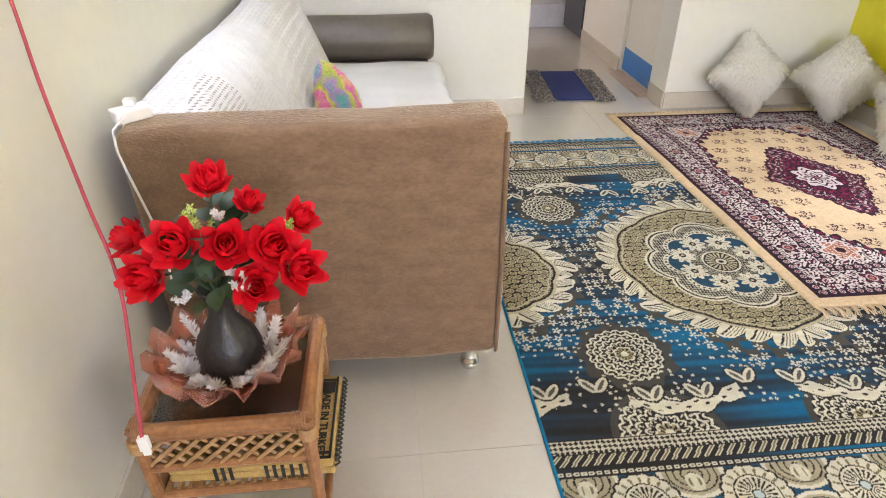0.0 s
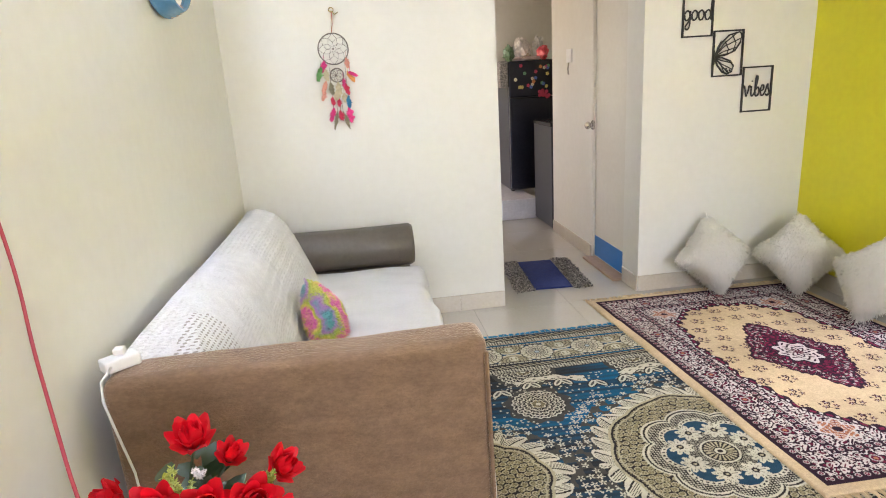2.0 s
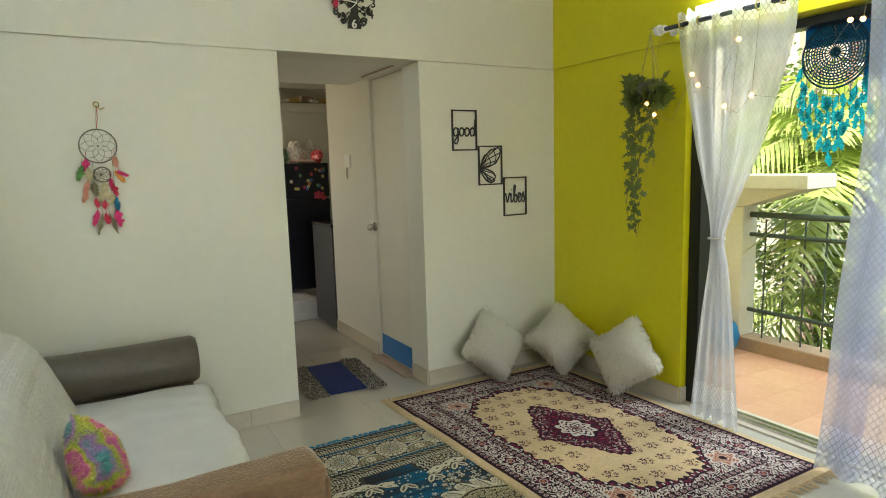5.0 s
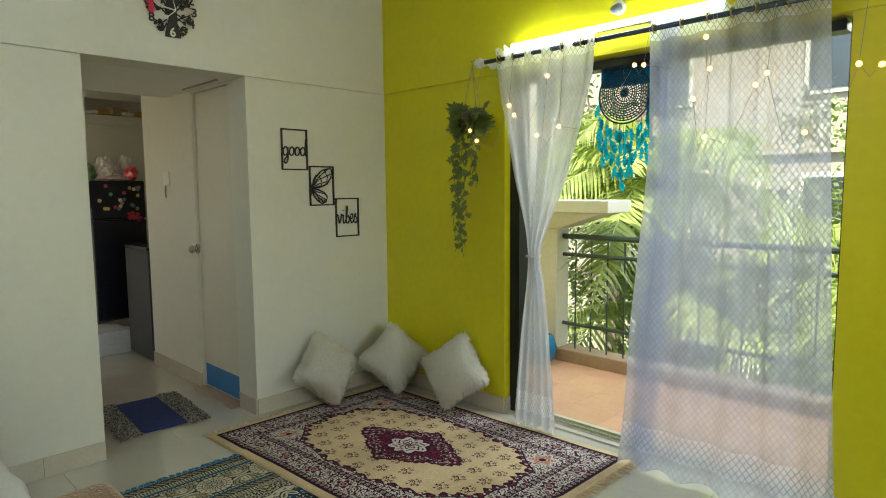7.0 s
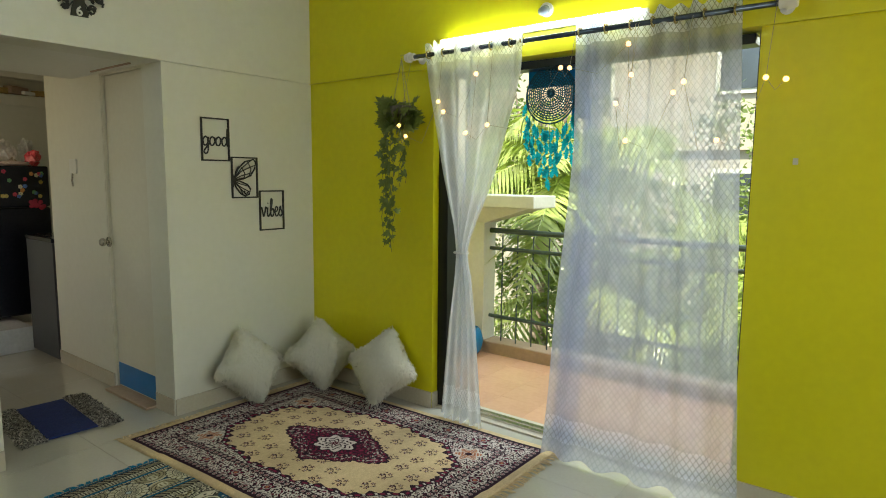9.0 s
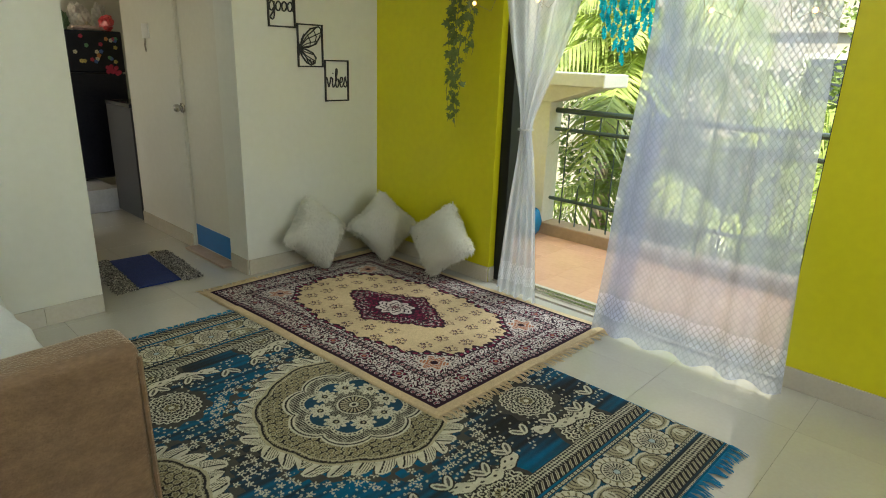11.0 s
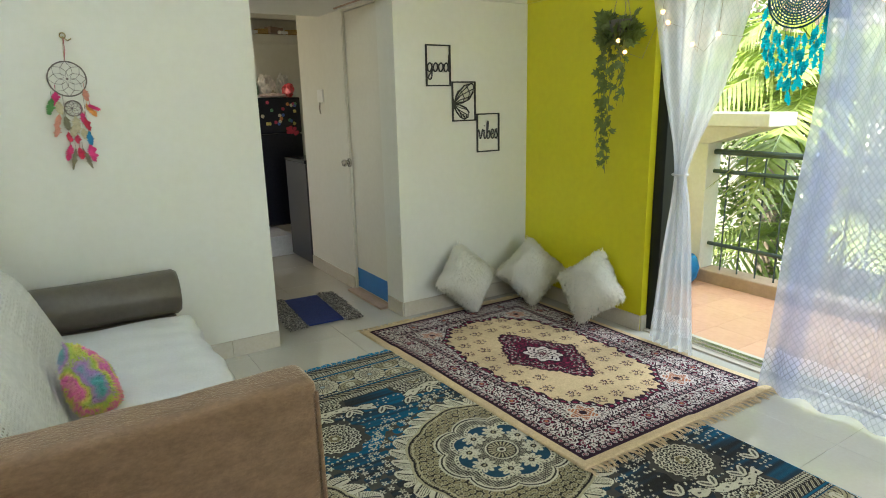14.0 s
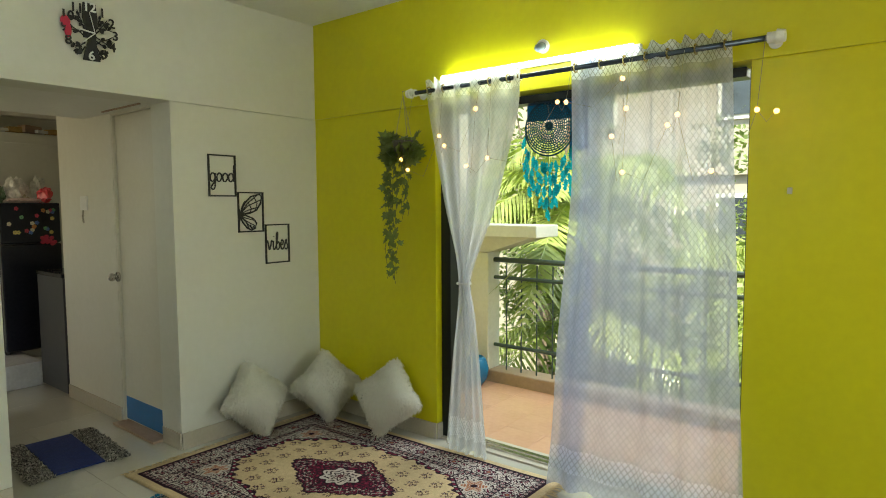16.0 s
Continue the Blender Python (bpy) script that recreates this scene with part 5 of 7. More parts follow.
ROUND = [(0.80, 0.78), (0.45, 0.98), (0.08, 0.60), (0.18, 0.08), (0.52, 0.02), (0.82, 0.40), (0.80, 0.80)]
STROKES = {
    "g": (1.05, [ROUND, [(0.86, 0.95), (0.84, 0.2), (0.80, -0.60), (0.48, -0.95), (0.18, -0.70), (0.55, -0.25), (1.10, 0.25)]]),
    "o": (0.95, [ROUND, [(0.78, 0.80), (0.92, 0.70), (1.08, 0.78)]]),
    "d": (1.05, [ROUND, [(0.98, 1.95), (0.90, 1.1), (0.86, 0.25), (1.0, 0.0), (1.2, 0.2)]]),
    "v": (0.95, [[(-0.05, 0.8), (0.12, 0.98), (0.28, 0.4), (0.42, 0.03), (0.66, 0.6), (0.74, 1.0), (0.95, 0.85)]]),
    "i": (0.50, [[(0.10, 0.95), (0.06, 0.4), (0.14, 0.03), (0.34, 0.1), (0.55, 0.4)], [(0.12, 1.36), (0.16, 1.42)]]),
    "b": (0.72, [[(0.0, 0.3), (0.26, 1.2), (0.32, 1.75), (0.14, 1.8), (0.08, 1.0), (0.10, 0.15), (0.36, 0.0), (0.60, 0.4), (0.42, 0.82), (0.16, 0.6)], [(0.55, 0.6), (0.75, 0.5)]]),
    "e": (0.66, [[(0.02, 0.45), (0.38, 0.55), (0.46, 0.86), (0.22, 0.98), (0.04, 0.5), (0.18, 0.04), (0.44, 0.06), (0.70, 0.4)]]),
    "s": (0.65, [[(0.0, 0.3), (0.26, 1.05), (0.34, 0.7), (0.52, 0.3), (0.30, -0.02), (0.06, 0.12)]]),
}


def brush_word(word, parent, x0, x1, z):
    """Joined brush writing between the frame's uprights."""
    total = sum(STROKES[ch][0] for ch in word)
    k = 0.90 * (x1 - x0) / total
    x = x0 + 0.04 * (x1 - x0)
    for ch in word:
        adv, runs = STROKES[ch]
        b = bmesh.new()
        for run in runs:
            tube(b, [(x + (q.x + 0.05) * k, -0.007, z + (q.y - 0.45) * k * 1.25) for q in glide(run)], 0.0048, 6)
        part("letter", b, M_BLACK, parent)
        x += adv * k


def wall_words():
    for (x0, z0, x1, z1), word, lab in (((2.600, 1.545, 2.792, 1.808), "good", "black metal wall frame with the word good"), ((3.003, 1.092, 3.200, 1.360), "vibes", "black metal wall frame with the word vibes")):
        f = thing("word_frame", ((x0 + x1) / 2, 0, z0), lab, "wall decor", "black wall frames")
        part("frame", frame_bars(bmesh.new(), x0, z0, x1, z1), M_BLACK, f)
        brush_word(word, f, x0, x1, (z0 + z1) / 2 - 0.012)
    x0, z0, x1, z1 = 2.800, 1.312, 2.994, 1.576
    f = thing("butterfly_frame", ((x0 + x1) / 2, 0, z0), "black metal wall frame with half a butterfly", "wall decor", "black wall frames")
    part("frame", frame_bars(bmesh.new(), x0, z0, x1, z1), M_BLACK, f)
    b = bmesh.new()
    y = -0.007

    def wing(path, r=0.0052, name="vein"):
        part(name, tube(bmesh.new(), [(x0 + px, y, z0 + pz) for px, pz in path], r, 6), M_BLACK, f)
    up = [(0.012, 0.118), (0.05, 0.19), (0.10, 0.235), (0.165, 0.250), (0.180, 0.235), (0.172, 0.19), (0.140, 0.145), (0.08, 0.122), (0.012, 0.118)]
    dn = [(0.012, 0.112), (0.06, 0.110), (0.115, 0.088), (0.138, 0.058), (0.128, 0.026), (0.098, 0.014), (0.066, 0.028), (0.034, 0.066), (0.012, 0.112)]
    wing(up, name="upper_wing")
    wing(dn, name="lower_wing")
    for e in ((0.150, 0.246), (0.178, 0.215), (0.155, 0.165), (0.115, 0.135)):
        wing([(0.014, 0.118), (0.07, 0.118 + (e[1] - .118) * .55), e], 0.0035)
    for e in ((0.130, 0.075), (0.132, 0.038), (0.110, 0.018), (0.080, 0.022)):
        wing([(0.014, 0.110), (0.06, 0.110 + (e[1] - .11) * .5), e], 0.0035)
    wing([(0.075, 0.20), (0.10, 0.155), (0.09, 0.125)], 0.003)
    wing([(0.12, 0.235), (0.145, 0.19), (0.13, 0.143)], 0.003)
    wing([(0.014, 0.12), (0.03, 0.17), (0.052, 0.205)], 0.003)
    for e in ((0.100, 0.030), (0.116, 0.034), (0.092, 0.043)):
        part("wing_spot", ball(bmesh.new(), (x0 + e[0], y, z0 + e[1]), 0.007, 0.004, 0.007, 8, 6), M_BLACK, f)
    ball(b, (x0 + 0.012, y, z0 + 0.112), 0.006, 0.004, 0.045, 8, 8)
    part("butterfly_body", b, M_BLACK, f)


wall_words()


def plume(bm, p, L, w, lean, rng, across=(1, 0, 0), n=16):
    """A hanging feather: one soft blade with ragged barbs."""
    p, s = Vector(p), Vector(across)
    rows = []
    for k in range(n + 1):
        t = k / n
        q = p + s * (lean * L * t) + Vector((0, 0, -L * t))
        h = w * max(0.04, math.sin(math.pi * min(1, 0.12 + 0.80 * t)))
        g, f = (rng.uniform(.45, .75) if (k + o) % 2 else rng.uniform(.85, 1.25) for o in (0, rng.randint(0, 1)))
        dz = Vector((0, 0, -0.25 * w))
        out = Vector((s.y, -s.x, 0)) * rng.uniform(-.1, .25) * w
        rows.append([bm.verts.new(x) for x in (q - s * h * g + dz + out, q, q + s * h * f + dz + out)])
    for A, B in zip(rows, rows[1:]):
        for j in range(2):
            bm.faces.new((A[j], A[j + 1], B[j + 1], B[j]))


def dream_catcher():
    rng = random.Random(8)
    cx, y = 0.591, -0.022
    d = thing("dream_catcher", (0.598, 0, 1.775), "multicoloured feather dream catcher hanging from a gold hook", "dream catcher")
    b = tube(bmesh.new(), [(0.600, -0.001, 1.783), (0.600, -0.018, 1.781)], 0.005, 8)
    tube(b, arc((0.600, -0.018, 1.789), 0.012, "y", 14), 0.0032, 6)
    tube(b, [(0.602, -0.018, 1.780), (0.618, -0.020, 1.766), (0.634, -0.022, 1.776)], 0.003, 6)
    part("hook", b, M_EYELET, d, "small gold hook")
    part("loop", tube(bmesh.new(), [(0.600, -0.02, 1.778), (0.594, -0.021, 1.72), (0.591, -0.022, 1.672)], 0.0016, 5), M_CANE_PALE, d)
    part("loop", tube(bmesh.new(), [(0.602, -0.02, 1.778), (0.600, -0.021, 1.72), (0.591, -0.022, 1.672)], 0.0016, 5), M_CORD, d)
    hoop = surf("grey_cord", (0.22, 0.19, 0.17), (0.12, 0.10, 0.09), 60, 0.9, 0.4, 300)
    for c, r, name in ((1.592, 0.080, "hoop"), (1.455, 0.036, "small_hoop")):
        part(name, tube(bmesh.new(), arc((cx + (0.006 if r < .05 else 0), y, c), r, "y", 40), 0.0035, 6, False), hoop, d)
        w = bmesh.new()
        for ring in range(3):
            n = 8
            r0, r1 = r * (1 - .28 * ring), r * (1 - .28 * (ring + 1))
            for k in range(n):
                a0, a1, a2 = (2 * math.pi * (k + o + .5 * ring) / n for o in (0, .5, 1))
                pts = [(cx + rr * math.cos(a), y, c + rr * math.sin(a)) for rr, a in ((r0, a0), (r1, a1), (r0, a2))]
                tube(w, pts, 0.0011, 4, False)
        ball(w, (cx, y, c), 0.006, 0.004, 0.006, 8, 6)
        part("web", w, hoop, d)
    cols = {"pink": (0.70, 0.04, 0.20), "green": (0.10, 0.28, 0.08), "cream": (0.62, 0.55, 0.35), "blue": (0.01, 0.17, 0.34), "orange": (0.75, 0.32, 0.08), "olive": (0.22, 0.20, 0.12), "red": (0.6, 0.03, 0.08), "salmon": (0.70, 0.30, 0.22)}
    mats = {k: surf("dyed_feather", c, tuple(v * .7 for v in c), 60, 0.9) for k, c in cols.items()}
    for x, z, L, w, ln, col in [(.535, 1.535, .065, .020, -.2, "pink"), (.515, 1.505, .075, .020, -.3, "green"), (.655, 1.545, .055, .016, .1, "salmon"), (.668, 1.475, .030, .022, 1.3, "pink"),
                                (.655, 1.475, .06, .018, .6, "orange"), (.538, 1.49, .06, .022, .1, "cream"), (.535, 1.43, .07, .018, -.3, "salmon"), (.558, 1.42, .065, .018, .1, "olive"),
                                (.600, 1.42, .08, .022, 0, "cream"), (.628, 1.44, .06, .014, .1, "pink"), (.640, 1.41, .06, .016, .2, "red"), (.648, 1.345, .065, .016, 0, "blue"), (.560, 1.345, .045, .015, .1, "red"),
                                (.595, 1.335, .045, .016, 0, "red"), (.525, 1.375, .05, .016, -.4, "salmon"), (.562, 1.285, .075, .018, -.3, "pink"), (.596, 1.27, .055, .018, .1, "red"), (.645, 1.285, .085, .022, .1, "pink"),
                                (.580, 1.265, .10, .012, -.25, "olive"), (.610, 1.265, .10, .012, .3, "olive"), (.625, 1.36, .05, .02, .1, "cream"), (.585, 1.375, .05, .02, -.1, "cream")]:
        b = bmesh.new()
        tube(b, [(x, y, z + .03), (x, y, z)], 0.001, 4)
        plume(b, (x, y - rng.uniform(0, .012), z), L, w, ln, rng)
        part("feather", b, mats[col], d)
    part("thread", tube(bmesh.new(), [(0.560, y, 1.52), (0.56, y, 1.26)], 0.0009, 4), hoop, d)
    part("thread", tube(bmesh.new(), [(0.597, y, 1.42), (0.597, y, 1.26)], 0.0009, 4), hoop, d)
    part("thread", tube(bmesh.new(), [(0.645, y, 1.54), (0.645, y, 1.27)], 0.0009, 4), hoop, d)


dream_catcher()


# ---------- balcony opening: rod, curtains, hangings ----------
RX = 3.345


def curtain_rod():
    r = thing("curtain_rod", (RX, -2.0, 2.155), "dark blue metal curtain rod with white end caps", "curtain rod")
    part("bar", tube(bmesh.new(), [(RX, -1.05, 2.157), (RX, -2.98, 2.157)], 0.0125, 12), M_ROD, r, smooth=True)
    for y, s in ((-1.03, 1), (-2.995, -1)):
        b = tube(bmesh.new(), [(RX, y - s * .035, 2.157), (RX, y, 2.157)], 0.022, 14)
        tube(b, [(RX, y, 2.157), (RX, y + s * .03, 2.157)], 0.030, 14, r_end=0.024)
        part("finial", b, M_WHITE, r, "white end cap")
        b = tube(bmesh.new(), [(RX, y - s * .02, 2.157), (WX - 0.025, y - s * .02, 2.157)], 0.010, 8)
        tube(b, [(WX - 0.029, y - s * .02, 2.157), (WX - 0.0225, y - s * .02, 2.157)], 0.028, 14)
        part("bracket", b, M_WHITE, r, "white wall bracket")


curtain_rod()


def curtain(label, rows, folds, amp, material, x_of, ring_ys, seed, fold=0.0):
    """rows: (height, near edge y, far edge y); the cloth hangs in folds between them."""
    c = thing("curtain", (RX, (rows[0][1] + rows[0][2]) / 2, 2.157), label, "curtain", "sheer balcony curtains")
    rows = sorted(rows)
    zs = np.linspace(rows[0][0], rows[-1][0], 120)
    kz = [r[0] for r in rows]
    y0, y1 = np.interp(zs, kz, [r[1] for r in rows]), np.interp(zs, kz, [r[2] for r in rows])
    for _ in range(3):
        y0[2:-2] = np.convolve(y0, np.ones(5) / 5, "valid")
        y1[2:-2] = np.convolve(y1, np.ones(5) / 5, "valid")
    s = np.linspace(0, 1, 260)
    Z, S = np.meshgrid(zs, s, indexing="ij")
    Y = y0[:, None] + (y1 - y0)[:, None] * S
    ph = 2 * np.pi * folds * S + 0.5 * np.sin(3.1 * S * np.pi + seed) + 0.25 * np.sin(2.0 * Z)
    a = amp * (0.55 + 0.45 * np.sin(5.0 * S + seed) ** 2)
    X = x_of(Z) + a * np.sin(ph) * np.clip(0.75 + 0.25 * Z, 0, 1.2)
    Y = Y + 0.12 * a * np.sin(2 * ph) + 0.006 * np.sin(3 * Z + 6 * S)
    top = Z > 2.10
    Z = Z + np.where(top, 0.012 * np.sin(2 * ph) * (Z - 2.10) / 0.1, 0) + np.where(Z < 0.2, 0.012 * np.sin(ph) * (0.2 - Z) / 0.2, 0)
    me, F = grid_mesh("curtain_cloth", np.stack([X, Y, Z], -1))
    uv = me.uv_layers.new(name="UVMap")
    full = 1.15
    UV = np.stack([S * full, Z], -1).reshape(-1, 2)
    uv.data.foreach_set("uv", UV[F.reshape(-1)].reshape(-1).astype(np.float32))
    link("cloth", me, material, c, smooth=True)
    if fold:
        # doubled edge strip; its shade comes from the bluish net colour
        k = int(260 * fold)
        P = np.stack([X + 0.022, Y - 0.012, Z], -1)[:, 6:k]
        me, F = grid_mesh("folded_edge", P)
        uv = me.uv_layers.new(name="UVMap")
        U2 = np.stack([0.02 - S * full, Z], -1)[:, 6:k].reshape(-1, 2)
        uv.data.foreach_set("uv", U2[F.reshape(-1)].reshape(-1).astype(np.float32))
        link("folded_edge", me, M_NET_FOLD_SHADE, c, "edge folded back, bluish shade put into its colour", smooth=True)
    for y in ring_ys:
        part("eyelet", tube(bmesh.new(), arc((RX, y, 2.157), 0.021, "y", 20), 0.0045, 6, False), M_EYELET, c, "brass eyelet ring")
    return c


left = curtain("sheer white lattice curtain tied back at the middle", [(2.215, -1.14, -1.80), (2.0, -1.165, -1.79), (1.47, -1.265, -1.63), (1.18, -1.345, -1.50), (1.03, -1.375, -1.445), (0.90, -1.36, -1.485), (0.60, -1.32, -1.52), (0.02, -1.26, -1.56)],
               5, 0.028, M_NET_PLAIN, lambda z: RX + 0.03 * np.clip((2.1 - z) / 2, 0, 1), [-1.17, -1.28, -1.38, -1.50, -1.60, -1.72, -1.79], 2)
tie = bmesh.new()
tube(tie, arc((RX + 0.015, -1.41, 1.03), 0.04, "z", 20), 0.006, 6, False)
part("tieback", tie, M_SEAT, left, "white cloth tie-back")
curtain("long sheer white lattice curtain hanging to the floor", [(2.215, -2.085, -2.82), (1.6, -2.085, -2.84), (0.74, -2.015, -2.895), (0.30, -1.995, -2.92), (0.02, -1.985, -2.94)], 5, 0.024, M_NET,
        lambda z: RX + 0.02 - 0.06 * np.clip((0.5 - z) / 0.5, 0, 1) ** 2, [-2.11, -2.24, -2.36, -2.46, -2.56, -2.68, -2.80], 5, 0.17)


def teal_catcher():
    rng = random.Random(31)
    x, cy, cz, r = 3.575, -1.84, 1.905, 0.150
    d = thing("teal_dream_catcher", (x, cy, 2.09), "large teal feather dream catcher hung in the balcony opening", "dream catcher")
    part("string", tube(bmesh.new(), [(x, cy + .01, 2.04), (x, cy, 1.98), (x, cy, cz + r)], 0.002, 5), M_WIRE, d)
    dark = surf("teal_yarn", (0.005, 0.055, 0.10), (0.008, 0.09, 0.14), 50, 0.9)
    part("hoop", tube(bmesh.new(), arc((x, cy, cz), r, "x", 48), 0.005, 6, False), dark, d)
    w = bmesh.new()
    for ring in (1, 3, 4, 5, 6, 7, 8, 9, 10, 11):
        tube(w, arc((x, cy, cz + 0.012), r * (0.06 + 0.083 * ring), "x", 40), 0.0034, 4, False)
    for k in range(40):
        a = 2 * math.pi * k / 40
        for q in range(11):
            if q < 4 and k % 2:
                continue
            aa = a + (0.08 if q % 2 else 0)
            r0, r1 = r * (.06 + .083 * q), r * (.06 + .083 * (q + 1))
            tube(w, [(x, cy + r0 * math.cos(aa), cz + .012 + r0 * math.sin(aa)), (x, cy + r1 * math.cos(a), cz + .012 + r1 * math.sin(a))], 0.0032, 4, False)
    ball(w, (x, cy, cz + .012), 0.003, 0.009, 0.009, 10, 8)
    part("web", w, dark, d, "crocheted teal web")
    for k in range(13):
        y = cy - r + 2 * r * k / 12
        z0 = cz - math.sqrt(max(0, r * r - (y - cy) ** 2))
        n = 2 + int(3.2 * (1 - abs(k - 6) / 7)) + (2 if k in (0, 1, 11, 12) else 0)
        th = bmesh.new()
        zend = z0
        for q in range(n):
            zz = z0 - 0.035 - 0.065 * q
            b = bmesh.new()
            plume(b, (x + rng.uniform(-.006, .006), y + rng.uniform(-.012, .012), zz), 0.066, 0.018, rng.uniform(-.25, .25), rng, (0, 1, 0))
            part("feather", b, M_TEAL, d)
            zend = zz
        tube(th, [(x, y, z0), (x, y, zend - .01)], 0.001, 4)
        part("thread", th, dark, d)


teal_catcher()
bn = box(3.600, -2.06, 1.955, 3.606, -1.685, OTOP - 0.01, bevel=0.002)
cube(bn, 3.600, -2.06, 1.78, 3.606, -1.955, 1.955)
solo("blue_banner", bn, M_NAVY, "deep blue cloth banner hung in the opening", "banner")


def string_lights():
    s = thing("string_lights", (3.33, -2.0, 2.157), "string of small warm globe lights along the curtain rod", "string lights")
    drops = [(-1.036, 1.756), (-1.088, 1.693), (-1.264, 1.885), (-1.301, 1.827), (-1.524, 2.015), (-1.458, 1.704), (-1.601, 1.741), (-2.026, 1.997), (-2.074, 1.991), (-2.362, 2.069), (-2.382, 1.930), (-2.313, 1.806),
             (-2.368, 1.635), (-2.573, 1.837), (-2.616, 1.880), (-2.764, 1.626), (-2.935, 1.869), (-3.007, 1.857)]

    def out(y):
        """The first globes hang in front of the ivy."""
        return 3.24 if y > -1.1 else 3.318
    b = bmesh.new()
    for (y, z), (y2, z2) in zip(drops, drops[1:]):
        tube(b, [(out(y), y, z), ((out(y) + out(y2)) / 2, (y + y2) / 2, min(z, z2) - 0.04), (out(y2), y2, z2)], 0.0011, 4, False)
    for y, z in drops[::2]:
        tube(b, [(out(y), y, z), (RX - 0.014, y - .02, 2.157)], 0.0011, 4, False)
    part("wire", b, M_WIRE, s)
    for y, z in drops:
        part("bulb", ball(bmesh.new(), (out(y), y, z), 0.011, 0.011, 0.011, 10, 8), M_BULB, s, "warm glowing globe", smooth=True)


string_lights()


def ivy_leaf(bm, p, d, n, L):
    """A five-pointed ivy leaf."""
    d, n = Vector(d).normalized(), Vector(n).normalized()
    s = d.cross(n).normalized()
    n = s.cross(d)
    p = Vector(p)
    out = [(0, 0), (-.30, -.05), (-.52, .22), (-.27, .32), (-.42, .62), (-.16, .60), (0, 1.0), (.16, .60), (.42, .62), (.27, .32), (.52, .22), (.30, -.05)]
    c = bm.verts.new(p + d * L * .35 + n * L * .06)
    vs = [bm.verts.new(p + s * a * L + d * b * L) for a, b in out]
    for k in range(len(vs)):
        bm.faces.new((c, vs[k], vs[(k + 1) % len(vs)]))


def ivy():
    rng = random.Random(17)
    x, y = 3.33, -0.955
    t = thing("hanging_ivy", (x, y, 2.157), "artificial ivy in a hanging pot on chains", "hanging plant")
    pt = lathe(bmesh.new(), [(0.0, 0), (0.05, 0.0), (0.07, 0.05), (0.078, 0.10), (0.072, 0.10), (0.065, 0.05), (0, 0.03)], (x, y - 0.03, 1.775), 24)
    part("pot", pt, M_POT, t, smooth=True)
    for dx, dy in ((0.05, 0.02), (-0.03, 0.055), (-0.02, -0.075)):
        b = bmesh.new()
        a, e = Vector((x, y - .02, 2.15)), Vector((x + dx, y - .03 + dy, 1.875))
        for k in range(14):
            p, q = a.lerp(e, k / 14), a.lerp(e, (k + 1.1) / 14)
            w = Vector((0.004, 0.0, 0)) if k % 2 else Vector((0, 0.004, 0))
            tube(b, [p, p.lerp(q, .5) + w, q], 0.0011, 4, False)
            tube(b, [p, p.lerp(q, .5) - w, q], 0.0011, 4, False)
        part("chain", b, M_WIRE, t)
    part("hook", tube(bmesh.new(), [(x, y - .02, 2.15), (x, y - .015, 2.175), (RX, y - .03, 2.178)], 0.0022, 5), M_WIRE, t)
    for k in range(95):
        a = rng.uniform(0, 2 * math.pi)
        p = Vector((x - .01 + 0.06 * math.cos(a) * rng.random(), y - .015 + 0.10 * math.sin(a), rng.uniform(1.75, 1.90)))
        d = Vector((math.cos(a) * .8 - .2, math.sin(a), rng.uniform(-.5, .8)))
        b = bmesh.new()
        ivy_leaf(b, p, d, (-1 + rng.uniform(-.4, .4), rng.uniform(-.4, .4), rng.uniform(0, .8)), rng.uniform(.055, .095))
        part("leaf", b, M_IVY, t)
    for sy, zend, n in ((0.055, 1.03, 26), (0.02, 1.0, 30), (-0.005, 1.06, 24), (0.08, 1.12, 20), (-0.055, 1.40, 12), (-0.10, 1.42, 10), (0.045, 1.2, 16), (-0.08, 1.5, 8)):
        pts = [Vector((x - 0.055 - 0.01 * math.sin(3 * k + sy * 50), y + sy + 0.012 * math.sin(1.9 * k + sy * 90), 1.86 + (zend - 1.86) * k / 8)) for k in range(9)]
        part("vine", tube(bmesh.new(), pts, 0.0016, 5), M_IVY, t)
        n = int(n * .72)
        for k in range(n):
            s = k / n
            q = pts[int(s * 8)].lerp(pts[int(s * 8) + 1], s * 8 - int(s * 8))
            b = bmesh.new()
            ivy_leaf(b, q, (rng.uniform(-.6, .2), rng.uniform(-1, 1), rng.uniform(-1, .1)), (-1, rng.uniform(-.5, .5), rng.uniform(-.2, .6)), rng.uniform(.040, .062) * (1.1 - .25 * s))
            part("leaf", b, M_IVY, t)


ivy()

# ---------- rugs ----------
def hashed(i, j, k=0):
    v = np.sin(i * 127.1 + j * 311.7 + k * 74.7) * 43758.5453
    return v - np.floor(v)


def streaks(y, x, s):
    """Uneven woven streaks along the rug."""
    v = np.zeros_like(y)
    for k, (f, g) in enumerate(((41, .7), (97, 1.1), (173, 2.3), (23, .4))):
        v += np.sin(y * f * s + 3 * np.sin(x * g + k) + k * 1.7)
    return v / 4


def paint(C, mask, colour):
    C[mask] = colour


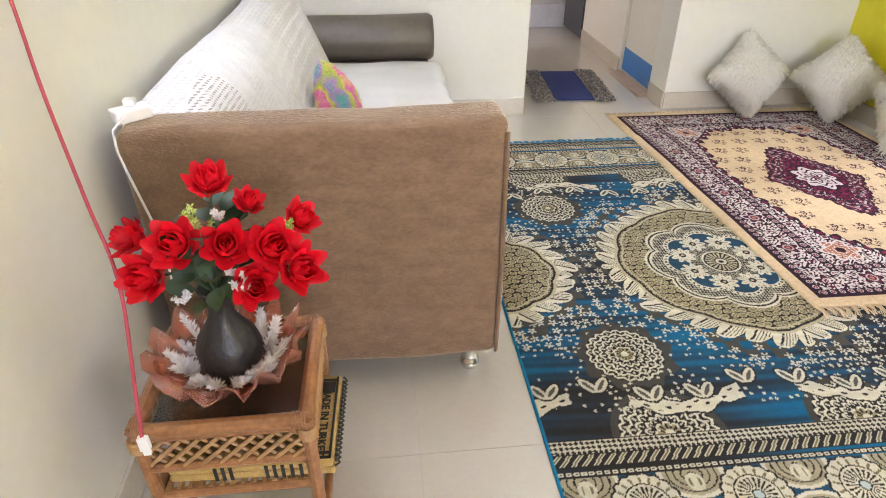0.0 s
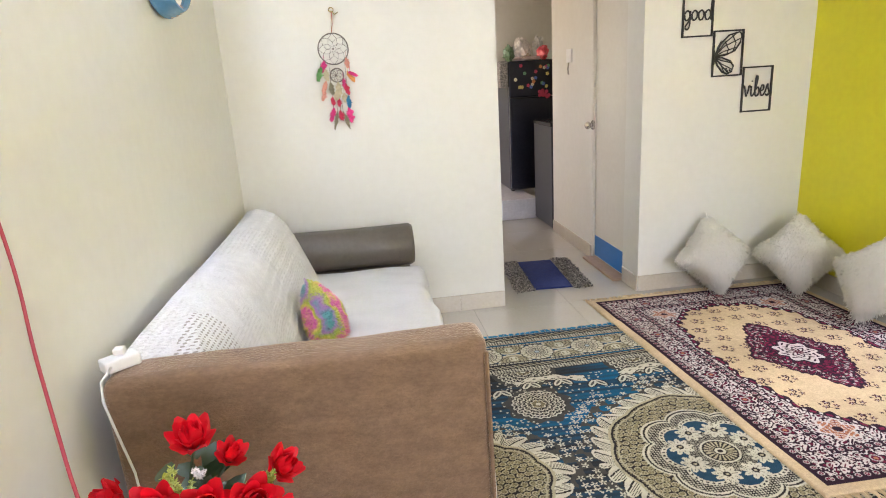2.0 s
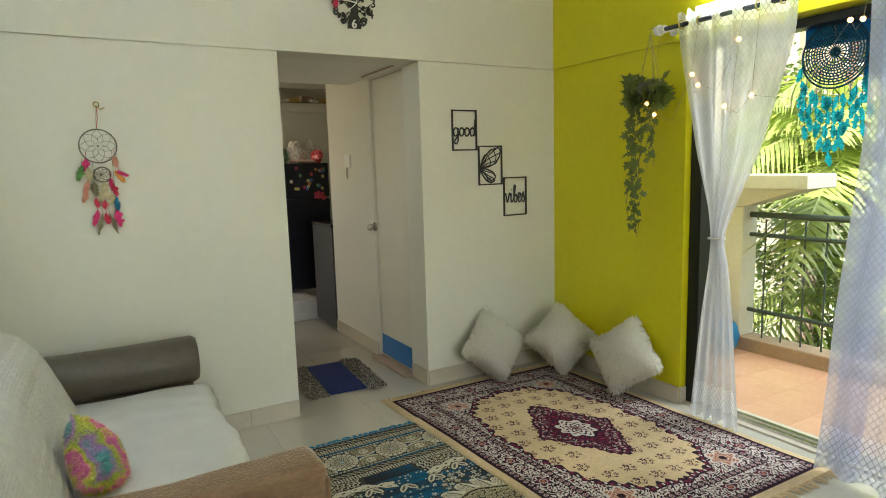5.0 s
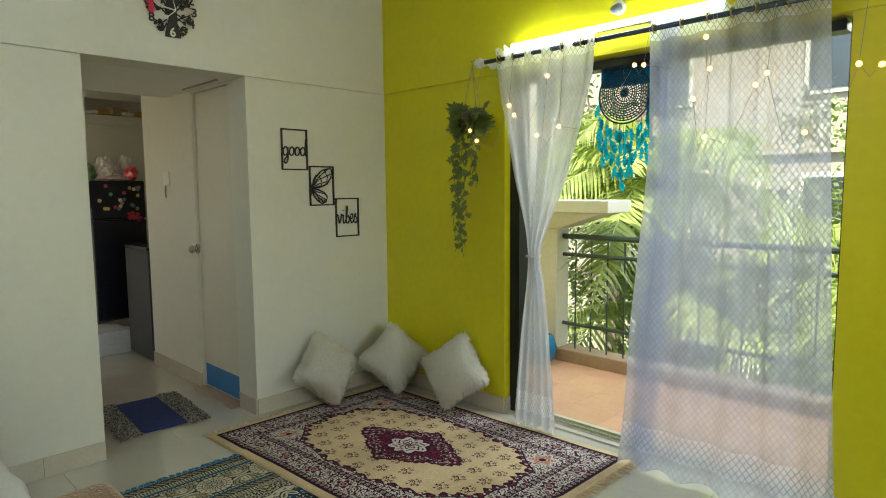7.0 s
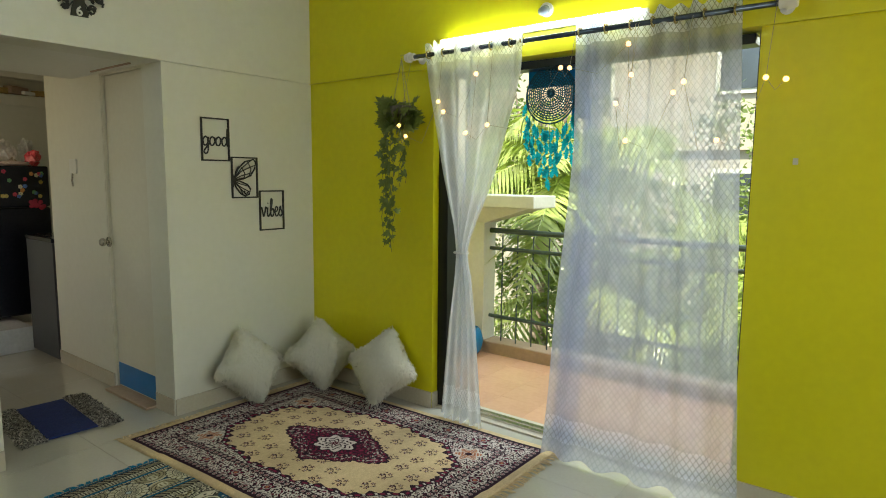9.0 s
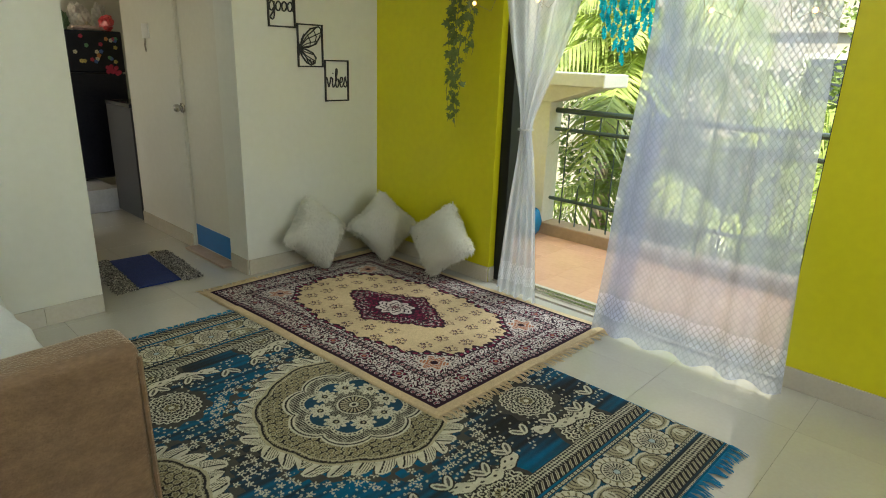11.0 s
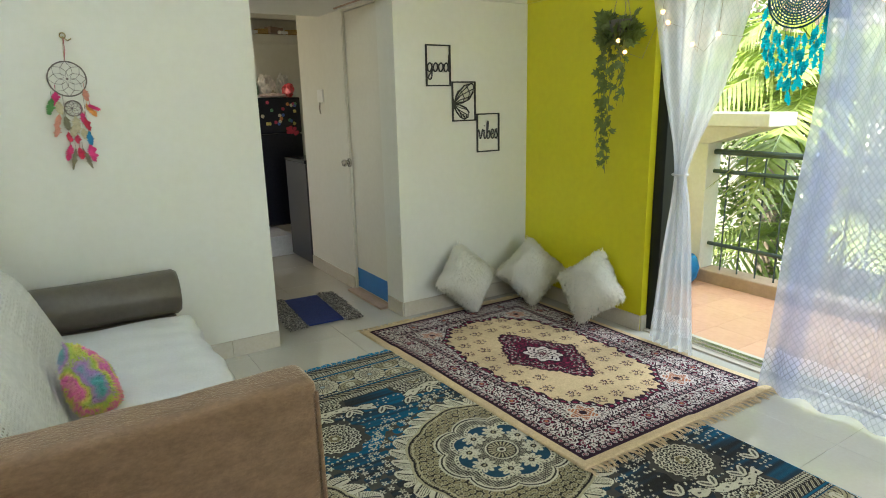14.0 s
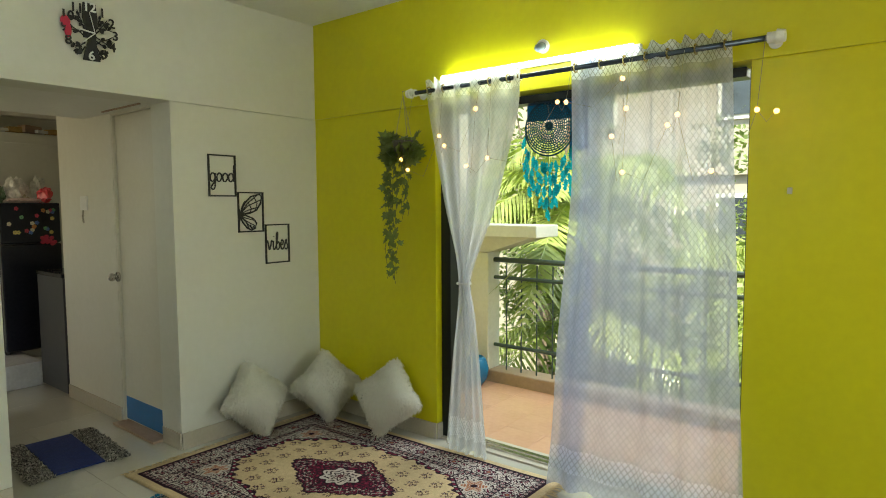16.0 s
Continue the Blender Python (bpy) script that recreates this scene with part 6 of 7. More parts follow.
def rosette(C, x, y, r, cols, petals=14):
    """A lacy round flower: scalloped rings drawn in cream yarn."""
    d, a = np.hypot(x, y) / r, np.arctan2(y, x)
    cream, dark, olive, blue = cols
    paint(C, d < 0.98, dark)
    for k, (rad, n, amp) in enumerate(((0.24, petals / 2, .06), (0.42, petals, .08), (0.60, petals, .09), (0.76, petals, .08), (0.91, petals * 1.5, .08))):
        f = d - rad - amp * np.abs(np.cos(n * a / 2 + k * np.pi / 2)) + amp / 2
        paint(C, np.abs(f) < 0.030, cream)
        if k:
            paint(C, (f < -0.05) & (f > -0.15) & (np.abs(np.sin(n * a / 2 + k * np.pi / 2)) < 0.30), cream * .8)
    paint(C, (d < 0.25) & (np.sin(a * 12) > -0.1), olive * 1.6)
    paint(C, d < 0.10, cream)


def daisies(C, mask, X, Y, cell, keep, size, colour, seed, petals=5):
    """Scattered little flowers, one to a cell."""
    gx, gy = np.floor(X / cell), np.floor(Y / cell)
    fx = X / cell - gx - 0.5 - 0.36 * (hashed(gx, gy, seed) - .5)
    fy = Y / cell - gy - 0.5 - 0.36 * (hashed(gx, gy, seed + 1) - .5)
    fd, fa = np.hypot(fx, fy), np.arctan2(fy, fx) + 6 * hashed(gx, gy, seed + 2)
    ok = mask & (hashed(gx, gy, seed + 3) < keep)
    paint(C, ok & (fd < size * (0.68 + 0.42 * np.cos(petals * fa))) & (fd > size * .22), colour)


def pebbles(C, mask, X, Y, cell, yarn, fill, ground):
    """Small rings of yarn packed like pebbles."""
    row = np.floor(Y / (cell * .87))
    xs = X + 0.5 * cell * (row % 2)
    gx = np.floor(xs / cell)
    fx = xs / cell - gx - .5 - .22 * (hashed(gx, row, 6) - .5)
    fy = Y / (cell * .87) - row - .5 - .22 * (hashed(gx, row, 7) - .5)
    d = np.hypot(fx, fy)
    paint(C, mask, ground)
    paint(C, mask & (d < 0.46), yarn)
    paint(C, mask & (d < 0.29), fill)
    paint(C, mask & (d < 0.10), yarn)


def blue_pattern(X, Y):
    """Colours of the blue rug at places from its centre (metres): medallion, flowers and banded ends."""
    cream, dark, olive, blue = np.array((0.58, 0.54, 0.42)), np.array((0.026, 0.023, 0.022)), np.array((0.175, 0.148, 0.080)), np.array((0.001, 0.115, 0.235))
    grey, gold = np.array((0.085, 0.08, 0.07)), np.array((0.44, 0.39, 0.26))
    cols = (cream, dark, olive, blue)
    D = np.abs(Y)
    st = streaks(Y, X, 1.0)
    big = np.sin(D * 7.4 + 1.1 * np.sin(2.6 * X + .5)) * 0.5 + 0.5 * np.sin(5.3 * X + 2.2 * D + 1.2 * np.sin(4 * D)) + 0.02
    k = 1 / (1 + np.exp(-(big + 0.6 * st) * 4))
    C = dark[None, None] * (1 - k[..., None]) + blue[None, None] * k[..., None]
    a, r = np.arctan2(Y, X), np.hypot(X, Y)
    body = 0.392 + 0.016 * np.abs(np.cos(5 * a)) + 0.035 * np.exp(-((np.abs(np.abs(a) - np.pi / 2)) / 0.16) ** 2)
    xs = X - np.sign(X) * 0.885
    rs, as_ = np.hypot(xs, Y - 0.0), np.arctan2(Y, -np.sign(X) * xs)
    side = 0.232 + 0.014 * np.abs(np.cos(4.5 * as_))
    near = np.minimum(r - body, rs - side)
    zone = (D < 0.76)
    wav = 0.02 * np.sin(9 * a) + 0.015 * np.sin(X * 21 + Y * 17)
    paint(C, zone & (near > 0.05) & (near < 0.115 + wav) & (np.sin(X * 70) * np.sin(Y * 70) > -0.1), grey * .8)
    daisies(C, zone & (near > 0.07) & (near < 0.165 + wav), X, Y, 0.036, 0.74, 0.42, cream, 1)
    daisies(C, zone & (near > 0.13) & (near < 0.215 + wav) & (D < 0.70), X, Y, 0.021, 0.42, 0.33, cream * .9, 11, 1)
    # leaf fringe, then the rings of the medallion
    for rr, aa, bd, n, dep in ((r, a, body, 34, 0.080), (rs, as_, side, 21, 0.080)):
        t = (rr - bd) / dep
        lean = 0.55 * np.clip(t, -.3, 1) * np.sign(np.sin(aa * 2.5 + .4))
        cell = aa * n / (2 * np.pi) + lean
        q = (cell % 1) - 0.5
        reach = 0.72 + 0.28 * hashed(np.floor(cell), 0 * t, 4)
        t = t / reach
        wid = 0.53 * np.sqrt(np.clip(1 - np.clip(t, 0, 1) ** 2.4, 0, 1))
        petal = (t > -0.25) & (t < 1) & (np.abs(q) < wid)
        paint(C, (t > -0.2) & (t < 0.6), dark)
        paint(C, petal, cream * 1.08)
        rim = petal & (np.abs(q) < wid - 0.09) & (t < 0.86)
        paint(C, rim & (q > -0.12) & (np.sin(q * 52) > 0.60), dark)
        paint(C, rim & (np.abs(q + .14) < 0.03), dark)
        paint(C, petal & (np.abs(q) > wid - .03) & (t < .8), dark)
    for rr, aa, bd, lim in ((r, a, body, 9.0), (rs, as_, side, 9.0)):
        ins = rr < bd
        pebbles(C, ins, X, Y, 0.030, gold, olive, dark)
        curl = np.sin(X * 88 + 2 * np.sin(Y * 40)) * np.sin(Y * 88 + 2 * np.sin(X * 40))
        paint(C, ins & (np.abs(curl) < 0.09), olive * 1.5)
        paint(C, ins & (rr > bd - 0.020), dark)
        paint(C, ins & (rr > bd - 0.011), gold)
        paint(C, ins & (rr < bd - 0.026) & (rr > bd - .033), gold)
    # lobed inner medallion: cream outline, dotted net, cream chain, flowers, wheel
    lobe = 0.232 + 0.040 * np.abs(np.cos(4 * a)) ** 0.7
    g = r - lobe
    paint(C, (g < 0.022) & (g > 0.012), cream)
    paint(C, (g < 0.012) & (g > 0.004), dark)
    paint(C, (g < 0.004) & (g > -0.006), cream)
    m = (g < -0.006) & (g > -0.048)
    paint(C, m, dark)
    paint(C, m & (np.sin((X + Y) * 290) * np.sin((X - Y) * 290) > 0.12), cream * .85)
    m = (g <= -0.048) & (g > -0.068)
    paint(C, m, cream)
    paint(C, m & (np.abs(g + .058) < .0045) & (np.sin(a * 70) > 0.1), dark)
    m = g <= -0.068
    paint(C, m, dark * .6 + blue * .4)
    pebbles(C, m & (r < 0.125), X, Y, 0.017, cream * .7, dark, dark)
    for q in range(8):
        b = 2 * np.pi * (q + .5) / 8
        ux, uy = X - 0.140 * np.cos(b), Y - 0.140 * np.sin(b)
        ud, ua = np.hypot(ux, uy), np.arctan2(uy, ux)
        paint(C, m & (ud < 0.050 * (0.62 + 0.42 * np.abs(np.cos(4.5 * ua)))), cream)
        paint(C, m & (ud < 0.040) & (ud > .016) & (np.abs(np.sin(4.5 * ua)) < .12), grey)
        paint(C, m & (ud < 0.014), dark)
        paint(C, m & (ud < 0.006), gold)
    paint(C, r < 0.074, dark)
    paint(C, (r < 0.072) & (r > 0.064), cream)
    paint(C, (r < 0.058) & (r > 0.024) & (np.sin(a * 20) > -0.1), gold)
    paint(C, (r < 0.020) & (r > 0.010), cream)
    # round flowers between the medallion and the ends
    for sx in (-1, 1):
        for sy in (-1, 1):
            ux, uy = X - sx * 0.555, Y - sy * 0.475
            ud = np.hypot(ux, uy)
            paint(C, (ud < 0.148 + .012 * np.sin(9 * np.arctan2(uy, ux))) & (ud > 0.10), grey * .7)
            daisies(C, (ud < 0.205) & (ud > .135), X, Y, 0.021, 0.34, 0.33, cream * .9, 15, 1)
            rosette(C, ux, uy, 0.120, cols, 14)
    # half flowers standing on the end band
    for o in (-0.54, 0.02, 0.58):
        m = (D < 0.785)
        tmp = C.copy()
        ud = np.hypot(X - o, D - 0.785)
        paint(tmp, ud < 0.158, grey * .7)
        rosette(tmp, X - o, D - 0.785, 0.140, cols, 16)
        C[m] = tmp[m]
    # trailing stem with tulip leaves before each end
    z3 = (D > 0.55) & (D < 0.70)
    daisies(C, z3, X, D, 0.022, 0.40, 0.33, cream * .9, 19, 1)
    cy = 0.668 + 0.030 * np.sin(X * 2 * np.pi / 0.55 + 0.6)
    knob = 0.012 + 0.017 * np.abs(np.sin(X * 27)) + .003 * np.sin(X * 91)
    off = np.abs(D - cy) + np.where(np.sin(X * 12.5 + .8) < -0.5, 0.05, 0)
    paint(C, off < knob + .006, dark)
    paint(C, off < knob, cream)
    paint(C, (off < knob * .6) & (np.sin(X * 108) * np.sin((D - cy) * 190 + 1) > .62), dark)
    for o in np.arange(-0.84, 0.9, 0.150):
        up = 1
        c0 = 0.668 + 0.030 * np.sin(o * 2 * np.pi / 0.55 + 0.6) - up * 0.018
        ux, uy = X - o, -up * (D - c0)
        for tone, grow in ((dark, .006), (cream, 0.0), (grey * 1.1, -.010)):
            for tilt in (-.62, .62):
                lx = ux * np.cos(tilt) - uy * np.sin(tilt)
                ly = ux * np.sin(tilt) + uy * np.cos(tilt)
                half = 0.034
                paint(C, (lx / (0.016 + grow)) ** 2 + ((ly - half) / (half + grow)) ** 2 < 1, tone)

    def band(lo, hi):
        return (D > lo) & (D <= hi)
    # lattice and chevron bands, chain lines and the band of wheels
    for lo in (0.785, 1.105):
        paint(C, band(lo, lo + 0.085), dark)
        paint(C, band(lo + 0.004, lo + 0.045) & (np.sin((X + D) * 215) * np.sin((X - D) * 215) > -0.02), cream * .9)
        paint(C, band(lo + 0.047, lo + 0.083) & (np.sin((X + 0.9 * D) * 215) > 0.12), cream * .95)
        paint(C, band(lo + 0.047, lo + 0.083) & (np.sin((X + 0.9 * D) * 215) > 0.75), olive)
    for lo in (0.880, 1.075, 1.196):
        paint(C, band(lo, lo + 0.018), dark)
        paint(C, band(lo + .003, lo + .015) & (np.abs(np.hypot((X % 0.020) - 0.010, D - lo - .009) - 0.0055) < 0.0022), cream)
    m = band(0.900, 1.073)
    paint(C, m, dark * .5 + blue * .5)
    P = 0.272
    ux = ((X / P) % 1 - 0.5) * P
    uy = D - 0.9865
    tmp = C.copy()
    # paired half moons between the wheels
    for s in (-1, 1):
        hx = np.abs(ux) - P / 2
        lens = np.hypot(hx / 1.25, uy - s * 0.072)
        inner = lens < 0.070
        paint(tmp, inner, cream)
        paint(tmp, lens < 0.060, gold * .8)
        paint(tmp, (lens < 0.060) & (np.abs(((lens * 70) % 1) - .5) < .12), dark)
        paint(tmp, (np.hypot(hx / .9, uy - s * 0.050) < 0.026), cream)
        paint(tmp, (np.hypot(hx / .9, uy - s * 0.050) < 0.017) & (np.sin(hx * 420) > .3), olive)
    ud, ua = np.hypot(ux, uy), np.arctan2(uy, ux)
    rim = 0.079 + 0.006 * np.abs(np.cos(9 * ua))
    paint(tmp, ud < rim + .006, dark)
    paint(tmp, ud < rim, cream)
    paint(tmp, (ud < 0.076) & (ud > 0.060) & (np.abs(np.cos(9 * ua)) < .42), olive)
    paint(tmp, (ud < 0.058) & (ud > 0.054), dark)
    paint(tmp, (ud < 0.048) & (ud > 0.018) & (np.sin(22 * ua) > 0.05), dark)
    paint(tmp, ud < 0.016, dark)
    paint(tmp, ud < 0.012, np.array((0.40, 0.48, 0.50)))
    C[m] = tmp[m]
    paint(C, D > 1.206, blue * .8)
    C *= (0.88 + 0.12 * st[..., None] + 0.10 * hashed(np.floor(X * 300), np.floor(Y * 300), 3)[..., None])
    paint(C, 0.885 - np.abs(X) < 0.009, np.array((0.004, 0.19, 0.36)))
    return np.clip(C, 0.001, 1)


def vines(C, mask, U, V, s, yarn, second, w=0.20):
    """Thin curling stems with small leaves."""
    wu = U + 0.012 * np.sin(V * 41) + 0.006 * np.sin(V * 113 + 2)
    wv = V + 0.012 * np.sin(U * 43) + 0.006 * np.sin(U * 101 + 1)
    n = np.sin(wu * s) * np.sin(wv * s) + 0.7 * np.sin(wu * s * .61 + wv * s * .75 + 1) * np.sin(wv * s * .58 - wu * s * .7)
    n2 = np.sin(wu * s * 1.9 + 1.3) * np.sin(wv * s * 1.9 + .4)
    paint(C, mask & (n2 > 0.62), yarn)
    paint(C, mask & (n2 < -0.66), second)
    paint(C, mask & (np.abs(n) < w), yarn)
    paint(C, mask & (n > 1.0), second)


def persian_pattern(U, V):
    """Colours of the cream rug from its centre: borders, corner pieces, sprigged field and medallion."""
    tan, maroon, dark, white = np.array((0.60, 0.455, 0.28)), np.array((0.115, 0.008, 0.030)), np.array((0.028, 0.011, 0.022)), np.array((0.60, 0.54, 0.51))
    rust = np.array((0.42, 0.17, 0.09))
    C = np.empty(U.shape + (3,))
    C[:] = tan
    blot = 0.5 + 0.25 * np.sin(U * 9 + 2 * np.sin(V * 5)) + 0.25 * np.sin(V * 11 + 2 * np.sin(U * 7))
    C *= (0.90 + 0.2 * blot)[..., None]
    e = np.minimum(0.668 - np.abs(U), 0.958 - np.abs(V))
    run = np.where(0.668 - np.abs(U) < 0.958 - np.abs(V), V, U)
    au, av = np.abs(U), np.abs(V)
    an = np.arctan2(av / 0.69, au / 0.415)
    fld = (au / 0.410) ** 2.5 + (av / 0.680) ** 2.5 - 1 + 0.13 * np.abs(np.cos(an * 7)) - .05
    core = e > 0.228
    # sprigs in the field: three small flowers on a stem
    inner = core & (fld < -0.05)
    c = 0.116
    gy = np.floor(V / c + .5)
    sh = .5 * (gy % 2)
    gx = np.floor(U / c + .5 + sh)
    sx, sy = U - (gx - sh) * c, V - gy * c
    flip = np.where(hashed(gx, gy) > .5, 1, -1)
    pick = inner & (hashed(gx, gy, 3) > 0.10)
    for ox, oy, rad in ((0.0, 0.020, .0150), (0.024, -0.010, .0125), (-0.024, -0.010, .0125), (0.010, -0.030, .008), (-.030, .016, .008), (.032, .018, .008)):
        qx, qy = sx * flip - ox, sy - oy
        qd, qa = np.hypot(qx, qy), np.arctan2(qy, qx)
        paint(C, pick & (qd < rad * (0.75 + 0.4 * np.cos(5 * qa + ox * 90))), maroon * .6 if rad > .01 else dark)
        if rad > .01:
            paint(C, pick & (qd < rad * .25), white)
    paint(C, pick & (np.abs(sx - .010 * np.sin(sy * 120)) < .0032) & (np.abs(sy) < .032), dark)
    # corner pieces
    m = core & (fld > 0)
    paint(C, m, white)
    vines(C, m, U, V, 96, dark, maroon, .22)
    cu, cv = au - 0.335, av - 0.625
    cr, ca = np.hypot(cu, cv), np.arctan2(cv, cu)
    flower = 0.058 * (1 + 0.22 * np.cos(6 * ca))
    paint(C, m & (cr < flower + .012), white)
    paint(C, m & (cr < flower), rust)
    paint(C, m & (cr < flower) & (np.abs(((cr * 60 + .2 * np.cos(6 * ca)) % 1) - .5) < .16), white)
    paint(C, m & (cr < flower) & (np.abs(np.sin(6 * ca)) < .14), maroon)
    paint(C, m & (cr < 0.018), dark)
    # scrolled dark edge of the field
    edge = core & (fld > -0.055 - .05 * np.sin(an * 46)) & (fld < 0.10)
    paint(C, edge, dark)
    paint(C, edge & (fld > 0.0) & (fld < 0.06) & (np.sin(an * 62) > 0.3), maroon * 1.6)
    paint(C, edge & (np.abs(fld - .03) < .03) & (np.sin(an * 62) < -0.75), white)
    # medallion
    ma = np.arctan2(av / .315, au / .185)
    md = (au / 0.205) ** 1.12 + (av / 0.345) ** 1.12 - 0.11 * np.abs(np.cos(5 * ma)) - .03 * np.sin(ma * 38)
    paint(C, md < 1.08, dark)
    paint(C, md < 1.0, maroon * 1.25)
    vines(C, md < 0.97, U, V, 105, dark, maroon * 2.2, .42)
    vines(C, (md < 0.97) & (md > .62), U + .03, V, 74, white * .7, dark, .06)
    md2 = np.hypot(U / 0.088, V / 0.112) - 0.14 * np.cos(8 * np.arctan2(V, U))
    paint(C, md2 < 1.14, dark)
    paint(C, md2 < 1.0, white)
    paint(C, (md2 < 0.84) & (np.sin(np.hypot(U, V) * 190 + 2.2 * np.sin(8 * np.arctan2(V, U))) > 0.35), dark)
    paint(C, md2 < 0.16, maroon)

    def guard(lo, hi, f):
        g = (e <= hi) & (e > lo)
        w = (hi - lo)
        t = (e - lo) / w
        q = (run * f) % 1 - .5
        dd = np.hypot(q / f, (t - .5) * w)
        paint(C, g, dark)
        paint(C, g & (dd < w * .36), white * .75)
        paint(C, g & (dd < w * .25), maroon * 1.5)
        paint(C, g & (dd < w * .09), white)
    # borders
    guard(0.198, 0.232, 27)
    b = (e <= 0.198) & (e > 0.090)
    paint(C, b, white)
    vines(C, b, U, V, 98, dark, maroon, .24)
    q = (run / 0.235) % 1 - .5
    bd, ba = np.hypot(q * 0.235, e - 0.144), np.arctan2(e - .144, q * .235)
    paint(C, b & (bd < 0.042 * (1 + .2 * np.cos(5 * ba))), white)
    paint(C, b & (bd < 0.036 * (1 + .25 * np.cos(5 * ba))), dark)
    paint(C, b & (bd < 0.026 * (1 + .25 * np.cos(5 * ba))), maroon * 1.2)
    paint(C, b & (np.abs(bd - .018) < .003), white * .7)
    paint(C, b & (bd < 0.008), rust)
    guard(0.060, 0.090, 30)
    paint(C, (e <= 0.060) & (e > 0.046), dark)
    C *= (0.88 + 0.17 * hashed(np.floor(U * 230), np.floor(V * 230), 4)[..., None])
    return np.clip(C, 0.001, 1)


def laid_rug(name, at, label, centre, ex, ey, half, step, height, lift, colours, fringe_mat, fringes):
    r = thing(name, at, label, "rug")
    nx, ny = int(2 * half[0] / step), int(2 * half[1] / step)
    u, v = np.linspace(-half[0], half[0], nx), np.linspace(-half[1], half[1], ny)
    V, U = np.meshgrid(v, u, indexing="ij")

    def place(u_, v_):
        return centre[0] + u_ * ex[0] + v_ * ey[0], centre[1] + u_ * ex[1] + v_ * ey[1]
    X, Y = place(U, V)
    rip = 0.0015 * (np.sin(5 * X + 3 * Y) + np.sin(11 * Y - 4 * X))
    edge = np.clip(np.minimum(half[0] - np.abs(U), half[1] - np.abs(V)) / 0.012, 0, 1)
    Z = 0.002 + lift(X, Y) + (height + rip) * edge ** 0.5
    me, F = grid_mesh(name + "_weave", np.stack([X, Y, Z], -1))
    ca = me.color_attributes.new("pattern", "FLOAT_COLOR", "POINT")
    C = colours(U, V).reshape(-1, 3)
    ca.data.foreach_set("color", np.concatenate([C, np.ones((len(C), 1))], 1).reshape(-1).astype(np.float32))
    link("woven_field", me, M_RUG, r, smooth=True)
    rng = random.Random(len(name))
    for sv, length in fringes:
        b = bmesh.new()
        u_ = -half[0]
        k = 0
        while u_ < half[0]:
            if k % 6 == 0:
                drift, reach = rng.uniform(-.016, .016), length * rng.uniform(.75, 1.15)
            pull = 0.5 * ((k % 6) - 2.5) * 0.005
            L = reach * rng.uniform(.85, 1.1)
            x0, y0 = place(u_, sv * half[1])
            x1, y1 = place(u_ - pull + .4 * drift, sv * (half[1] + L * .5))
            x2, y2 = place(u_ - .3 * pull + drift + rng.uniform(-.006, .006), sv * (half[1] + L))
            z0 = 0.003 + float(lift(np.array(x0), np.array(y0)))
            tube(b, [(x0, y0, z0 + .003), (x1, y1, z0 + .006), (x2, y2, z0 + .001)], 0.0024, 4, False, 0.0014)
            u_ += 0.005
            k += 1
        part("fringe", b, fringe_mat, r, "knotted fringe")
    return r


def on_blue(X, Y):
    """The upper rug rests on the lower one where they overlap."""
    inside = np.minimum(2.79 - X, np.minimum(-0.45 - Y, Y + 2.93))
    return 0.0075 * np.clip(inside / 0.05 + 0.6, 0, 1)


laid_rug("blue_rug", (1.9, -1.69, 0), "blue, black and cream woven rug with flower medallions", (1.902, -1.69), (1, -0.012), (-0.003, 1), (0.885, 1.216), 0.0034, 0.006, lambda X, Y: 0 * X, blue_pattern, M_FRINGE_BLUE, ((-1, 0.058), (1, 0.03)))
laid_rug("persian_rug", (2.7, -1.06, 0.01), "cream and maroon patterned rug with fringed ends", (2.700, -1.060), (1, -0.019), (-0.045, 1), (0.668, 0.958), 0.0031, 0.008, on_blue, persian_pattern, M_FRINGE_TAN, ((-1, 0.055), (1, 0.03)))

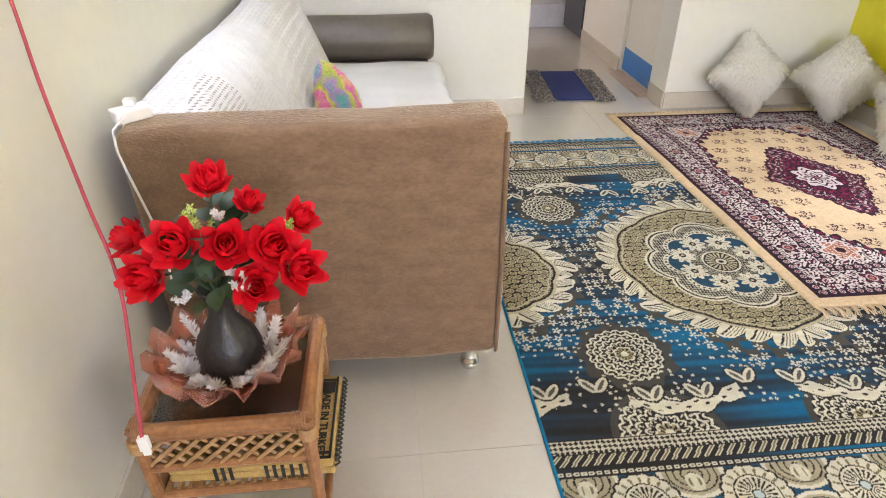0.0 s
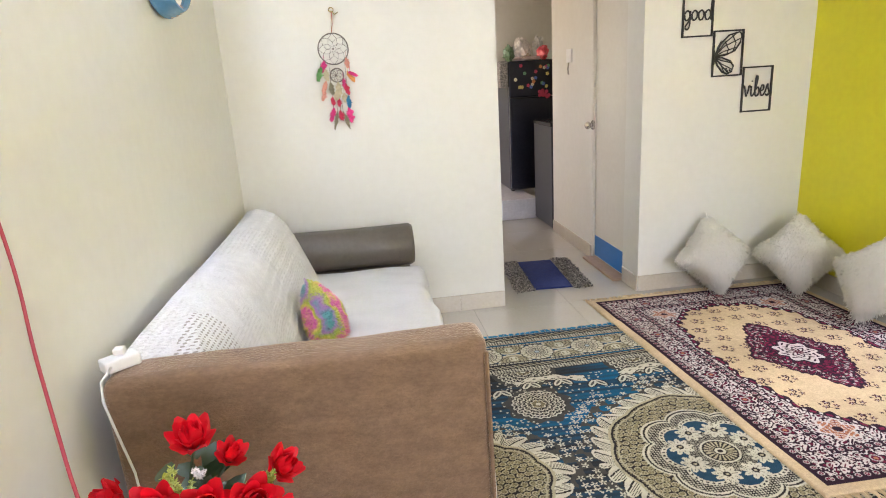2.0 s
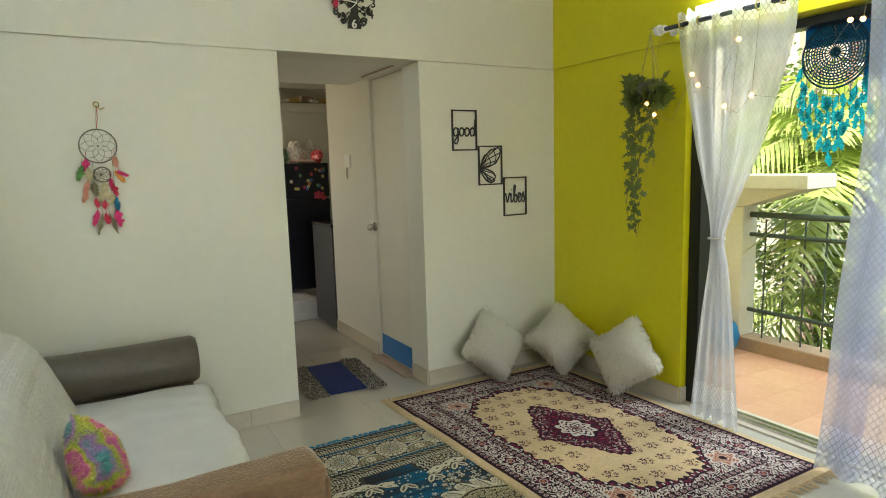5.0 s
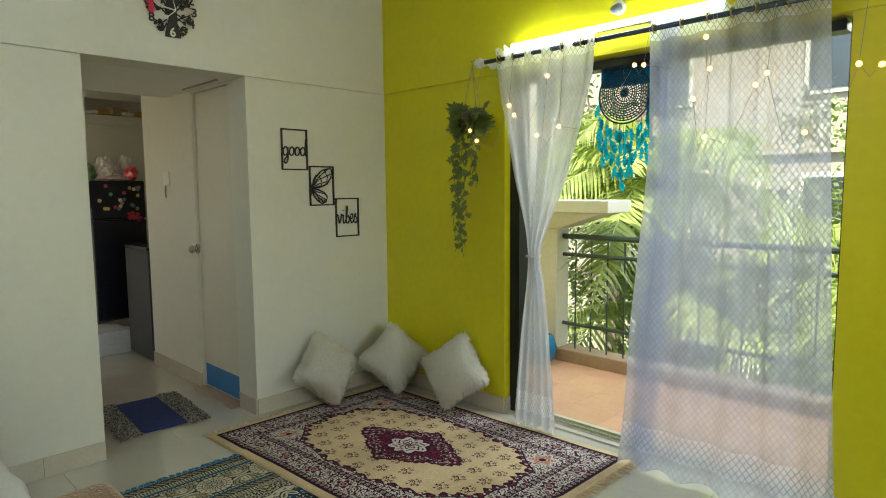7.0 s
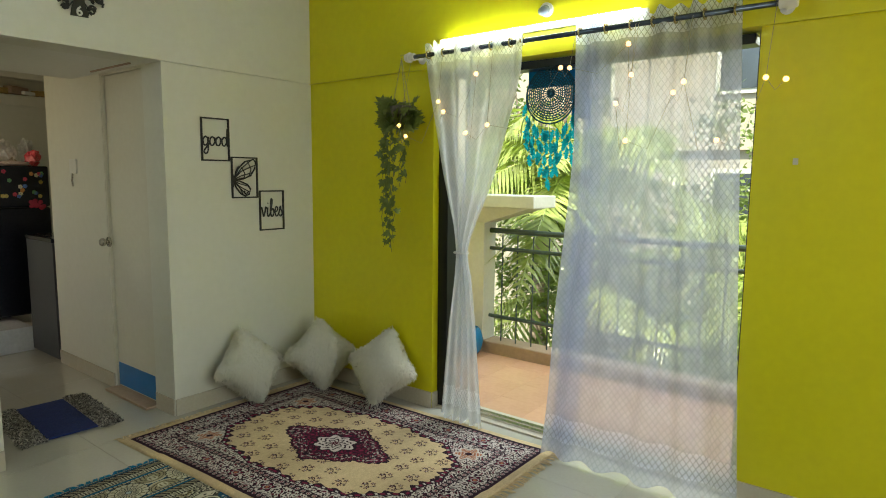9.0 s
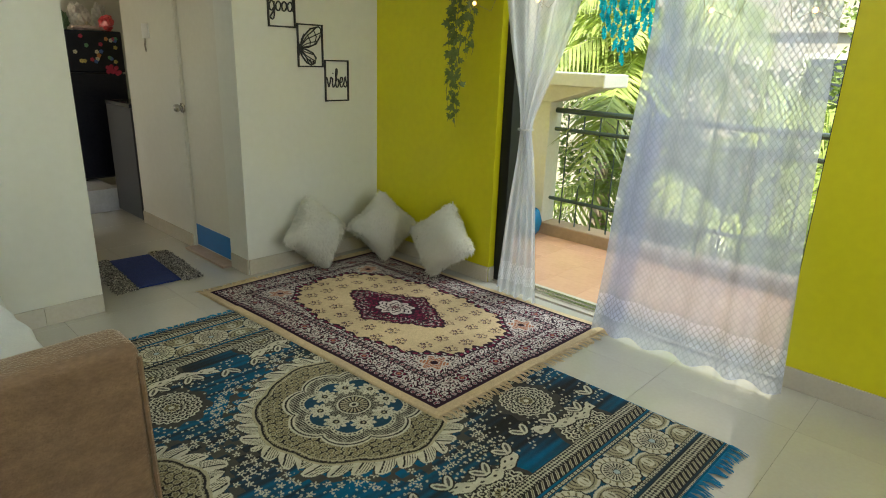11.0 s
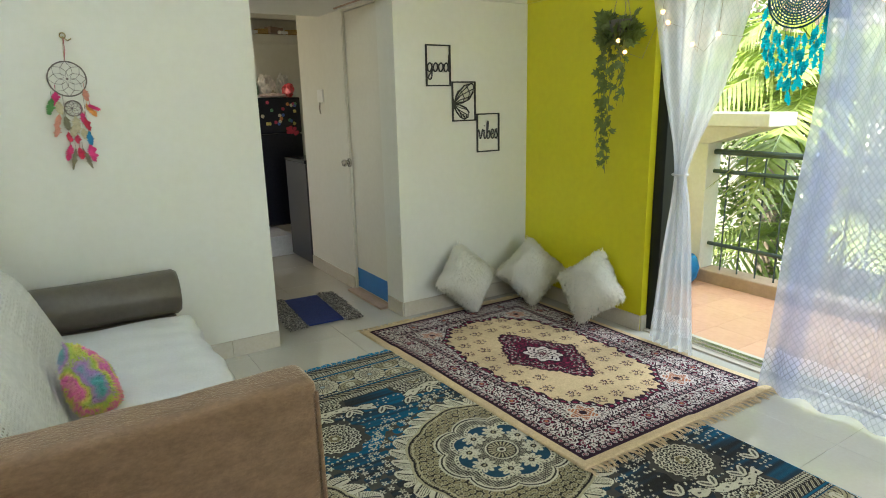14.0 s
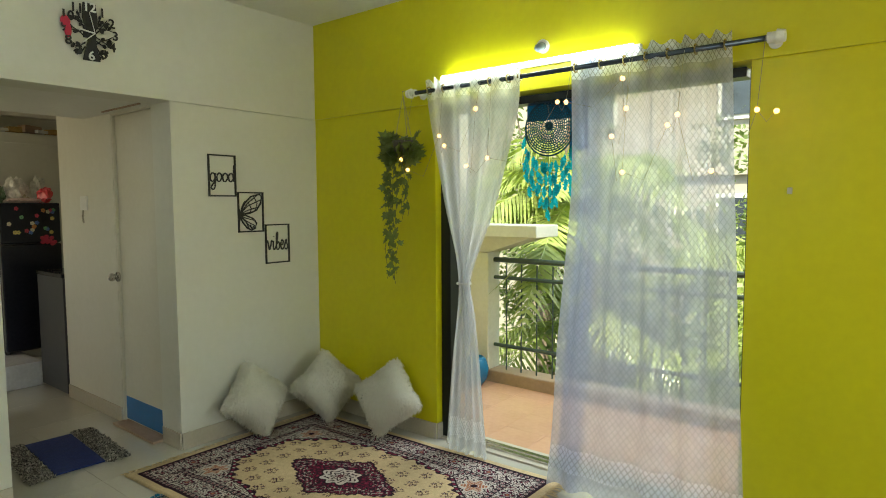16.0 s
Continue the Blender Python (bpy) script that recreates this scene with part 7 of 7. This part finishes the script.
# ---------- floor tiles and skirting ----------
fl = tagged(part("floor", box(-0.15, SOUTH, -0.12, WX + 0.02, KITCHEN, -0.006), M_GROUT), "pale cream glossy vitrified floor tiles", "floor", kind="structure")
GAP = 0.0005
full = bpy.data.meshes.new("tile_piece")
b = box(-0.3 + GAP, -0.3 + GAP, -0.008, 0.3 - GAP, 0.3 - GAP, 0, bevel=0.0006, seg=1)
b.to_mesh(full)
b.free()
full.materials.append(M_TILE)
xs = [0.690 + 0.6 * k for k in range(-2, 6)]
ys = [-2.463 + 0.6 * k for k in range(-6, 9)]
for x0 in xs:
    for y0 in ys:
        a0, a1 = max(x0, 0.0), min(x0 + 0.6, WX + 0.02)
        c0, c1 = max(y0, SOUTH), min(y0 + 0.6, 2.25)
        if y0 >= -0.06:
            a0, a1 = max(a0, 1.3), min(a1, 2.56)
        if a1 - a0 < 0.01 or c1 - c0 < 0.01:
            continue
        if abs(a1 - a0 - 0.6) < 1e-6 and abs(c1 - c0 - 0.6) < 1e-6:
            o = new("tile", full)
            o.parent = fl
            o.location = (x0 + 0.3, y0 + 0.3, 0)
        else:
            part("tile", box(a0 + GAP, c0 + GAP, -0.008, a1 - GAP, c1 - GAP, 0, bevel=0.0006, seg=1), M_TILE, fl)


def skirting(name, a, b, out, label="pale tile skirting along the wall"):
    """Skirting tiles from a to b, standing out from the wall."""
    a, b, o = Vector((*a, 0)), Vector((*b, 0)), Vector((*out, 0))
    L = (b - a).length
    e = thing(name, a, label, "baseboard", kind="structure")
    s = 0.0
    while s < L - 1e-4:
        t = min(s + 0.6, L)
        p, q = a.lerp(b, (s + .0008) / L), a.lerp(b, (t - .0008) / L) + o * 0.010
        part("baseboard_tile", box(min(p.x, q.x), min(p.y, q.y), 0.0005, max(p.x, q.x), max(p.y, q.y), 0.102, bevel=0.0012, seg=1), M_SKIRT, e)
        s = t


skirting("baseboard", (0.0, SOUTH), (0.0, 0.0), (1, 0))
skirting("baseboard", (0.012, 0.0), (DX0, 0.0), (0, -1))
skirting("baseboard", (DX1 + 0.0, 0.0), (WX - 0.012, 0.0), (0, -1))
skirting("baseboard", (WX, -0.0), (WX, OY0), (-1, 0))
skirting("baseboard", (WX, OY1), (WX, SOUTH), (-1, 0))
skirting("baseboard", (DX1, 0.002), (DX1, 0.22), (-1, 0))
skirting("baseboard", (DX1, 0.787), (DX1, 1.70), (-1, 0))
skirting("baseboard", (WX, OY0), (WX + 0.05, OY0), (0, -1))
